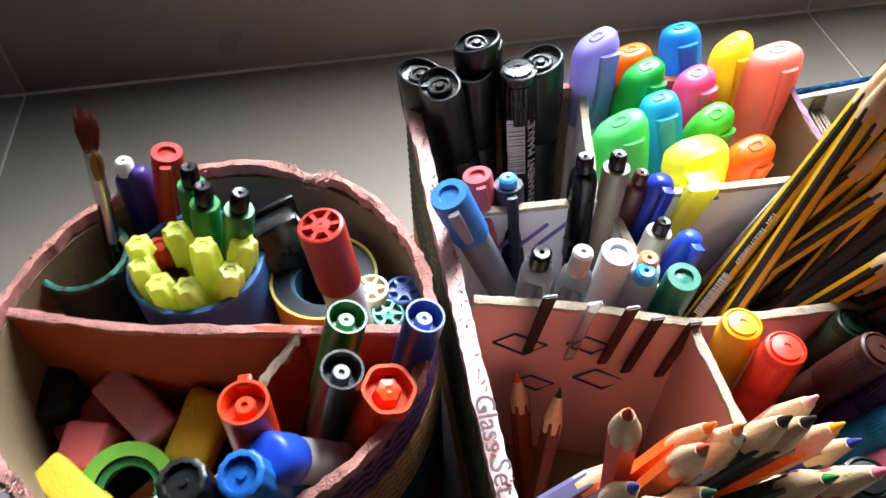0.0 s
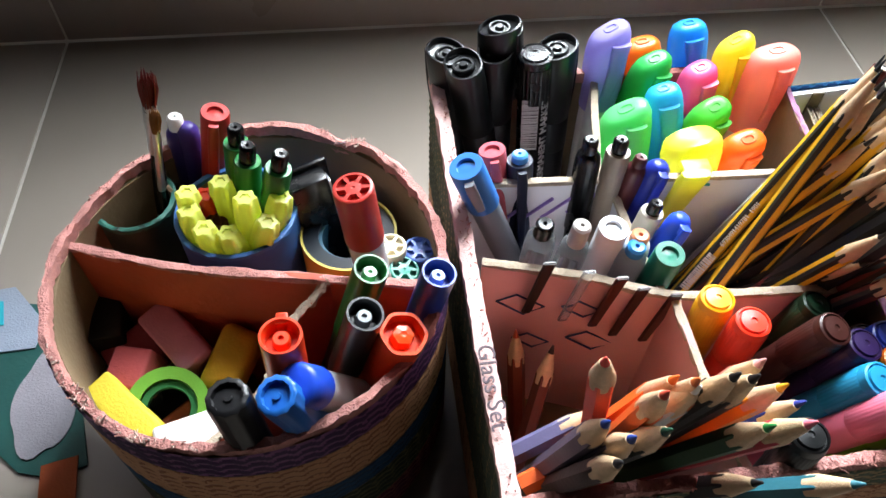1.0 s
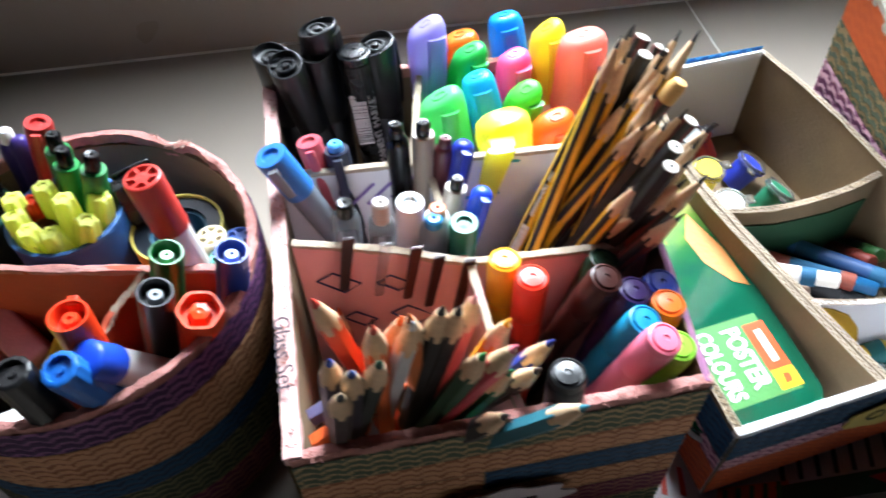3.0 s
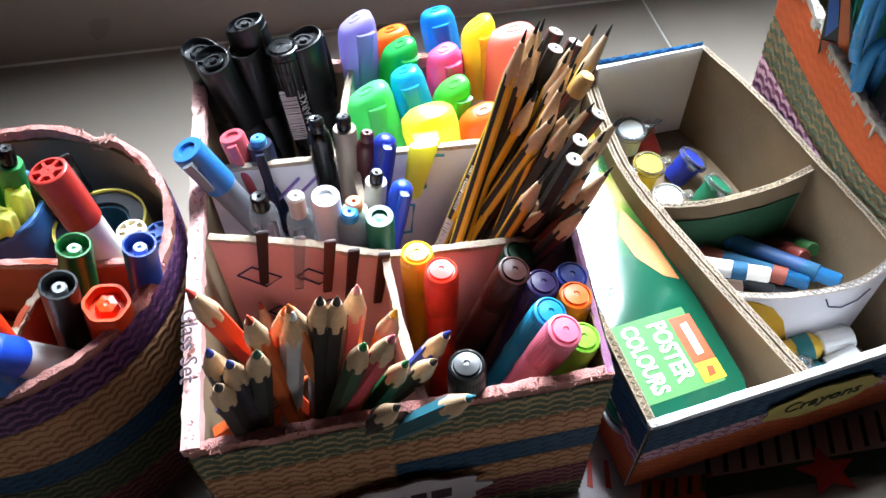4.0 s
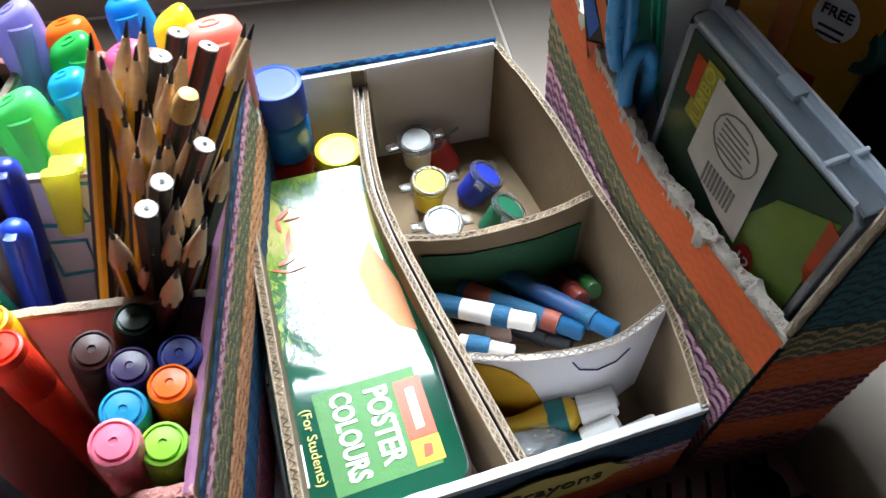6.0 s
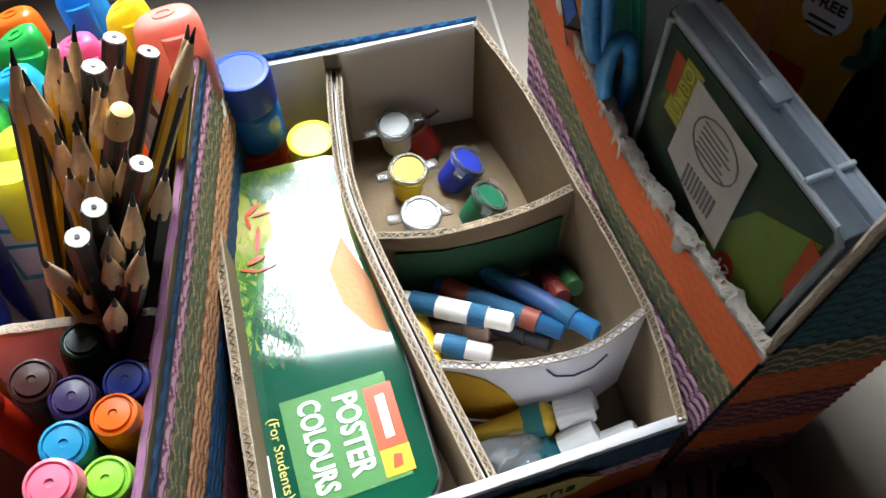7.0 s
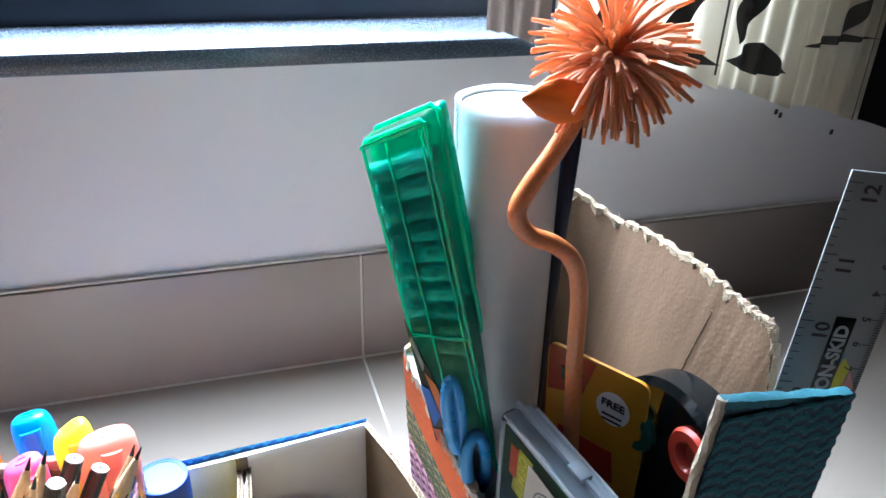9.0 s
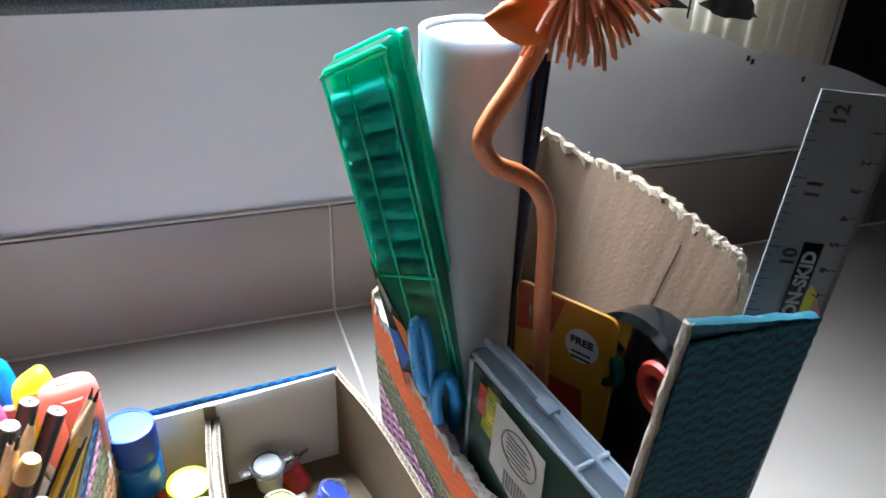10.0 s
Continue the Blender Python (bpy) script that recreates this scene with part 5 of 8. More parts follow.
pen((0.1420, 0.3950, 0.0050), (0.1458, 0.4022, 0.1390), 0.0056, plastic("#8a7a6c"), plastic("#8a7a6c"), "taupe pen with a black button", knob=0.007, knobc=BLACK, flat=True)
pen((0.1420, 0.3950, 0.0050), (0.1558, 0.3996, 0.1300), 0.0052, plastic("#4a1f22"), plastic("#3a171a"), "slim maroon pen, button up", knob=0.004)
pen((0.1420, 0.3950, 0.0050), (0.1644, 0.3971, 0.1280), 0.0058, plastic("#24349a"), plastic("#24349a"), "royal blue pen with a long clip", clipc=plastic("#24349a"))
pen((0.1420, 0.3762, 0.0050), (0.1575, 0.3766, 0.1260), 0.0052, plastic("#a89f92"), plastic("#a89f92"), "silver-grey pen with a black button", knob=0.006, knobc=BLACK, flat=True)
pen((0.1420, 0.3690, 0.0050), (0.1689, 0.3724, 0.1210), 0.0055, plastic("#2748c8"), plastic("#2748c8"), "bright blue capped pen", clipc=plastic("#2748c8"))
# clear pens clipped on the pink card
clipped_pen((0.1020, 0.3750, 0.0120), (0.1060, 0.3630, 0.1340), clear("#cfd4d8"), "clear pen with black button, clipped on the card", knob=0.007, knobc=BLACK, clipc=plastic("#2a1c1a"))
clipped_pen((0.1173, 0.3745, 0.0120), (0.1213, 0.3625, 0.1320), clear("#e8eaec"), "clear pen with white button, clipped on the card", knob=0.012, knobc=plastic("#b9b2ac"), clipc=clear("#e8eaec"))
clipped_pen((0.1299, 0.3728, 0.0120), (0.1339, 0.3608, 0.1310), plastic("#d5d8dc"), "white and blue pen with a brown clip, on the card", flat=True, clipc=plastic("#4a241e"))
clipped_pen((0.1392, 0.3668, 0.0120), (0.1432, 0.3548, 0.1260), clear("#bfd4e2"), "clear pen with a light blue button and brown clip", knob=0.004, knobc=plastic("#2f86c8"), clipc=plastic("#3a1c18"))
clipped_pen((0.1518, 0.3625, 0.0120), (0.1558, 0.3505, 0.1250), plastic("#0f6a55"), "green pen with a brown clip, on the card", flat=True, clipc=plastic("#3a1c18"))
clipped_pen((0.1417, 0.3716, 0.0120), (0.1457, 0.3596, 0.1270), plastic("#d8d8d8"), "white pen with an orange button", knob=0.004, knobc=plastic("#c9805a"))
# felt markers in the front compartment
marker((0.1680, 0.3280, 0.0050), (0.1690, 0.3290, 0.1235), 0.0069, plastic("#e0a012", 0.36), plastic("#e0a012", 0.36), "golden yellow felt-tip marker, cap up", "disc", 0.045, group="felt-tip markers in the front compartment")
marker((0.1757, 0.3177, 0.0050), (0.1772, 0.3155, 0.1270), 0.0069, plastic("#d8341c", 0.36), plastic("#d8341c", 0.36), "red felt-tip marker, cap up", "disc", 0.045, group="felt-tip markers in the front compartment")
marker((0.1769, 0.3280, 0.0050), (0.2058, 0.3090, 0.1285), 0.0069, plastic("#3a1c18", 0.36), plastic("#3a1c18", 0.36), "dark brown felt-tip marker, cap up", "disc", 0.045, group="felt-tip markers in the front compartment")
marker((0.1952, 0.3110, 0.0050), (0.2164, 0.3034, 0.1252), 0.0069, plastic("#2e1d4a", 0.36), plastic("#2e1d4a", 0.36), "purple felt-tip marker, cap up", "disc", 0.045, group="felt-tip markers in the front compartment")
marker((0.2174, 0.3174, 0.0050), (0.2300, 0.3080, 0.1212), 0.0069, plastic("#1f2f86", 0.36), plastic("#1f2f86", 0.36), "royal blue felt-tip marker, cap up", "disc", 0.045, group="felt-tip markers in the front compartment")
marker((0.2188, 0.3000, 0.0050), (0.2282, 0.2964, 0.1235), 0.0069, plastic("#dd6a14", 0.36), plastic("#dd6a14", 0.36), "orange felt-tip marker, cap up", "disc", 0.045, group="felt-tip markers in the front compartment")
marker((0.1898, 0.3097, 0.0050), (0.2157, 0.2890, 0.1253), 0.0069, plastic("#1f86ae", 0.36), plastic("#1f86ae", 0.36), "cyan felt-tip marker, cap up", "disc", 0.045, group="felt-tip markers in the front compartment")
marker((0.1902, 0.2986, 0.0050), (0.2169, 0.2751, 0.1331), 0.0069, plastic("#dd6f86", 0.36), plastic("#dd6f86", 0.36), "pink felt-tip marker, cap up", "disc", 0.045, group="felt-tip markers in the front compartment")
marker((0.2092, 0.2918, 0.0050), (0.2265, 0.2783, 0.1209), 0.0069, plastic("#86bd3a", 0.36), plastic("#86bd3a", 0.36), "lime green felt-tip marker, cap up", "disc", 0.045, group="felt-tip markers in the front compartment")
marker((0.1846, 0.3280, 0.0050), (0.2129, 0.3279, 0.1150), 0.0069, plastic("#15301f", 0.36), plastic("#15301f", 0.36), "dark green felt-tip marker, cap up", "disc", 0.045, group="felt-tip markers in the front compartment")
marker((0.1802, 0.2680, 0.0050), (0.1789, 0.2690, 0.1300), 0.0069, plastic("#08090a", 0.36), plastic("#08090a", 0.36), "black felt-tip marker, cap up", "disc", 0.045, group="felt-tip markers in the front compartment")
marker((0.226, 0.318, 0.0050), (0.2305, 0.3150, 0.1080), 0.0069, plastic("#3a2418", 0.36), plastic("#3a2418", 0.36), "brown felt-tip marker, cap up", "disc", 0.045, group="felt-tip markers in the front compartment")
# coloured pencils
colour_pencil((0.1144, 0.2960, 0.0050), (0.156, 0.27, 0.169), "#d99a12", "yellow coloured pencil, point up")
colour_pencil((0.1012, 0.2960, 0.0050), (0.154, 0.254, 0.179), "#c23a48", "rose coloured pencil, point up", tipcolor="#d9687a")
colour_pencil((0.0955, 0.2960, 0.0050), (0.125, 0.266, 0.181), "#c9c9cc", "white coloured pencil, point up", tipcolor="#e0e0e0")
colour_pencil((0.1264, 0.2960, 0.0050), (0.097, 0.27, 0.194), "#d8441c", "vermilion coloured pencil, point up", tipcolor="#c93a2c")
colour_pencil((0.0840, 0.2960, 0.0050), (0.099, 0.26, 0.177), "#4a3f52", "dark violet coloured pencil with a blue point", tipcolor="#1f3f9a")
colour_pencil((0.0933, 0.2960, 0.0050), (0.105, 0.255, 0.177), "#241c2e", "dark coloured pencil with a blue point", tipcolor="#23408f")
colour_pencil((0.1175, 0.2960, 0.0050), (0.145, 0.272, 0.182), "#d97a6a", "salmon coloured pencil, point up", tipcolor="#e09a9a")
colour_pencil((0.1092, 0.2960, 0.0050), (0.134, 0.266, 0.187), "#17110f", "black coloured pencil, point up")
colour_pencil((0.1102, 0.2960, 0.0050), (0.139, 0.265, 0.187), "#201614", "black-brown coloured pencil, point up")
colour_pencil((0.1087, 0.2960, 0.0050), (0.113, 0.262, 0.188), "#d8601c", "orange coloured pencil, point up", tipcolor="#c9442c")
colour_pencil((0.0840, 0.2960, 0.0050), (0.114, 0.255, 0.18), "#182018", "dark green coloured pencil, point up", tipcolor="#1d4a34")
colour_pencil((0.1074, 0.2960, 0.0050), (0.145, 0.256, 0.174), "#1d4426", "green coloured pencil, point up", tipcolor="#1f7a34")
colour_pencil((0.0840, 0.2960, 0.0050), (0.101, 0.25, 0.173), "#2a1a1a", "dark maroon coloured pencil, point up", tipcolor="#181414")
colour_pencil((0.0840, 0.2960, 0.0050), (0.1220, 0.2720, 0.1760), "#dd641c", "orange coloured pencil, point up", tipcolor="#dd641c")
colour_pencil((0.1286, 0.2960, 0.0050), (0.124, 0.267, 0.184), "#c9682c", "light orange coloured pencil, point up")
colour_pencil((0.1200, 0.3000, 0.0100), (0.174, 0.275, 0.144), "#1f2f86", "blue coloured pencil, leaning over the card")
colour_pencil((0.1100, 0.2900, 0.0200), (0.177, 0.245, 0.151), "#2a6a78", "teal coloured pencil, leaning low")
colour_pencil((0.1050, 0.2950, 0.0120), (0.153, 0.252, 0.139), "#1a1414", "black coloured pencil with pale pink wood")
colour_pencil((0.1150, 0.2980, 0.0090), (0.1580, 0.2680, 0.1400), "#1f6a3a", "green coloured pencil, leaning")
colour_pencil((0.1250, 0.3100, 0.0090), (0.1680, 0.2680, 0.1380), "#3a2a24", "brown coloured pencil with a blue point")
colour_pencil((0.0835, 0.2830, 0.1000), (0.1180, 0.2905, 0.1180), "#5a5678", "violet coloured pencil lying low", tipcolor="#6a5a9a")
colour_pencil((0.0845, 0.2700, 0.1040), (0.1220, 0.2790, 0.1220), "#c9541c", "orange coloured pencil lying low", tipcolor="#c9541c")
colour_pencil((0.1000, 0.3180, 0.0050), (0.0960, 0.3450, 0.0840), "#7a3018", "orange coloured pencil deep in the box", tipcolor="#c04a1c")
colour_pencil((0.0950, 0.3040, 0.0300), (0.1110, 0.3360, 0.0840), "#5a2416", "red-brown coloured pencil deep in the box", tipcolor="#201414")
# graphite pencils
pencil((0.1701, 0.3496, 0.0050), (0.2338, 0.3909, 0.1870), "yellow and black striped pencil, sharpened, point up", spin=0.40)
pencil((0.1676, 0.3480, 0.0050), (0.2218, 0.3749, 0.1940), "yellow and black striped pencil, sharpened, point up", spin=0.40)
pencil((0.1905, 0.3810, 0.0050), (0.2236, 0.3700, 0.1900), "yellow and black striped pencil, sharpened, point up", spin=0.77)
pencil((0.1697, 0.3692, 0.0050), (0.2458, 0.3821, 0.1820), "black pencil, sharpened, point up", (BLACKP, BLACKP), spin=0.28)
pencil((0.1682, 0.3498, 0.0050), (0.2658, 0.3954, 0.1772), "yellow and black striped pencil, sharpened, point up", spin=0.21)
pencil((0.1908, 0.3823, 0.0050), (0.2395, 0.3725, 0.1830), "yellow and black striped pencil, sharpened, point up", spin=0.81)
pencil((0.1870, 0.3537, 0.0050), (0.2343, 0.3592, 0.1800), "yellow and black striped pencil, sharpened, point up", spin=0.31)
pencil((0.1818, 0.3779, 0.0050), (0.2458, 0.3531, 0.1720), "black pencil, sharpened, point up", (BLACKP, BLACKP), spin=0.85)
pencil((0.1894, 0.3489, 0.0050), (0.2469, 0.3402, 0.1680), "black pencil, sharpened, point up", (BLACKP, BLACKP), spin=0.61)
pencil((0.1832, 0.3678, 0.0050), (0.2408, 0.3316, 0.1660), "black pencil, sharpened, point up", (BLACKP, BLACKP), spin=0.18)
pencil((0.1772, 0.3490, 0.0050), (0.2476, 0.3283, 0.1600), "maroon pencil, sharpened, point up", (MAROONP, BLACKP), spin=0.93)
pencil((0.1890, 0.3696, 0.0050), (0.2201, 0.3285, 0.1600), "yellow and black striped pencil, sharpened, point up", spin=0.30)
pencil((0.1903, 0.3708, 0.0050), (0.2380, 0.3271, 0.1600), "black pencil, sharpened, point up", (BLACKP, BLACKP), spin=0.88)
pencil((0.1884, 0.3679, 0.0050), (0.2558, 0.3475, 0.1680), "black pencil, sharpened, point up", (BLACKP, BLACKP), spin=0.41)
pencil((0.1810, 0.3644, 0.0050), (0.2364, 0.3481, 0.1720), "black pencil, sharpened, point up", (BLACKP, BLACKP), spin=0.16)
pencil((0.1722, 0.3816, 0.0050), (0.2311, 0.3808, 0.1840), "yellow and black striped pencil, sharpened, point up", spin=0.04)
pencil((0.1644, 0.3732, 0.0050), (0.2447, 0.3640, 0.1750), "pencil with a rounded gold dipped end", (BLACKP, MAROONP), False, cap=painted("#c9a060"), spin=0.28)
pencil((0.1790, 0.3662, 0.0050), (0.2361, 0.3380, 0.1666), "black pencil with a white flat end", (BLACKP, BLACKP), False, spin=0.34)
pencil((0.1929, 0.3538, 0.0050), (0.2317, 0.3300, 0.1647), "black pencil with a white flat end", (BLACKP, BLACKP), False, spin=0.41)
pencil((0.1691, 0.3735, 0.0050), (0.2496, 0.3940, 0.1709), "maroon and black pencil with a white flat end", (MAROONP, BLACKP), False, spin=0.28)
pencil((0.1737, 0.3786, 0.0050), (0.2409, 0.3960, 0.1760), "maroon and black pencil with a white flat end", (MAROONP, BLACKP), False, spin=0.32)
pencil((0.1798, 0.3857, 0.0050), (0.2367, 0.3817, 0.1780), "black pencil with a white flat end", (BLACKP, BLACKP), False, spin=0.10)
pencil((0.1648, 0.3553, 0.0050), (0.2478, 0.3522, 0.1660), "maroon and black pencil with a white flat end", (MAROONP, BLACKP), False, spin=0.77)
pencil((0.1815, 0.3557, 0.0050), (0.2369, 0.3186, 0.1500), "maroon pencil, sharpened, point up", (MAROONP, BLACKP), spin=0.33)
pencil((0.1683, 0.3657, 0.0050), (0.2421, 0.3703, 0.1820), "yellow and black striped pencil, sharpened, point up", spin=0.04)
coded = pencil((0.1600, 0.3640, 0.0060), (0.2300, 0.3850, 0.1900), "yellow and black striped pencil with a white barcode and number", spin=0.30)
CODE = mat("white pencil print", "#d8d4cc", 0.5)
facing = coded.matrix_basis.to_3x3().inverted() @ Vector((-0.55, -0.70, 0.45))
turn = math.degrees(math.atan2(facing.y, facing.x))
bmq = bmesh.new()
rq = random.Random(21)
zq = 0.068
while zq < 0.092:
    w = rq.choice((0.0004, 0.0007, 0.0010))
    block(0.0037, 0.0040, -0.0020, 0.0020, zq, zq + w, 0, bmq)
    zq += w + rq.choice((0.0004, 0.0006))
bmesh.ops.rotate(bmq, verts=bmq.verts[:], matrix=Matrix.Rotation(radians(turn), 3, "Z"))
tagged(part("printed_barcode", bmq, CODE, coded, "white printed barcode"), kind="stuff")
text("lettering", "6930491419781  1901", 0.0030, pose(0, 0, 0, 0, 0, turn) @ Matrix(((0, 0, 1, 0.0040), (0, 1, 0, 0), (-1, 0, 0, 0.112), (0, 0, 0, 1))) @ pose(0, 0, 0, 0, 0, 180), CODE, coded)
pencil((0.1805, 0.3930, 0.0060), (0.2256, 0.3809, 0.1760), "silver-grey printed pencil, sharpened", (painted("#b9b6b0"), BLACKP), spin=0.90)
pencil((0.2000, 0.3930, 0.0060), (0.2620, 0.4039, 0.1720), "yellow and black striped pencil, sharpened, point up", spin=0.95)
pencil((0.1843, 0.3930, 0.0060), (0.2240, 0.3296, 0.1400), "black pencil, sharpened, point up", (BLACKP, BLACKP), spin=0.73)
pencil((0.1821, 0.3930, 0.0060), (0.2289, 0.3284, 0.1500), "black pencil, sharpened, point up", (BLACKP, BLACKP), spin=0.96)
pencil((0.1778, 0.3930, 0.0060), (0.2252, 0.3635, 0.1720), "yellow and black striped pencil, sharpened, point up", spin=0.02)
pencil((0.1781, 0.3907, 0.0060), (0.2292, 0.3510, 0.1700), "yellow and black striped pencil, sharpened, point up", spin=0.29)
pencil((0.1877, 0.3930, 0.0060), (0.2376, 0.3556, 0.1680), "black pencil, sharpened, point up", (BLACKP, BLACKP), spin=0.97)
# round container: tubes, markers, pens
marker((0.0448, 0.3620, 0.0050), (0.0321, 0.3604, 0.1650), 0.0076, plastic("#b8342c"), plastic("#dcd8d4"), "red-capped white marker in the round container", "spoke", 0.03, group="markers in the round container")
marker((0.0414, 0.3743, 0.0050), (0.0444, 0.3741, 0.1120), 0.0068, plastic("#d8cdb0"), plastic("#d8cdb0"), "cream-capped marker in the round container", "spoke", 0.045, group="markers in the round container")
marker((0.0491, 0.3757, 0.0050), (0.0563, 0.3744, 0.1080), 0.007, plastic("#4f6fb8"), plastic("#4f6fb8"), "slate-blue capped marker in the round container", "spoke", 0.045, group="markers in the round container")
marker((0.0275, 0.3730, 0.0050), (0.0495, 0.3643, 0.1080), 0.0066, plastic("#2f8a78"), plastic("#2f8a78"), "teal capped marker in the round container", "spoke", 0.045, group="markers in the round container")
marker((0.0000, 0.3450, 0.0050), (0.0366, 0.3394, 0.1440), 0.0066, plastic("#0f6a2c"), plastic("#10331c"), "green-ringed marker, cap up", "cup", 0.045, group="markers in the round container", plug=plastic("#9fc9a8"))
marker((0.0329, 0.3450, 0.0050), (0.0611, 0.3372, 0.1420), 0.0066, plastic("#1f3f9a"), plastic("#141d4a"), "blue-ringed marker, cap up", "cup", 0.045, group="markers in the round container", plug=plastic("#9fb4dc"))
marker((0.0000, 0.3340, 0.0050), (0.0338, 0.3205, 0.1440), 0.0068, plastic("#16181c"), plastic("#101114"), "black-ringed marker, cap up", "cup", 0.045, group="markers in the round container", plug=plastic("#8f9498"))
marker((0.0171, 0.3361, 0.0050), (0.0468, 0.3192, 0.1310), 0.0088, plastic("#dd4412"), plastic("#dd4412"), "orange star-topped marker, cap up", "star", 0.045, group="markers in the round container")
marker((0.0000, 0.3101, 0.0050), (0.0058, 0.3114, 0.1490), 0.0074, plastic("#dd3a14"), plastic("#dd3a14"), "orange-red marker with clip, cap up", "cup", 0.045, group="markers in the round container", clip=True)
marker((0.0288, 0.3139, 0.0050), (0.0045, 0.2914, 0.1460), 0.007, plastic("#1f5fae"), plastic("#10294a"), "blue fluted marker, cap up", "flute", 0.045, group="markers in the round container")
marker((0.0480, 0.3380, 0.0300), (0.0100, 0.2975, 0.1400), 0.0078, plastic("#1f45b8"), plastic("#dcdcdc"), "blue-capped white marker leaning over", "dome", 0.015, group="markers in the round container")
marker((-0.0062, 0.2927, 0.0050), (-0.0101, 0.2907, 0.1490), 0.007, plastic("#101012"), plastic("#101012"), "black fluted marker, cap up", "flute", 0.045, group="markers in the round container")
pen((-0.0550, 0.4280, 0.0050), (-0.0455, 0.4327, 0.1380), 0.0056, plastic("#2c1f5e"), plastic("#2c1f5e"), "violet pen with a white button", knob=0.006, knobc=WHITE)
pen((-0.0550, 0.4280, 0.0050), (-0.0411, 0.4314, 0.1340), 0.0052, plastic("#3a2a6e"), plastic("#3a2a6e"), "violet capped pen in a card tube", knob=0)
pen((-0.0550, 0.4240, 0.0050), (-0.0256, 0.4250, 0.1460), 0.0062, plastic("#b02a26"), plastic("#7a1c1a"), "red capped pen in a card tube", flat=True, clipc=plastic("#b02a26"))
pen((-0.0350, 0.4100, 0.0050), (-0.0155, 0.4110, 0.1500), 0.0056, plastic("#1f7a3a"), plastic("#1f7a3a"), "green striped fine-liner with a black button", knob=0.009, knobc=BLACK, flat=True)
pen((-0.0350, 0.3999, 0.0050), (-0.0102, 0.4013, 0.1490), 0.0056, plastic("#1f7a3a"), plastic("#1f7a3a"), "green striped fine-liner with a black button", knob=0.009, knobc=BLACK, flat=True)
pen((-0.0350, 0.3978, 0.0050), (0.0037, 0.3935, 0.1510), 0.0056, plastic("#1f7a3a"), plastic("#1f7a3a"), "green striped fine-liner with a black button", knob=0.009, knobc=BLACK, flat=True)
sketch_pen((-0.0380, 0.3941, 0.0300), (-0.0380, 0.3944, 0.1310), dyed("#faff8c"), "yellow sketch pen with a fluted cap")
sketch_pen((-0.0266, 0.3957, 0.0300), (-0.0239, 0.3964, 0.1340), dyed("#faff8c"), "yellow sketch pen with a fluted cap")
sketch_pen((-0.0205, 0.3834, 0.0300), (-0.0127, 0.3848, 0.1360), dyed("#faff8c"), "yellow sketch pen with a fluted cap")
sketch_pen((-0.0358, 0.3875, 0.0300), (-0.0373, 0.3869, 0.1280), dyed("#faff8c"), "yellow sketch pen with a fluted cap")
sketch_pen((-0.0211, 0.3836, 0.0300), (-0.0310, 0.3786, 0.1260), dyed("#faff8c"), "yellow sketch pen with a fluted cap")
sketch_pen((-0.0122, 0.3803, 0.0300), (-0.0213, 0.3763, 0.1250), dyed("#faff8c"), "yellow sketch pen with a fluted cap")
sketch_pen((-0.0345, 0.3826, 0.0300), (-0.0045, 0.3783, 0.1280), dyed("#faff8c"), "yellow sketch pen with a fluted cap")
sketch_pen((-0.0274, 0.3915, 0.0300), (0.0011, 0.3878, 0.1320), dyed("#faff8c"), "yellow sketch pen with a fluted cap")
sketch_pen((-0.0311, 0.3973, 0.0300), (-0.0322, 0.3969, 0.1260), dyed("#c93a1c"), "red sketch pen with a fluted cap")
sketch_pen((-0.0380, 0.3877, 0.0300), (-0.0285, 0.3896, 0.1180), dyed("#5a2a18"), "brown sketch pen with a fluted cap")
brush((-0.0750, 0.4117, 0.0050), (-0.0450, 0.4184, 0.1760), mat("red hair", "#6e1414", 0.6, vary=0.3, scale=900), "paint brush with dark red bristles and silver ferrule")
brush((-0.0750, 0.4033, 0.0050), (-0.0438, 0.4093, 0.1640), mat("ochre hair", "#8a5a22", 0.6, vary=0.3, scale=900), "thin paint brush with ochre bristles", 0.0018, 0.012, 0.034)


# ---- tubes and loose things in the round container ----
def card_tube(cx, cy, r, z1, outer, rim, label):
    ob = thing("card_tube", pose(cx, cy, 0.0032), label, "tube", "tubes in the round container")
    part("tube_wall", ring_wall(r - 0.0016, r, 0, z1 - 0.0032, 48, 0.0015), [outer], ob)
    part("tube_lining", ring_wall(r - 0.0022, r - 0.0017, 0, z1 - 0.005, 48), CARD_IN, ob)
    part("tube_edge", rim_strip([((r - 0.0009) * math.cos(2 * math.pi * i / 48), (r - 0.0009) * math.sin(2 * math.pi * i / 48), z1 - 0.0028) for i in range(48)], 0.0022, 0.002, 0.0006, 5, True, 2), rim, ob)
    return ob


card_tube(-0.0665, 0.4085, 0.0177, 0.112, painted("#1d3a33"), painted("#2f6a5c"), "dark green painted card tube holding paint brushes")
card_tube(-0.0205, 0.3945, 0.0258, 0.117, painted("#2a5a9a"), painted("#3a6aa8"), "blue painted card tube full of yellow pens")
card_tube(-0.0415, 0.4235, 0.0150, 0.112, CARD, CARD_IN, "bare brown card tube holding two pens")
roll = thing("tape_roll", pose(0.0262, 0.389, 0.0032), "wide dark tape roll with a yellow edge, on end", "tape roll")
part("tape_body", ring_wall(0.0135, 0.0205, 0, 0.100, 48), plastic("#141a22"), roll)
part("yellow_edge", ring_wall(0.0203, 0.0214, 0.004, 0.1015, 48), painted("#b8a84a"), roll)
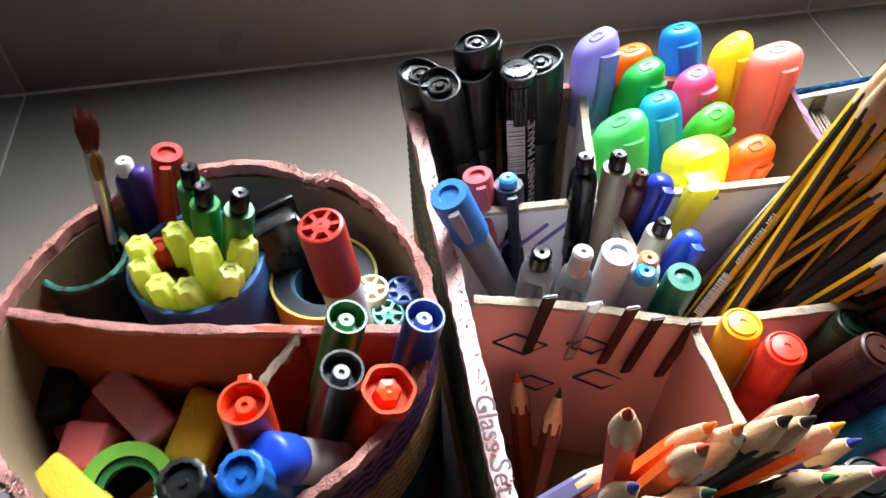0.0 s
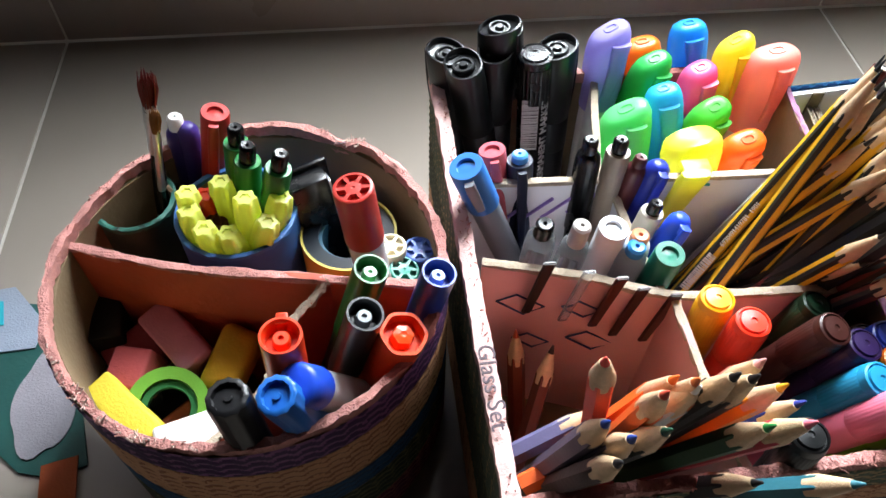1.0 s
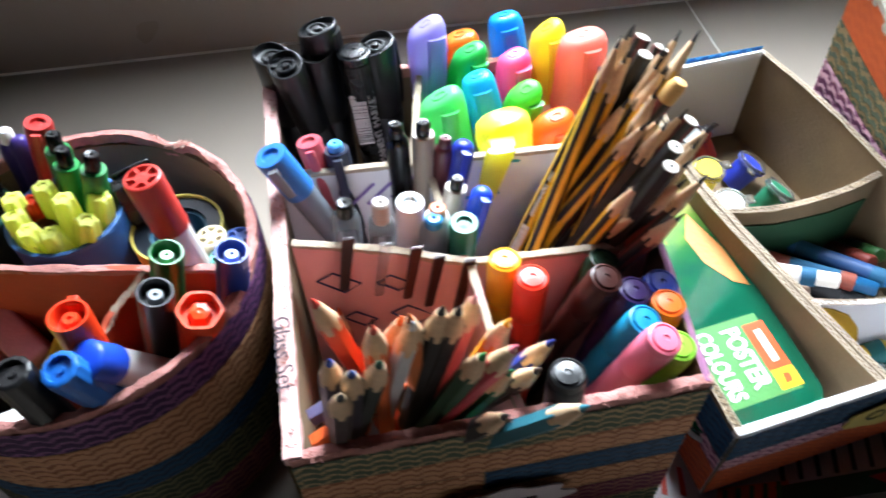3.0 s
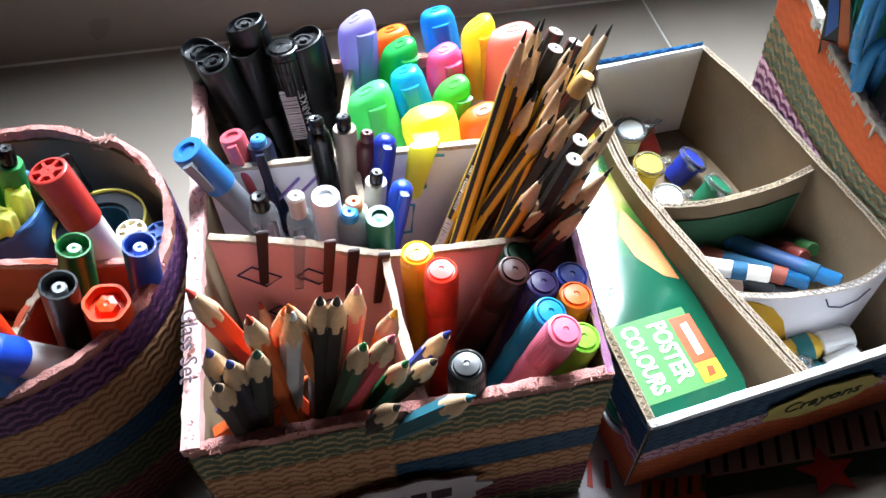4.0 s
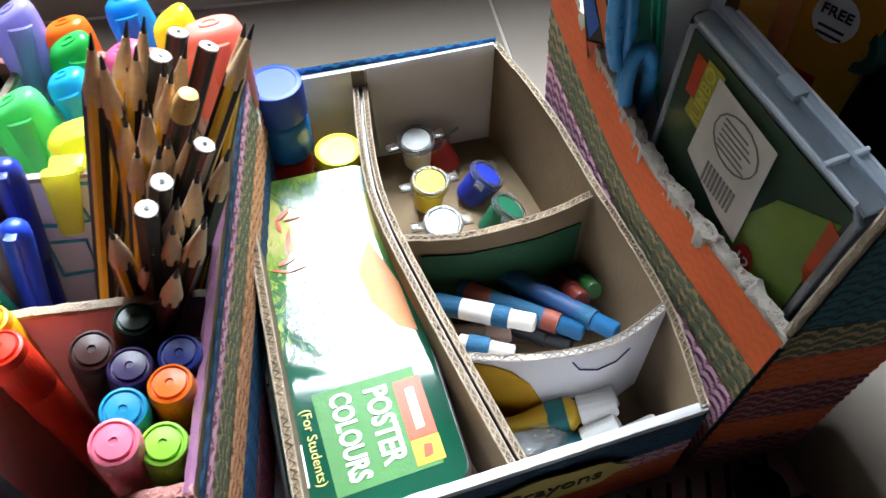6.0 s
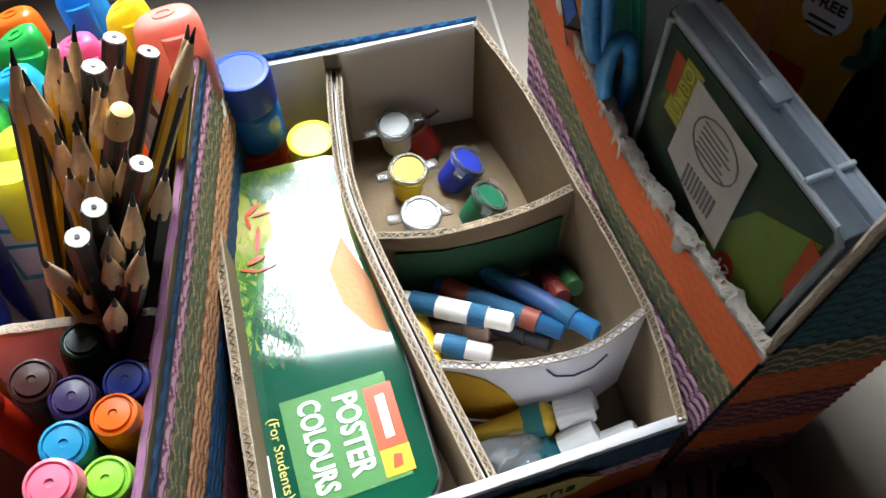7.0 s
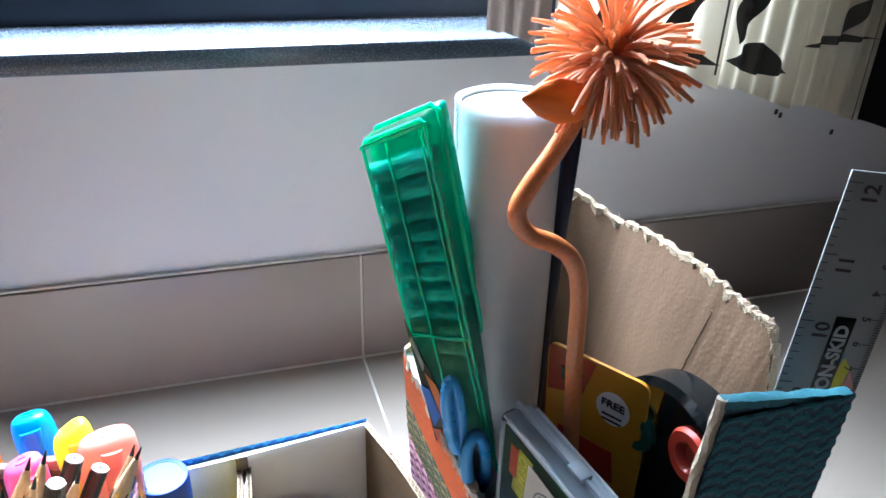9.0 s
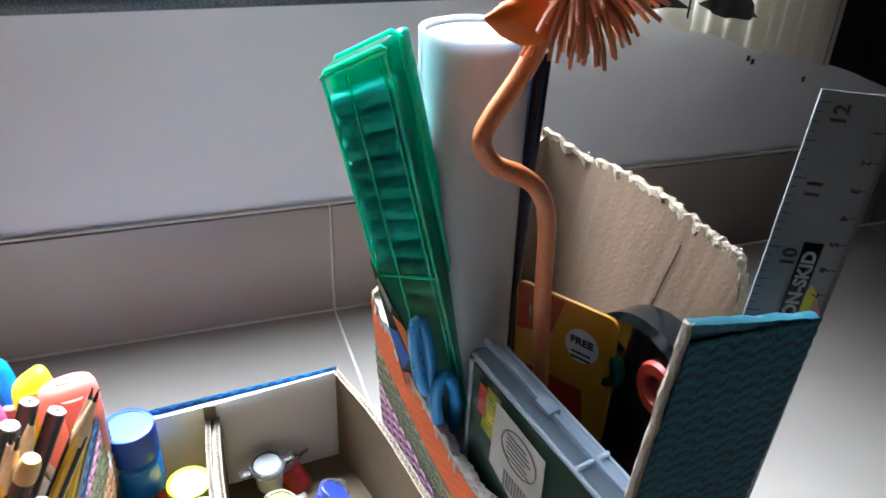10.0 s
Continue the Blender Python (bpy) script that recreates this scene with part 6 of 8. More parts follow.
part("core", ring_wall(0.0120, 0.0135, 0.002, 0.098, 48), painted("#1f4a5e"), roll)
sh = thing("stapler", along((0.018, 0.396, 0.045), (0.010, 0.402, 0.124), 0.4)[0], "small black stapler standing in the tape roll", "stapler")
part("body", block(-0.009, 0.009, -0.005, 0.005, 0, 0.082, 0.002), BLACK, sh)
part("metal_plate", block(0.0085, 0.0100, -0.003, 0.003, 0.03, 0.078, 0.0005), METAL, sh)
part("lever", block(-0.006, 0.012, 0.0045, 0.007, 0.05, 0.084, 0.001), BLACK, sh)


def slab(cx, cy, cz, w, d, h, rx, ry, rz, color, label, name="eraser", bev=0.0018):
    bm = block(-w / 2, w / 2, -d / 2, d / 2, -h / 2, h / 2, bev, seg=3)
    for v in bm.verts:
        v.co += Vector((noise.noise(v.co * 90), noise.noise(v.co * 90 + Vector((5, 0, 0))), 0)) * 0.0004
    return solo(name, bm, mat("rubber " + color, color, 0.7, vary=0.14, scale=140, bump=0.3, bscale=700, stain=0.2), label, name, pose(cx, cy, cz, rx, ry, rz), "erasers in the round container")


slab(-0.0510, 0.3575, 0.077, 0.034, 0.015, 0.014, 14, 8, -50, "#c4788c", "pink worn eraser block on the pile")
slab(-0.0710, 0.3570, 0.066, 0.024, 0.020, 0.014, 10, -15, 30, "#a8424c", "rose red worn eraser on the pile")
slab(-0.0680, 0.3440, 0.074, 0.018, 0.018, 0.016, 12, -8, -18, "#c4585c", "coral red worn eraser on the pile")
slab(-0.0665, 0.3225, 0.079, 0.036, 0.013, 0.014, 8, 6, -45, "#dcc63a", "yellow worn eraser near the rim")
slab(-0.0405, 0.3085, 0.081, 0.024, 0.014, 0.012, 6, 0, 15, "#dcdcda", "white eraser near the rim")
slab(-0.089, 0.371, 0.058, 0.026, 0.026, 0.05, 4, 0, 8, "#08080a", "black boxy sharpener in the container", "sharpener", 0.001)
# two large dark blocks fill the bottom below the erasers
slab(-0.080, 0.347, 0.035, 0.030, 0.026, 0.05, 0, 0, 20, "#191719", "dark block under the eraser pile", "eraser")
slab(-0.050, 0.345, 0.030, 0.050, 0.030, 0.045, 0, 0, -20, "#1c1512", "dark brown block under the eraser pile", "eraser")
slab(-0.048, 0.330, 0.055, 0.022, 0.014, 0.020, 30, 0, 40, "#9a4a2a", "terracotta eraser in the pile")


def arch(cx, cy, cz, R, r, h, a0, a1, color, label, m):
    bm = bmesh.new()
    rows = []
    n = 22
    for i in range(n + 1):
        a = radians(a0 + (a1 - a0) * i / n)
        c, s = math.cos(a), math.sin(a)
        rows.append([bm.verts.new(v) for v in ((r * c, r * s, -h / 2), (R * c, R * s, -h / 2), (R * c, R * s, h / 2), (r * c, r * s, h / 2))])
    for a, b in zip(rows, rows[1:]):
        for k in range(4):
            bm.faces.new((a[k], a[(k + 1) % 4], b[(k + 1) % 4], b[k]))
    bm.faces.new(rows[0][::-1])
    bm.faces.new(rows[-1])
    bmesh.ops.bevel(bm, geom=[e for e in bm.edges if e.calc_face_angle(0) > 0.9], offset=0.0008, segments=2, affect="EDGES")
    return solo("eraser", bm, mat("rubber " + color, color, 0.65, vary=0.12, scale=140, bump=0.25, bscale=700), label, "eraser", Matrix.Translation((cx, cy, cz)) @ m, "erasers in the round container")


arch(-0.052, 0.326, 0.074, 0.0165, 0.0115, 0.012, -30, 195, "#6fae35", "bright green arch-shaped eraser", pose(0, 0, 0, 25, 10, 12))
arch(-0.052, 0.326, 0.073, 0.0112, 0.0085, 0.010, -30, 195, "#1f6a34", "dark green inner arch of an eraser", pose(0, 0, 0, 25, 10, 12))
slab(-0.0280, 0.3480, 0.070, 0.030, 0.017, 0.022, 12, -20, 62, "#c4991c", "mustard yellow worn eraser block on the pile", bev=0.004)

# ---- things in the crayon box ----
def bottle(cx, cy, z0, r, h, body, cap, label, capfrac=0.36):
    ob = thing("paint_bottle", pose(cx, cy, z0), label, "bottle", "poster paint bottles")
    hb = h * (1 - capfrac)
    part("jar", lathe([(0, 0), (r * 0.9, 0), (r, 0.0015), (r, hb * 0.80), (r * 0.93, hb * 0.90), (r * 0.84, hb * 0.94), (r * 0.84, hb), (0, hb)], 32), body, ob)
    n = 64
    part("screw_cap", lathe([(r * 0.95, hb + 0.0003), (r * 1.0, hb + 0.0008), (r * 1.0, h - 0.0012), (r * 0.985, h - 0.0003), (r * 0.95, h), (r * 0.80, h), (r * 0.78, h - 0.0003), (0, h - 0.0003)], n, lobes=32, depth=0.008), cap, ob)
    return ob


bottle(0.2590, 0.4770, 0.0405, 0.0140, 0.046, mat("blue paint in clear jar", "#1f70c0", 0.2, vary=0.1, coat=0.25, scale=40), plastic("#123c9c", 0.4), "blue poster paint bottle with a blue cap, on another bottle", 0.43)
bottle(0.2570, 0.4740, 0.006, 0.0135, 0.0345, plastic("#a8241c"), plastic("#b82a20"), "red poster paint bottle under the blue one")
bottle(0.2855, 0.4640, 0.006, 0.0124, 0.043, plastic("#c9a81c"), plastic("#dcc030"), "yellow capped poster paint bottle behind the tin")
bottle(0.284, 0.438, 0.006, 0.0115, 0.040, plastic("#d0d0ce"), plastic("#d8d8d6"), "white poster paint bottle under the tin")
bottle(0.262, 0.300, 0.006, 0.0115, 0.018, plastic("#c06a1c"), plastic("#c06a1c"), "orange paint bottle under the tin")

# tin lid, resting slantwise on bottles
TW, TL = 0.0625, 0.158
tin_c = Vector((0.2768, 0.3620, 0.0445))
yv = Vector((-0.0195, 0.160, 0.0065))
yv.normalize()
xv = Vector((1, 0.0, 0))
xv = (xv - yv * xv.dot(yv)).normalized()
xv = (xv + Vector((0, 0, -0.01))).normalized()
zv = xv.cross(yv).normalized()
xv = yv.cross(zv)
tin_m = Matrix((xv, yv, zv)).transposed().to_4x4() @ Matrix.Diagonal((1.125, 1.11, 1, 1))
tin_m.translation = tin_c
tin = thing("paint_tin", tin_m, "flat dark green poster colour tin with printed lid, lying slantwise", "tin")
PRINT = bpy.data.materials.new("printed tin")
PRINT.use_nodes = True
pt = PRINT.node_tree
pb = pt.nodes["Principled BSDF"]
pco = pt.nodes.new("ShaderNodeTexCoord")
sep = pt.nodes.new("ShaderNodeSeparateXYZ")
pt.links.new(pco.outputs["Object"], sep.inputs[0])
pn = pt.nodes.new("ShaderNodeTexNoise")
pn.inputs["Scale"].default_value, pn.inputs["Detail"].default_value = 55, 5
pt.links.new(pco.outputs["Object"], pn.inputs["Vector"])
ma = pt.nodes.new("ShaderNodeMath")
ma.operation = "MULTIPLY_ADD"
ma.inputs[1].default_value = 0.05
pt.links.new(pn.outputs["Fac"], ma.inputs[0])
pt.links.new(sep.outputs["Y"], ma.inputs[2])
mr = pt.nodes.new("ShaderNodeMapRange")
mr.inputs["From Min"].default_value, mr.inputs["From Max"].default_value = -0.02, 0.105
pt.links.new(ma.outputs[0], mr.inputs["Value"])
cr = pt.nodes.new("ShaderNodeValToRGB")
el = cr.color_ramp.elements
el[0].position, el[0].color = 0.0, lin("#0c4430")
el[1].position, el[1].color = 1.0, lin("#2a5a24")
for p_, c_ in ((0.34, "#0d4a34"), (0.48, "#1f5a2e"), (0.60, "#5f8030"), (0.74, "#b0a86a"), (0.88, "#8a923c")):
    e = el.new(p_)
    e.color = lin(c_)
pt.links.new(mr.outputs[0], cr.inputs[0])
pt.links.new(cr.outputs[0], pb.inputs["Base Color"])
pb.inputs["Roughness"].default_value = 0.08
pb.inputs["Metallic"].default_value = 0.0
pb.inputs["Coat Weight"].default_value = 0.8
pb.inputs["Coat IOR"].default_value = 1.5
pb.inputs["Coat Roughness"].default_value = 0.06
lid = part("tin_lid", prism(rounded(TW, TL, 0.011, 8), -0.0055, 0, None), PRINT, tin, "glossy printed lid", 30)
part("rolled_edge", tube_along([(x, y, -0.0052) for x, y in rounded(TW + 0.0012, TL + 0.0012, 0.0115, 8)], 0.0012, 8, None, True), METAL, tin)
part("tin_base", prism(rounded(TW - 0.002, TL - 0.002, 0.010, 8), -0.012, -0.0056), plastic("#0f4a34"), tin)
LG, ORG, YEL = painted("#336e2a"), plastic("#d8431c"), plastic("#e0a81c")
wt = mat("white print on tin", "#e6e6e0", 0.3)
yt = mat("yellow print on tin", "#c9c06a", 0.3)


def tin_patch(name, pts, z, material, label=""):
    return part(name, prism(pts, z, z + 0.0002), material, lid, label)


# label at the near end: x across, y along
tin_patch("green_panel", [(0.0220, -0.0285), (0.0230, -0.0685), (-0.0155, -0.0705), (-0.0170, -0.0300)], 0.0000, LG, "light green name panel")
tin_patch("orange_panel", [(0.0235, -0.0330), (0.0240, -0.0570), (0.0135, -0.0575), (0.0130, -0.0335)], 0.0002, ORG, "orange patch")
tin_patch("yellow_panel", [(0.0242, -0.0572), (0.0244, -0.0670), (0.0139, -0.0675), (0.0137, -0.0577)], 0.0002, YEL, "yellow patch")
tin_patch("logo_shape", [(0.0200, -0.0370), (0.0203, -0.0535), (0.0170, -0.0540), (0.0167, -0.0375)], 0.0005, wt, "white logo shape")
tin_patch("logo_shape", [(0.0210, -0.0605), (0.0205, -0.0645), (0.0170, -0.0650), (0.0180, -0.0600)], 0.0005, ORG, "orange logo shape")
text("lettering", "POSTER", 0.0110, pose(0.0062, -0.0485, 0.0004, 0, 0, -88) @ Matrix.Diagonal((0.80, 1.1, 1, 1)), wt, lid, 0.0003)
text("lettering", "COLOURS", 0.0105, pose(-0.0070, -0.0495, 0.0004, 0, 0, -88) @ Matrix.Diagonal((0.72, 1.05, 1, 1)), wt, lid, 0.0003)
text("lettering", "(For Students)", 0.0052, pose(-0.0198, -0.0500, 0.0003, 0, 0, -88), yt, lid)
for k, (x, w) in enumerate(((-0.0248, 0.016), (-0.0278, 0.013))):
    tin_patch("logo_shape", [(x + 0.001, -0.056 + w / 2), (x + 0.001, -0.056 - w / 2), (x - 0.001, -0.056 - w / 2), (x - 0.001, -0.056 + w / 2)], 0.0001, wt, "white logo shape")
# picture at the far end
rnd = random.Random(8)
for count, x0, x1, y0, y1, w, colour, lab in ((150, -0.029, -0.004, -0.018, 0.018, 0.0005, "#15401f", "dark green painted grass strokes"), (120, -0.030, -0.020, -0.010, 0.062, 0.0006, "#6f8f2a", "yellow-green painted grass strokes"), (70, -0.028, -0.006, -0.016, 0.022, 0.0005, "#2f6a2c", "mid green painted grass strokes"), (190, -0.014, 0.026, 0.060, 0.072, 0.0007, "#1f4a24", "dark painted leaves"), (90, -0.026, 0.004, 0.018, 0.060, 0.0004, "#8a9a3a", "olive painted reeds")):
    bmg = bmesh.new()
    for k in range(count):
        a = rnd.uniform(-0.9, 0.9)
        cx_, cy_ = rnd.uniform(x0, x1), rnd.uniform(y0, y1)
        ln = rnd.uniform(0.003, 0.008)
        ex, ey = cx_ + ln * math.sin(a), cy_ + ln * math.cos(a)
        zz = 0.0002 + 0.0002 * rnd.random()
        vs = [bmg.verts.new(v) for v in ((cx_ - w, cy_, zz), (cx_ + w, cy_, zz), (ex, ey, zz))]
        bmg.faces.new(vs)
    tagged(part("painted_grass", bmg, plastic(colour, 0.2), lid, lab), kind="stuff")
tin_patch("round_badge", [(-0.0215 + 0.0042 * math.cos(a * 0.35), 0.0640 + 0.0042 * math.sin(a * 0.35)) for a in range(18)], 0.0001, plastic("#b83020"), "red round badge")
text("lettering", "12", 0.0052, pose(-0.0215, 0.0640, 0.0006, 0, 0, -88), mat("yellow print", "#e0cf4a", 0.4), lid)
RB = plastic("#b8442c", 0.2)


def leaf_shape(cx, cy, l, w, turn):
    t = radians(turn)
    pts = [(l * math.cos(q * 0.4488), w * math.sin(q * 0.4488)) for q in range(14)]
    return [(cx + x * math.cos(t) - y * math.sin(t), cy + x * math.sin(t) + y * math.cos(t)) for x, y in pts]


for cx_, cy_, l, w, turn in ((-0.0105, 0.056, 0.0055, 0.0022, 40), (-0.0130, 0.050, 0.0042, 0.0016, 100), (-0.0105, 0.0405, 0.0085, 0.0021, 78), (-0.0125, 0.0310, 0.0052, 0.0022, 20), (-0.0155, 0.0265, 0.0052, 0.0014, -20), (-0.0085, 0.0262, 0.0048, 0.0012, 12), (-0.0070, 0.0530, 0.0050, 0.0010, 5)):
    tin_patch("painted_picture", leaf_shape(cx_ - 0.0025, cy_ + 0.002, l * 0.8, w * 0.5, turn), 0.0005, RB, "red-brown painted insect shape")
tin_patch("painted_picture", [(0.020, 0.035), (0.027, 0.010), (0.0285, -0.014), (0.022, -0.010), (0.014, 0.004), (0.012, 0.02)], 0.0001, painted("#b06c28"), "orange painted sunset shape")


def pot(cx, cy, z0, color, label, rx=0, ry=0, rz=0):
    ob = thing("paint_pot", pose(cx, cy, z0, rx, ry, rz), label, "paint pot", "small paint pots in the crayon box")
    r = 0.0098
    cl_ = clear("#eef2f2", 0.06, 0.96)
    part("cup", lathe([(0, 0), (r * 0.78, 0), (r * 0.82, 0.001), (r * 0.9, 0.018), (0, 0.018)], 24), color, ob)
    lid_ = part("lid", lathe([(r * 0.95, 0.0165), (r * 1.08, 0.017), (r * 1.08, 0.0195), (r * 1.0, 0.0205), (r * 0.86, 0.0205), (r * 0.82, 0.0192), (r * 0.84, 0.0170), (r * 0.95, 0.0165)], 28), cl_, ob, "clear snap lid")
    part("paint_face", lathe([(0, 0.0193), (r * 0.80, 0.0193), (r * 0.80, 0.0197), (0, 0.0199)], 24), color, ob)
    part("tab", block(r * 1.0, r * 1.65, -0.0032, 0.0032, 0.0175, 0.0192, 0.0007), cl_, lid_)
    part("hinge", block(-r * 1.75, -r * 1.0, -0.0028, 0.0028, 0.0172, 0.0188, 0.0006), cl_, lid_)
    return ob


pot(0.3300, 0.4830, 0.0135, painted("#c9cccc"), "white paint pot with clear lid", 6, -4, 10)
pot(0.3480, 0.4810, 0.0062, painted("#9a2418"), "red paint pot with clear lid", 30, 20, 200)
pot(0.3310, 0.4525, 0.0100, painted("#d8b818"), "yellow paint pot with clear lid", 5, 3, 10)
pot(0.3545, 0.4555, 0.0075, painted("#1f2f9a"), "blue paint pot with clear lid", 28, 20, 60)
pot(0.3330, 0.4235, 0.0100, painted("#d4d6d4"), "milky white paint pot with clear lid", 6, 4, 5)
pot(0.3615, 0.4275, 0.0085, painted("#0f5a3c"), "dark green paint pot with clear lid", 28, 18, 70)


def crayon(a, b, color, sleeve, label, r=0.0052, tip=0.012, band=None):
    m, L = along(a, b)
    ob = thing("crayon", m, label, "crayon", "oil pastels in the crayon box")
    part("stick", lathe([(0, 0), (r * 0.84, 0), (r * 0.86, L - 0.001), (r * 0.7, L), (0, L)], 16), color, ob)
    part("paper_sleeve", lathe([(r * 0.87, 0.004), (r, 0.0042), (r, L - tip), (r * 0.87, L - tip + 0.0003)], 18), sleeve, ob)
    if band:
        part("sleeve_band", lathe([(r * 1.0, L - tip - 0.008), (r * 1.015, L - tip - 0.008), (r * 1.015, L - tip), (r * 1.0, L - tip)], 18), band, ob)
        part("sleeve_band", lathe([(r * 1.0, 0.004), (r * 1.015, 0.004), (r * 1.015, 0.017), (r * 1.0, 0.017)], 18), band, ob)
    return ob


TEALP = paper("#0c4a6a")
crayon((0.3190, 0.3755, 0.0270), (0.3650, 0.3505, 0.0345), mat("wax white", "#d8d2c6", 0.5), mat("white sleeve", "#cfcbc6", 0.5), "white oil pastel in a white and teal sleeve", band=TEALP)
crayon((0.3360, 0.3830, 0.0230), (0.3875, 0.3455, 0.0280), plastic("#104c74", 0.5), TEALP, "teal sleeved oil pastel", band=mat("brown sleeve", "#7a3524", 0.6))
crayon((0.3600, 0.3885, 0.0210), (0.4005, 0.3395, 0.0345), plastic("#1a5f90", 0.5), mat("blue sleeve", "#153c6a", 0.6), "blue oil pastel in a blue sleeve", band=TEALP)
crayon((0.3300, 0.3530, 0.0230), (0.3540, 0.3420, 0.0240), plastic("#b9b2ac", 0.5), TEALP, "short oil pastel in a teal sleeve")
crayon((0.3230, 0.3720, 0.0190), (0.3290, 0.3350, 0.0200), plastic("#c9a01c", 0.5), plastic("#c9a01c", 0.5), "yellow oil pastel stick, unwrapped")
crayon((0.3500, 0.3680, 0.0150), (0.3820, 0.3435, 0.0215), plastic("#17181a", 0.5), plastic("#1c1d20", 0.45), "black oil pastel in a dark sleeve")
crayon((0.3885, 0.3900, 0.0110), (0.3905, 0.3600, 0.0330), plastic("#6a2218", 0.5), plastic("#5a1c16", 0.5), "dark red oil pastel standing on end")
crayon((0.3985, 0.3900, 0.0110), (0.3975, 0.3640, 0.0330), plastic("#1f4a1c", 0.5), plastic("#1c3f1a", 0.5), "dark green oil pastel standing on end")
crayon((0.3240, 0.3650, 0.0120), (0.3560, 0.3560, 0.0190), mat("wax skin", "#b89a86", 0.5), mat("beige sleeve", "#9a8a7c", 0.6), "beige broken oil pastel stick")
crayon((0.3400, 0.3400, 0.0120), (0.3750, 0.3360, 0.0130), plastic("#a8301c", 0.5), TEALP, "red oil pastel in a teal sleeve")
crayon((0.3340, 0.3800, 0.0120), (0.3780, 0.3780, 0.0130), plastic("#1f2f5a", 0.5), mat("navy sleeve", "#16203f", 0.6), "navy oil pastel lying at the bottom")
crayon((0.3450, 0.3620, 0.0115), (0.3900, 0.3560, 0.0115), plastic("#4a2a1c", 0.5), mat("brown sleeve dark", "#3a2018", 0.6), "brown oil pastel lying at the bottom")


def tube(a, b, body, band, label, r=0.0072):
    m, L = along(a, b)
    ob = thing("paint_tube", m, label, "paint tube", "paint tubes in the crayon box")
    flat = [oval(r * 1.25, 0.0012, 0), oval(r * 1.2, r * 0.5, L * 0.25), oval(r, r * 0.95, L * 0.55), oval(r, r, L - 0.02), oval(r * 0.6, r * 0.6, L - 0.0165)]
    part("tube_body", loft(flat), body, ob, angle=50)
    part("colour_band", loft([oval(r * 1.03, r * 1.0, L - 0.030), oval(r * 1.03, r * 1.03, L - 0.0215)]), band, ob)
    part("screw_cap", lathe([(r * 0.62, L - 0.0165), (r * 0.92, L - 0.016), (r * 0.80, L - 0.001), (r * 0.7, L), (0, L)], 40, lobes=16, depth=0.03), WHITE, ob, "white ribbed cap")
    return ob


tube((0.3320, 0.3080, 0.0180), (0.3895, 0.3065, 0.0340), mat("yellow tube", "#c9a42a", 0.4, scale=40), painted("#1f6a6a"), "yellow paint tube with a white cap")
tube((0.3520, 0.2905, 0.0130), (0.3880, 0.2960, 0.0340), mat("teal tube", "#1f6a72", 0.4, scale=40), painted("#14505c"), "teal paint tube with a white cap")
tube((0.3640, 0.2870, 0.0130), (0.4040, 0.2925, 0.0350), mat("grey tube", "#b9bcc0", 0.4, scale=40), painted("#1f5a66"), "white and teal paint tube with a white cap")
tube((0.3580, 0.3120, 0.0125), (0.3930, 0.3130, 0.0270), mat("green tube", "#1f5a34", 0.4, scale=40), painted("#1f5a34"), "green paint tube with a white cap", 0.0065)

# crumpled clear wrapping
bm = bmesh.new()
bmesh.ops.create_icosphere(bm, subdivisions=4, radius=0.016)
for v in bm.verts:
    n = v.co.normalized()
    k = 1 + 0.35 * noise.noise(n * 2.2) + 0.22 * abs(noise.noise(n * 5.0)) - 0.18 * abs(noise.noise(n * 9.0))
    v.co = Vector((v.co.x * 1.15, v.co.y * 0.75, v.co.z * 0.8)) * k
solo("plastic_wrapper", bm, mat("clear wrapper", "#dfe3e6", 0.08, vary=0.02, trans=0.8, ior=1.25, bump=0.3, bscale=200), "crumpled clear plastic wrapper beside paint tubes", "wrapper", pose(0.3500, 0.2930, 0.0230, 0, 0, 10))

# ---- things in the file box ----
u = Vector((0.0180, -0.0865, -0.0070)).normalized()
dn = Vector((0.06, 0, -1)).normalized()
nn = u.cross(dn).normalized()
if nn.x < 0:
    nn = -nn
dn = (dn - u * dn.dot(u)).normalized()
cm = Matrix((u, nn, -dn)).transposed().to_4x4()
cm.translation = Vector((0.4140, 0.3835, 0.1735))
cm = cm @ Matrix.Diagonal((0.95, 0.76, 1, 1))
GREYINK = mat("faded ink", "#6f6a66", 0.7)
case = thing("pencil_case", cm, "clear plastic crayon case with printed card insert, standing on edge", "plastic case")
CW, CHT = 0.100, 0.135
FROST = backlit(mat("frosted clear plastic", "#a8b2be", 0.18, vary=0.1, scale=30, bump=0.05, trans=0.25, ior=1.3, coat=0.3), "#d8e0e8", 0.3)


def shell(x0, x1, y0, y1, z0, z1, bev=0.004):
    return block(x0, x1, y0, y1, z0, z1, bev, seg=4)


part("lid", shell(0, CW, 0, 0.0125, -CHT, 0), mat("clear case front", "#f4f6f6", 0.05, vary=0.0, bump=0.0, trans=1.0, ior=1.12), case, "clear front half")
part("base", shell(0, CW, 0.0132, 0.0225, -CHT, -0.001), FROST, case, "frosted back half")
part("top_film", block(0.002, CW - 0.002, 0.0015, 0.0120, -0.0030, -0.0012, 0.0005), FROST, case, "frosted top edge")
part("seam", block(-0.0008, CW + 0.0008, 0.0118, 0.0142, -CHT, 0.0012, 0.0006), FROST, case)
part("latch", block(CW * 0.42, CW * 0.52, 0.009, 0.017, -0.001, 0.0022, 0.0007), FROST, case, "raised clip latch")
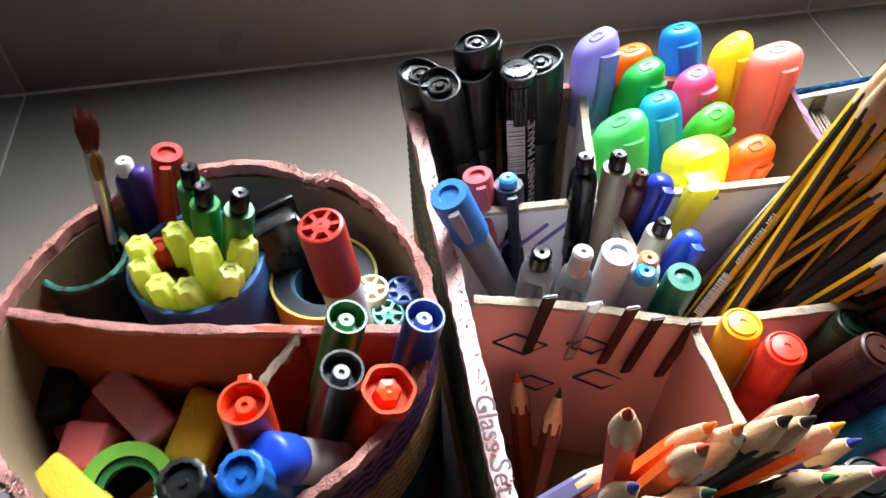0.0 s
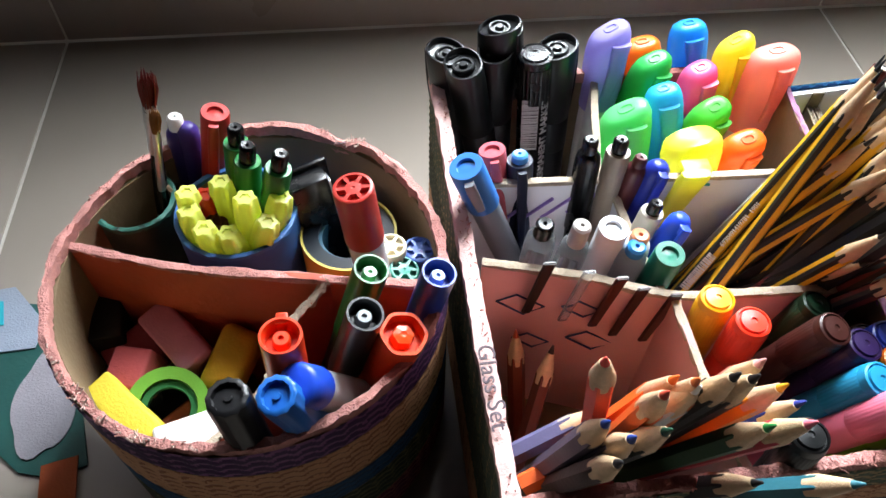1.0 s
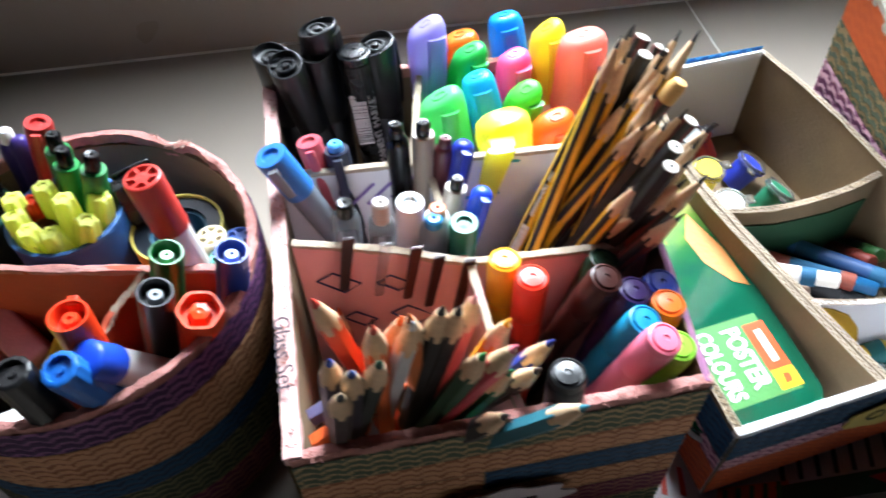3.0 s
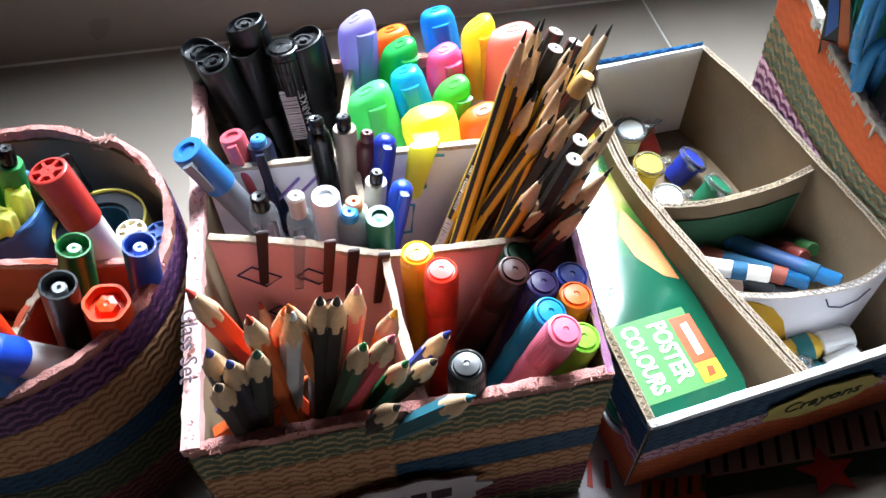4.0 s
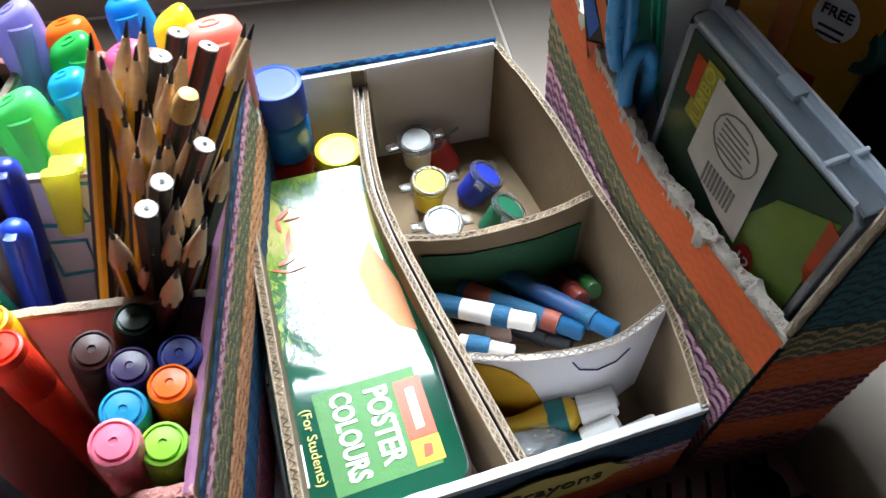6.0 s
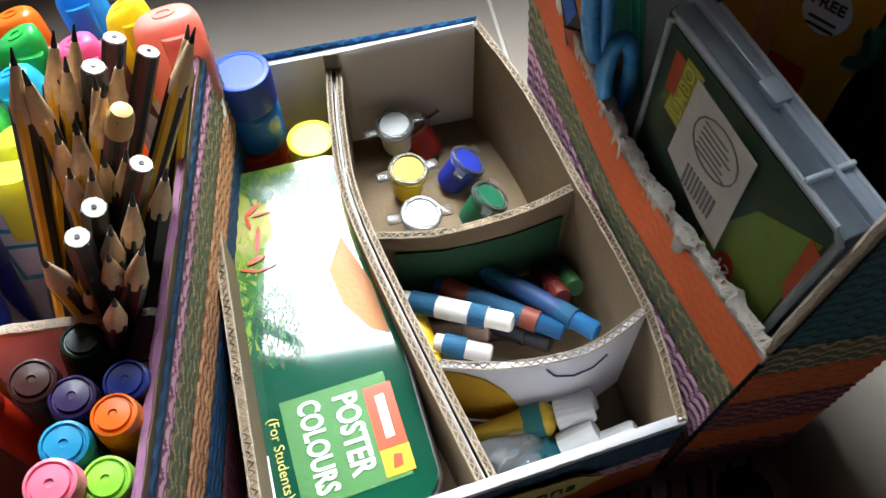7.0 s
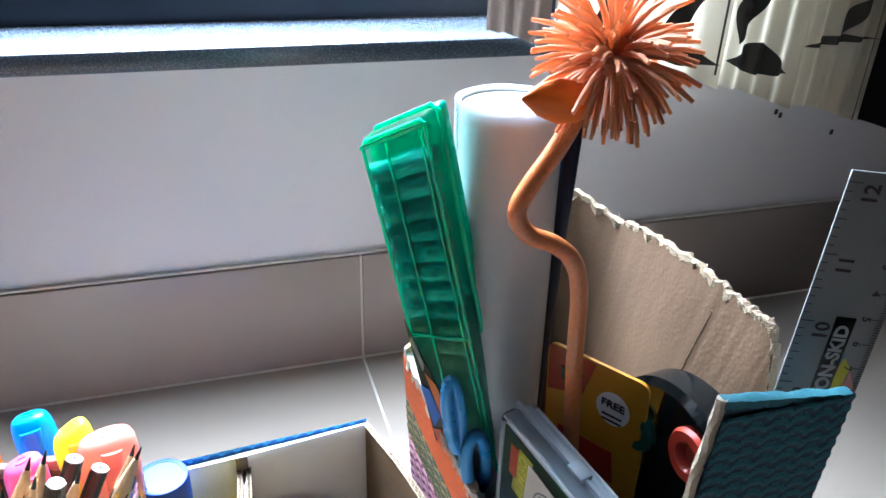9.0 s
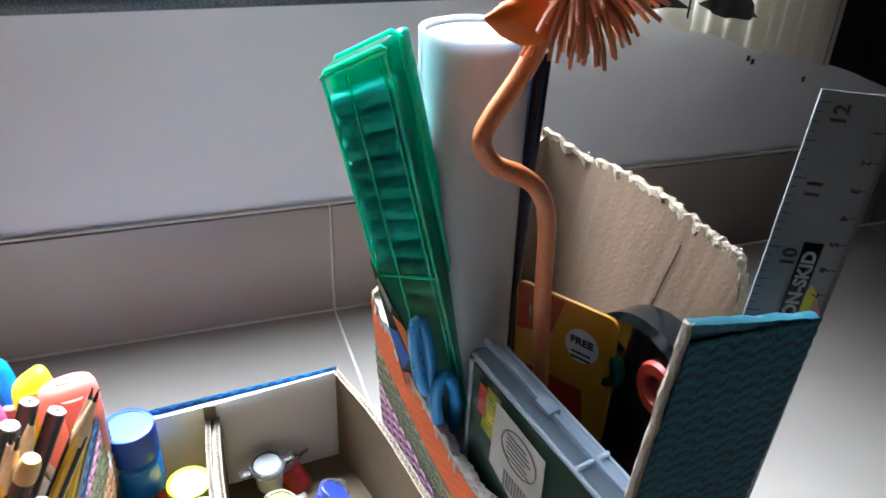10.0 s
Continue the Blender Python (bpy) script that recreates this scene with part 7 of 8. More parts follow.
CLEAR_EDGE = backlit(mat("milky clear plastic edge", "#e4eaf0", 0.15, vary=0.05, bump=0.04, trans=0.5, ior=1.3), "#e8eef4", 0.35)
for y_, r_ in ((0.0020, 0.0016), (0.0215, 0.0014)):
    part("moulded_edge", tube_along([(0.0025, y_, -CHT + 0.004), (0.0025, y_, -0.006), (0.006, y_, -0.0022), (CW - 0.006, y_, -0.0022), (CW - 0.0025, y_, -0.006), (CW - 0.0025, y_, -CHT + 0.004)], r_, 8), CLEAR_EDGE, case, "milky moulded edge")
for x_ in (CW - 0.022,):
    part("edge_rib", block(x_ - 0.0008, x_ + 0.0008, 0.001, 0.0218, -0.0016, 0.0008, 0.0003), CLEAR_EDGE, case)
insert = part("card_insert", block(0.004, CW - 0.004, 0.0030, 0.0036, -CHT + 0.005, -0.006), painted("#143824"), case, "dark green printed card")


def case_patch(name, pts, y, material, label=""):
    # outline in across, down; a little in front of the card insert
    bm2 = prism([(x, -z) for x, z in pts], 0, 0.0003, m=Matrix(((1, 0, 0, 0), (0, 0, 1, y), (0, 1, 0, 0), (0, 0, 0, 1))))
    return part(name, bm2, material, insert, label)


case_patch("price_sticker", [(0.026, 0.010), (0.062, 0.012), (0.064, 0.062), (0.050, 0.060), (0.024, 0.050)], -0.0004, paper("#b9b3aa"), "pale paper price sticker, torn")
for k in range(9):
    part("barcode_bar", block(0.036 + 0.0022 * k, 0.0372 + 0.0022 * k, -0.0008, -0.0005, -0.054, -0.043), GREYINK, insert)
bmw = tube_along([(0.045 + 0.013 * math.cos(i * 0.39), -0.0006, -0.026 - 0.011 * math.sin(i * 0.39)) for i in range(16)], 0.0004, 5, None, True)
for k in range(6):
    part("stamp_bar", block(0.036, 0.054 - 0.002 * (k % 3), -0.0008, -0.0005, -0.0335 + 0.0026 * k, -0.0328 + 0.0026 * k), GREYINK, insert)
part("stamp_mark", bmw, GREYINK, insert, "round stamp with unreadable bars")
case_patch("red_patch", [(0.010, 0.012), (0.016, 0.012), (0.016, 0.030), (0.010, 0.030)], 0.0022, plastic("#c03a1c"), "red patch")
case_patch("yellow_patch", [(0.0165, 0.010), (0.027, 0.010), (0.025, 0.040), (0.013, 0.038)], 0.0024, plastic("#a8a42c"), "yellow printed patch")
lt = text("lettering", "JUMBO", 0.0085, Matrix.Translation((0.0205, 0.0020, -0.0245)) @ pose(0, 0, 0, 90, 90, 0) @ pose(0, 0, 0, 0, 0, 180), mat("olive print", "#c9c23a", 0.4), insert, 0.0002)
case_patch("green_patch", [(0.070, 0.028), (0.094, 0.012), (0.0955, 0.095), (0.052, 0.098), (0.056, 0.060)], 0.0024, painted("#6f8a2c"), "leaf green printed patch")
case_patch("red_patch", [(0.090, 0.014), (0.096, 0.016), (0.0965, 0.046), (0.092, 0.040)], 0.0019, plastic("#b8461c"), "red printed patch")
case_patch("round_badge", [(0.070 + 0.0055 * math.cos(i * 0.35), 0.066 + 0.008 * math.sin(i * 0.35)) for i in range(18)], 0.0018, plastic("#b82a1c"), "red badge")
text("lettering", "12", 0.0085, Matrix.Translation((0.070, 0.0012, -0.066)) @ pose(0, 0, 0, 90, 0, 0), wt, insert, 0.0001)

# scissors
SC = plastic("#3f96d4", 0.28)
sc = thing("scissors", pose(0.405, 0.405, 0.02), "scissors with light blue plastic handles, points down", "scissors")


def loop(cx, cz, rx, rz, turn, y, bm=None):
    pts = []
    for i in range(28):
        a = 2 * math.pi * i / 28
        x, z = rx * math.cos(a), rz * math.sin(a)
        t = radians(turn)
        pts.append((cx + x * math.cos(t) - z * math.sin(t), y + 0.25 * (x * math.cos(t)), cz + x * math.sin(t) + z * math.cos(t)))
    return tube_along(pts, 0.0032, 10, bm, True)


wpart("handle", loop(0.4130, 0.1240, 0.0056, 0.0185, 6, 0.404), SC, sc)
wpart("handle", loop(0.4020, 0.1525, 0.0034, 0.0215, 8, 0.4085), SC, sc)
wpart("shank", tube_along(smooth_path([(0.411, 0.403, 0.110), (0.414, 0.405, 0.09), (0.419, 0.407, 0.065)], 5), 0.0036, 10), SC, sc)
wpart("shank", tube_along(smooth_path([(0.408, 0.408, 0.130), (0.412, 0.408, 0.10), (0.419, 0.408, 0.065)], 5), 0.0034, 10), SC, sc)
for k in (-1, 1):
    wpart("blade", prism([(-0.004, 0.055), (0.004, 0.055), (0.002 + 0.001 * k, 0.0), (0.0005 * k, -0.008)], -0.0006 + 0.0009 * k, 0.0006 + 0.0009 * k, m=pose(0.419 + 0.003 * k, 0.408, 0.016, 90, 0, 4 * k)), METAL, sc)

# green translucent crayon box leaning in the corner
gm, GL = along((0.4460, 0.4300, 0.008), (0.3800, 0.4260, 0.2960), -0.72)
gbox = thing("crayon_case", gm, "long translucent green plastic case full of crayons, leaning", "plastic case")
GREEN = mat("translucent green plastic", "#84e6d6", 0.36, vary=0.05, bump=0.03, trans=1.0, ior=1.06)
GREEND = backlit(mat("dark green plastic", "#149488", 0.25, vary=0.1, bump=0.03), "#18b090", 0.3)
GEDGE = backlit(mat("green plastic edge", "#2ac8a4", 0.2, vary=0.05, bump=0.03), "#30e0b0", 0.35)
GW, GD = 0.0168, 0.0105
part("lid", block(-GW, GW, -GD, 0.0, 0.0, GL, 0.003, seg=3), GREEN, gbox, "clear green lid")
part("tray", block(-GW, GW, 0.0004, GD, 0.0, GL - 0.001, 0.003, seg=3), GREEND, gbox, "darker green tray")
part("rim", tube_along([(x, 0.0002, z) for x, z in ((-GW - 0.0002, 0.003), (-GW - 0.0002, GL - 0.003), (-GW + 0.003, GL + 0.0002), (GW - 0.003, GL + 0.0002), (GW + 0.0002, GL - 0.003), (GW + 0.0002, 0.003))], 0.0012, 8), GEDGE, gbox)
part("front_rim", tube_along([(x, -GD + 0.0003, z) for x, z in ((-GW + 0.0014, 0.003), (-GW + 0.0014, GL - 0.003), (-GW + 0.003, GL - 0.0014), (GW - 0.003, GL - 0.0014), (GW - 0.0014, GL - 0.003), (GW - 0.0014, 0.003))], 0.0009, 8), GEDGE, gbox)
for z in (0.08, 0.36, 0.64, 0.985):
    part("rib", block(-GW, GW, -GD - 0.0006, -GD + 0.0006, GL * z, GL * z + 0.0018, 0.0004), GEDGE, gbox)
for x in (-0.0045, GW * 0.72):
    part("rib", block(x, x + 0.0013, -GD - 0.0004, -GD + 0.0004, 0.004, GL - 0.004, 0.0003), GEDGE, gbox)
GSTICK = ("#4ab4ac", "#3e9c98", "#54bcb4", "#42a29c", "#5ec4ba")
MSTICK = ("#a8b090", "#8aa084", "#b4a888", "#6a9a80", "#9ab49a")
YSTICK = ("#7aa83a", "#5a9a4a", "#9ab040", "#3a8a5a", "#84a868")
for k in range(26):
    row = GSTICK if k > 17 else MSTICK if k > 9 else YSTICK
    for c, (x, w) in enumerate(((-0.0108, 0.0055), (0.0058, 0.0098))):
        part("wax_stick", lathe([(0, -w), (0.0053, -w), (0.0053, w - 0.002), (0.003, w), (0, w)], 10, m=Matrix.Translation((x, -0.0048, 0.012 + 0.0106 * k)) @ pose(0, 0, 0, 0, 90, 0)), plastic(row[(k * 3 + c * 2) % 5]), gbox)


def case_print(pts, d, material, label):
    return part("printed_label", prism(pts, -0.0002, 0.0002, m=Matrix(((1, 0, 0, 0), (0, 0, 1, -GD - d), (0, 1, 0, 0), (0, 0, 0, 1)))), material, gbox, label)


case_print([(-GW + 0.0005, 0.060), (GW * 0.35, 0.100), (GW * 0.05, 0.120), (-GW * 0.25, 0.145), (-GW * 0.6, 0.170), (-GW + 0.0005, 0.200)], 0.0010, plastic("#141a1c"), "dark printed label")
case_print([(-GW * 0.72, 0.166), (-GW * 0.45, 0.160), (-GW * 0.15, 0.130), (GW * 0.1, 0.108), (-GW * 0.2, 0.104), (-GW * 0.45, 0.128)], 0.0016, plastic("#c9682c"), "orange printed shape")
case_print([(-GW * 0.97, 0.158), (-GW * 0.70, 0.156), (-GW * 0.55, 0.138), (-GW * 0.85, 0.130)], 0.0018, plastic("#1f5fb8"), "blue printed shape")
case_print([(-GW * 0.93, 0.128), (-GW * 0.55, 0.128), (-GW * 0.40, 0.112), (-GW * 0.75, 0.104)], 0.0018, plastic("#b05038"), "red-brown printed shape")
case_print([(-GW * 0.93, 0.188), (-GW * 0.84, 0.190), (-GW * 0.66, 0.172), (-GW * 0.76, 0.168)], 0.0018, plastic("#8a8a84"), "grey printed lettering bar")

# the far end of the case is cut on the slant
for ob in gbox.children:
    for v in ob.data.vertices:
        v.co.z += 0.36 * v.co.x * max(0, (v.co.z - 0.6 * GL) / (0.4 * GL))

# pale roll and navy rod behind
ROLLM = backlit(mat("milky translucent plastic sheet", "#d8dad8", 0.25, vary=0.08, scale=20, bump=0.08, bscale=60), "#e0e4e8", 0.5)
rl = thing("plastic_roll", along((0.4330, 0.4330, 0.004), (0.4295, 0.4330, 0.3000))[0], "milky white plastic sheet rolled into a tube", "roll")
rp = []
for i in range(150):
    a = 2 * math.pi * i / 60
    r_ = 0.0212 + 0.0010 * i / 60
    rp.append((r_ * math.cos(a), r_ * math.sin(a)))
part("rolled_sheet", upright(rp, 0.0, 0.295, 0.0004, 0.0004, 3), ROLLM, rl, "rolled sheet")
part("rolled_end", lathe([(0, 0.2915), (0.0206, 0.2915), (0.0206, 0.2925), (0, 0.2930)], 32), mat("white paper inside roll", "#dcdcd8", 0.6), rl)
solo("navy_rod", lathe([(0, 0), (0.0040, 0), (0.0044, 0.002), (0.0044, 0.282), (0.003, 0.284), (0, 0.284)], 16), plastic("#141a33", 0.35), "slim navy blue plastic rod standing behind the roll", "rod", along((0.4540, 0.4400, 0.004), (0.4610, 0.4330, 0.2880))[0])

# wavy toy with a spiky rubber head
TOY = mat("orange glitter plastic", "#cc7440", 0.3, vary=0.25, scale=500, bump=0.2, bscale=700, coat=0.3)
toy = thing("spiky_toy", pose(0.4490, 0.3700, 0.004), "orange wavy stick toy with a spiky rubber head", "toy")
SY = 0.375
line = smooth_path([(0.4560, SY - 0.002, 0.0045), (0.4510, SY - 0.001, 0.080), (0.4470, SY, 0.153), (0.4430, SY, 0.201), (0.4410, SY, 0.235), (0.4362, SY, 0.2500), (0.4270, SY, 0.2585), (0.4160, SY, 0.2640), (0.4108, SY, 0.2730), (0.4142, SY, 0.2820), (0.4240, SY, 0.2965), (0.4310, SY, 0.3100), (0.4370, SY, 0.3210)], 8)
wpart("wavy_stem", tube_along(line, 0.0037, 12), TOY, toy)
HAIR = backlit(mat("tan rubber strands", "#d8a078", 0.5, vary=0.2, scale=200, bump=0.1), "#e09a66", 0.42)
ctr = Vector((0.4420, SY, 0.3290))
head = wpart("head_core", lathe([(0, -0.010), (0.007, -0.007), (0.010, 0), (0.007, 0.007), (0, 0.010)], 20, m=Matrix.Translation(ctr)), HAIR, toy)
rnd = random.Random(12)
strand_me = None
for k in range(190):
    y_ = 1 - 2 * (k + 0.5) / 190
    a = k * 2.39996
    q = math.sqrt(max(0, 1 - y_ * y_))
    d = Vector((q * math.cos(a), q * math.sin(a), y_))
    d = (d + Vector((rnd.uniform(-0.2, 0.2), rnd.uniform(-0.2, 0.2), rnd.uniform(-0.2, 0.2)))).normalized()
    ln = rnd.uniform(0.025, 0.032)
    if strand_me is None:
        st = part("rubber_strand", tube_along([(0, 0, 0.2), (0.015, 0, 0.5), (0.08, 0, 0.8), (0.17, 0, 1.0)], 0.037, 6, taper=[1.1, 1.0, 0.9, 0.65]), HAIR, toy)
        strand_me = st.data
    else:
        st = new("rubber_strand", strand_me)
        st.parent = toy
    down = Vector((rnd.uniform(-0.3, 0.3), rnd.uniform(-0.3, 0.3), -1))
    xx = (down - d * down.dot(d)).normalized()
    yy = d.cross(xx)
    mm = Matrix((xx, yy, d)).transposed().to_4x4() @ Matrix.Diagonal((ln, ln, ln, 1))
    mm.translation = ctr
    st.matrix_parent_inverse = toy.matrix_basis.inverted()
    st.matrix_basis = mm
rings = []
for t_, s_ in ((0, 0.0006), (0.006, 0.0055), (0.013, 0.0080), (0.020, 0.0075), (0.026, 0.005)):
    rings.append([(0.4065 + t_, SY - 0.006 + 0.5 * s_ * math.cos(2 * math.pi * i / 14), 0.3180 - 0.1 * t_ + s_ * math.sin(2 * math.pi * i / 14)) for i in range(14)])
wpart("beak", loft(rings), plastic("#dd6a14", 0.4), toy, "bright orange pointed piece")

# yellow card packet, tape dispenser and ruler
cardp = thing("card_packet", pose(0.4670, 0.3880, 0.103, 0, -5, 32), "yellow and red card packet with a round white mark", "card")
bmc = prism(rounded(0.052, 0.088, 0.005), -0.0008, 0.0008, m=Matrix(((0, 0, 1, 0), (-1, 0, 0, 0), (0, 1, 0, 0.044), (0, 0, 0, 1))))
card_ = part("card", bmc, mat("yellow card", "#c98a1c", 0.4, vary=0.06), cardp)


def packet_patch(name, pts, material, d, label=""):
    return part(name, prism(pts, 0, 0.0003, m=Matrix(((0, 0, -1, -0.0009 - d), (-1, 0, 0, 0), (0, 1, 0, 0.044), (0, 0, 0, 1)))), material, card_, label)


packet_patch("red_area", [(-0.025, 0.043), (0.000, 0.043), (-0.006, 0.022), (-0.025, 0.016)], plastic("#a8301c"), 0, "red printed area")
packet_patch("dark_slot", [(-0.018, 0.034), (-0.006, 0.033), (-0.010, 0.025), (-0.018, 0.026)], BLACK, 0.0004, "dark slot")
packet_patch("round_mark", [(0.010 + 0.0085 * math.cos(i * 0.35), 0.022 + 0.0095 * math.sin(i * 0.35)) for i in range(18)], WHITE, 0, "white round mark")
text("lettering", "FREE", 0.0058, Matrix(((0, 0, -1, -0.0015), (-1, 0, 0, -0.010), (0, 1, 0, 0.0685), (0, 0, 0, 1))), INK, card_, 0.0001)
for k in range(2):
    packet_patch("print_bar", [(0.005, 0.0185 - 0.003 * k), (0.015, 0.0185 - 0.003 * k), (0.015, 0.0175 - 0.003 * k), (0.005, 0.0175 - 0.003 * k)], INK, 0.0004)
packet_patch("red_area", [(-0.018, -0.004), (0.012, -0.004), (0.014, -0.024), (-0.018, -0.020)], plastic("#a8301c"), 0, "red printed area")

disp = thing("tape_dispenser", pose(0.4900, 0.3500, 0.149, 0, 90, 5), "round dark tape dispenser with red and green hubs", "dispenser")
part("shell", lathe([(0, -0.010), (0.0415, -0.010), (0.045, -0.007), (0.0455, 0.006), (0.043, 0.009), (0.040, 0.0085), (0.038, 0.006), (0, 0.006)], 48), mat("dark dispenser shell", "#040708", 0.15, vary=0.2, scale=60, bump=0.05), disp)


def hub(lx, ly, r, color, nm_):
    mm_ = Matrix.Translation((lx, ly, 0))
    part(nm_, lathe([(r, -0.0125), (r * 0.9, -0.0145), (r * 0.55, -0.0145), (r * 0.42, -0.0115), (r * 0.42, -0.0100), (r, -0.0100)], 28, m=mm_), color, disp)
    part("hub_hole", lathe([(0, -0.0105), (r * 0.42, -0.0104), (r * 0.36, -0.0102), (0, -0.0102)], 20, m=mm_), plastic("#8a3a2c") if nm_ == "red_hub" else BLACK, disp)


hub(-0.025, -0.014, 0.0125, plastic("#a83626"), "red_hub")
hub(-0.013, 0.020, 0.0110, plastic("#0f4a3c"), "green_hub")

rtop, rbot = Vector((0.5000, 0.3180, 0.3045)), Vector((0.4720, 0.3100, 0.0100))
rz_ = (rtop - rbot).normalized()
rx_ = Vector((0.030, -0.010, 0))
rx_ = (rx_ - rz_ * rx_.dot(rz_)).normalized()
ry_ = rz_.cross(rx_)
rm = Matrix((rx_, ry_, rz_)).transposed().to_4x4()
rm.translation = rbot
RL = (rtop - rbot).length
ruler = thing("ruler", rm, "steel ruler with black inch and centimetre marks, leaning", "ruler")
RUL = mat("brushed steel", "#8e8f8e", 0.5, vary=0.14, scale=80, metal=0.3, bump=0.15, bscale=600, stain=0.15)
blade = part("blade", block(0, 0.0290, -0.0004, 0.0004, 0, RL, 0.0003), RUL, ruler)
bmk = bmesh.new()
for k in range(0, 97):
    z = RL - 0.004 - k * 0.0254 / 8
    if z < RL * 0.5:
        break
    ln = 0.0050 if k % 8 == 0 else 0.0036 if k % 4 == 0 else 0.0024
    block(0.0003, ln, -0.0007, -0.0004, z, z + 0.0002, 0, bmk)
for k in range(0, 160):
    z = RL - 0.002 - k * 0.001
    if z < RL * 0.5:
        break
    ln = 0.0042 if k % 10 == 0 else 0.0018
    block(0.0287 - ln, 0.0287, -0.0007, -0.0004, z, z + 0.00015, 0, bmk)
part("scale_marks", bmk, INK, blade)
for k in range(4):
    text("number", str(12 - k), 0.0072, Matrix.Translation((0.0088, -0.0006, RL - 0.0075 - 0.0254 * k)) @ pose(0, 0, 0, 90, 0, 0) @ pose(0, 0, 0, 0, 0, 90), INK, blade, 0.0001)
for k in range(8):
    text("number", str(k + 1), 0.0042, Matrix.Translation((0.0225, -0.0006, RL - 0.012 - 0.01 * k)) @ pose(0, 0, 0, 90, 0, 0) @ pose(0, 0, 0, 0, 0, -90), INK, blade)
part("name_plate", block(0.0122, 0.0192, -0.0008, -0.0004, RL - 0.090, RL - 0.052, 0.0001), BLACK, blade, "black printed plate")
text("lettering", "NON-SKID", 0.0066, Matrix.Translation((0.0158, -0.0009, RL - 0.071)) @ pose(0, 0, 0, 90, 0, 0) @ pose(0, 0, 0, 0, 0, 90), mat("silver print", "#a8a8a8", 0.4), blade, 0.0002)
# flat coloured patches paint a blurred reflection along the edge of the blade
for pts, colour, lab in (([(0.0165, 0.100), (0.0215, 0.096), (0.0235, 0.072), (0.0205, 0.068), (0.0172, 0.078)], "#c9c02a", "yellow patch of a painted reflection"), ([(0.0218, 0.098), (0.0268, 0.096), (0.0275, 0.080), (0.0240, 0.073)], "#c98a80", "pink patch of a painted reflection"), ([(0.0155, 0.082), (0.0175, 0.078), (0.0205, 0.067), (0.0180, 0.066), (0.0158, 0.074)], "#5a8ea8", "pale blue patch of a painted reflection"), ([(0.0110, 0.106), (0.0160, 0.104), (0.0163, 0.088), (0.0120, 0.092)], "#a88a86", "dull rose patch of a painted reflection")):
    part("reflection_patch", prism(pts, -0.0001, 0.0001, m=Matrix(((1, 0, 0, 0), (0, 0, 1, -0.00055), (0, -1, 0, RL), (0, 0, 0, 1)))), plastic(colour), blade, lab)

# ---- painted cards lying on the floor ----
def flat_card(name, pts, z0, z1, material, label, cat="card"):
    return solo(name, prism(pts, z0, z1), material, label, cat)


board = flat_card("painted_board", [(0.214, 0.262), (0.262, 0.250), (0.300, 0.2485), (0.400, 0.2455), (0.4730, 0.2540), (0.4640, 0.2950), (0.4080, 0.3000), (0.2360, 0.330), (0.228, 0.310)], 0.0003, 0.0020, painted("#b9aeb0"), "white painted board under the crayon box, with striped and green border", "board")
part("green_border", prism([(0.296, 0.2580), (0.296, 0.2480), (0.400, 0.2455), (0.4735, 0.2540), (0.4700, 0.2640), (0.400, 0.2580)], 0.0019, 0.0024), painted("#1f4a2a"), board, "dark green border")
for k in range(17):
    x = 0.300 + 0.0095 * k
    y = 0.2595 + 0.010 * max(0, (x - 0.38) / 0.09)
    part("painted_stripe", prism([(x, y), (x + 0.0025, y), (x + 0.0075, y + 0.016), (x + 0.0055, y + 0.017)], 0.0019, 0.0023), painted("#1c2a2c"), board)
for k in range(4):
    part("painted_stripe", prism([(0.222 + 0.009 * k, 0.268 - 0.002 * k), (0.2245 + 0.009 * k, 0.2665 - 0.002 * k), (0.230 + 0.008 * k, 0.281 - 0.002 * k), (0.228 + 0.008 * k, 0.282 - 0.002 * k)], 0.0019, 0.0023), painted("#b83a2c"), board, "red painted stroke")
part("orange_area", prism([(0.262, 0.2500), (0.300, 0.2487), (0.304, 0.2600), (0.268, 0.2620)], 0.0019, 0.0023), painted("#c4682c"), board, "orange painted area")
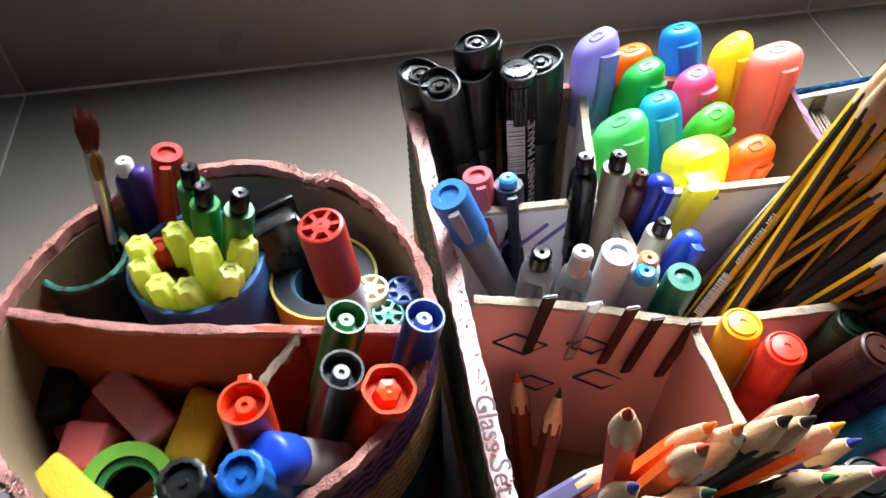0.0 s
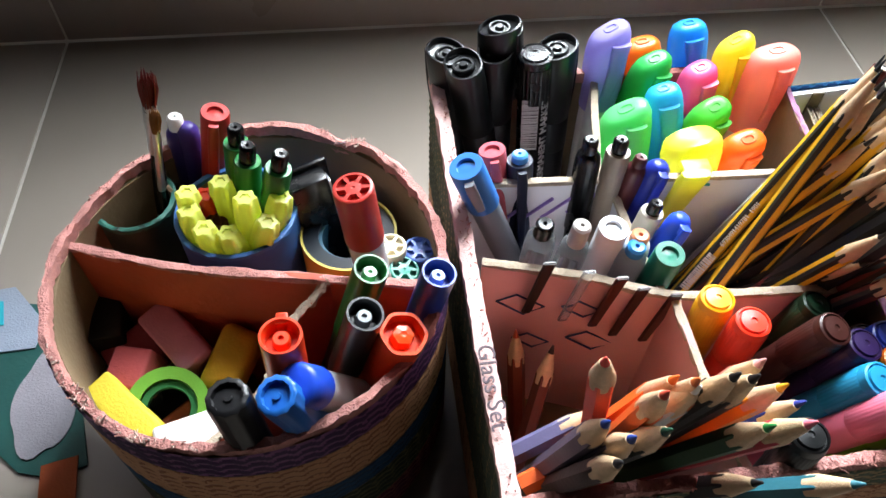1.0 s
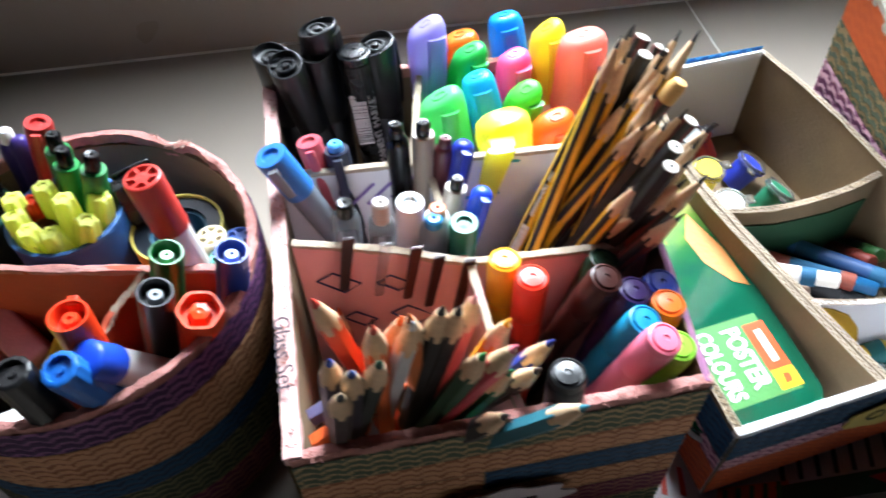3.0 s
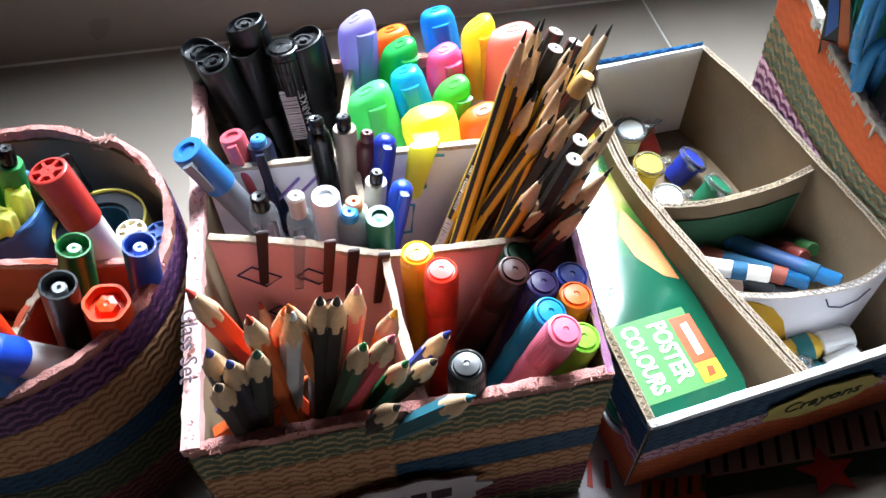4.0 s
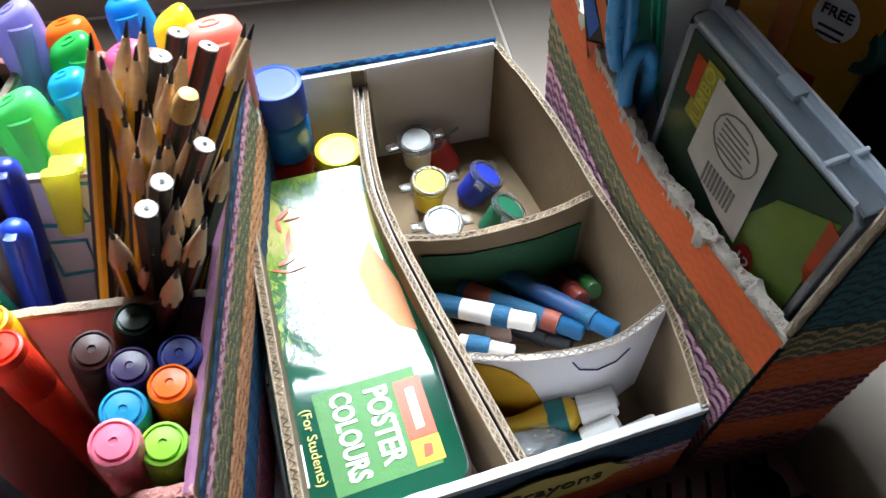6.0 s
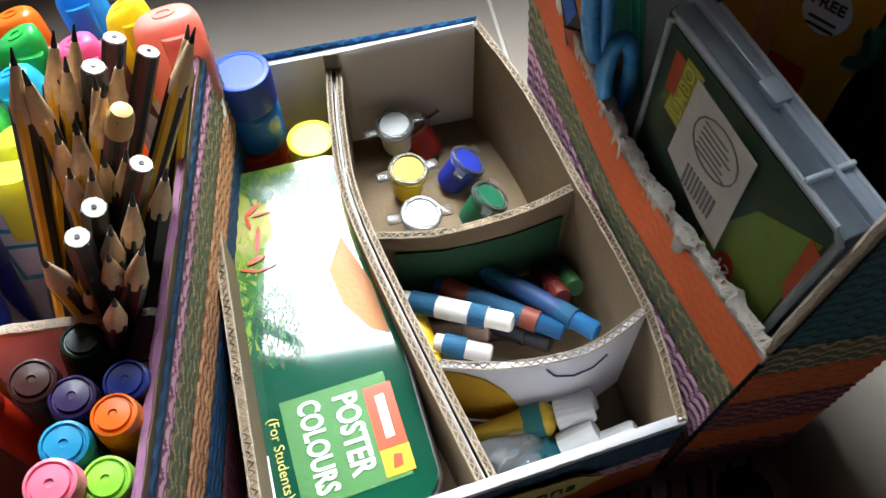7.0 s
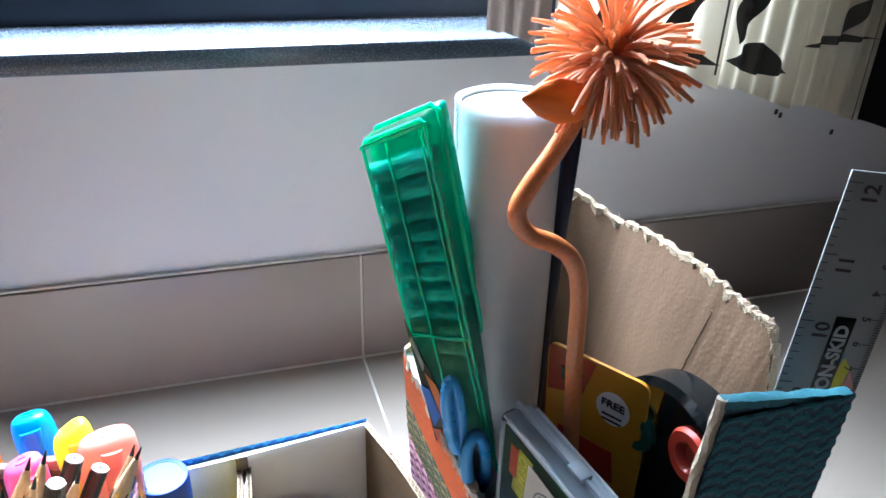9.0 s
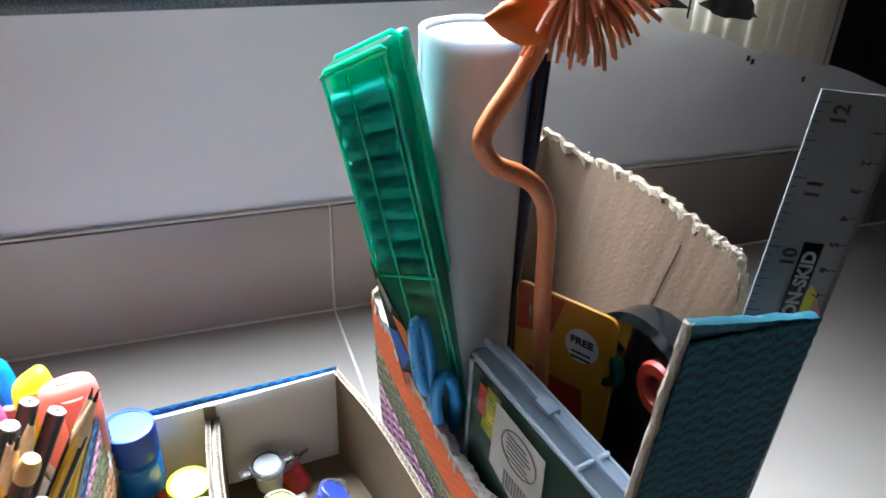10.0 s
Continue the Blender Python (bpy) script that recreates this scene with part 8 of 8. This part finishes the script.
for k in range(5):
    part("painted_stripe", prism([(0.266 + 0.007 * k, 0.252), (0.2685 + 0.007 * k, 0.2515), (0.272 + 0.007 * k, 0.260), (0.270 + 0.007 * k, 0.2605)], 0.0022, 0.0026), painted("#2f6a34"), board)
starp = []
for i in range(10):
    a = radians(90 + 36 * i)
    r_ = 0.0165 if i % 2 == 0 else 0.0075
    starp.append((0.360 + r_ * math.cos(a), 0.2510 + r_ * 0.8 * math.sin(a)))
flat_card("paper_starfish", starp, 0.0025, 0.0034, paper("#b83a34"), "red paper starfish cut-out on the board", "cut-out")
flat_card("paper_disc", [(0.4500 + 0.012 * math.cos(i * 0.3), 0.2680 + 0.012 * math.sin(i * 0.3)) for i in range(21)], 0.0025, 0.0036, paper("#141c4a"), "navy blue round paper cut-out", "cut-out")

tealp = flat_card("painted_card", [(-0.190, 0.440), (-0.150, 0.432), (-0.128, 0.395), (-0.112, 0.335), (-0.128, 0.330), (-0.145, 0.334), (-0.165, 0.352), (-0.190, 0.36)], 0.0003, 0.0018, painted("#0f4a44"), "dark teal painted card with a cloud cut-out", "card")
flat_card("paper_cloud", [(-0.139 + q * math.cos(i * 0.175), 0.372 + 1.9 * q * math.sin(i * 0.175)) for i, q in ((i, 0.0150 * (1 + 0.16 * abs(math.sin(i * 0.4375)))) for i in range(36))], 0.0020, 0.0028, paper("#8f8a92"), "grey-white paper cloud cut-out on the card", "cut-out")
flat_card("paper_strip", [(-0.134, 0.336), (-0.117, 0.340), (-0.108, 0.270), (-0.126, 0.270)], 0.0020, 0.0028, paper("#a84a1c"), "orange paper strip lying on the tiles", "paper")
flat_card("paper_scrap", [(-0.215, 0.440), (-0.172, 0.446), (-0.150, 0.420), (-0.152, 0.404), (-0.215, 0.400)], 0.0021, 0.0030, paper("#8f98a8"), "pale blue paper scrap on the tiles", "paper")
flat_card("paper_scrap", [(-0.215, 0.436), (-0.176, 0.436), (-0.172, 0.420), (-0.215, 0.418)], 0.0032, 0.0038, painted("#1fa8b8"), "cyan paper scrap on the tiles", "paper")
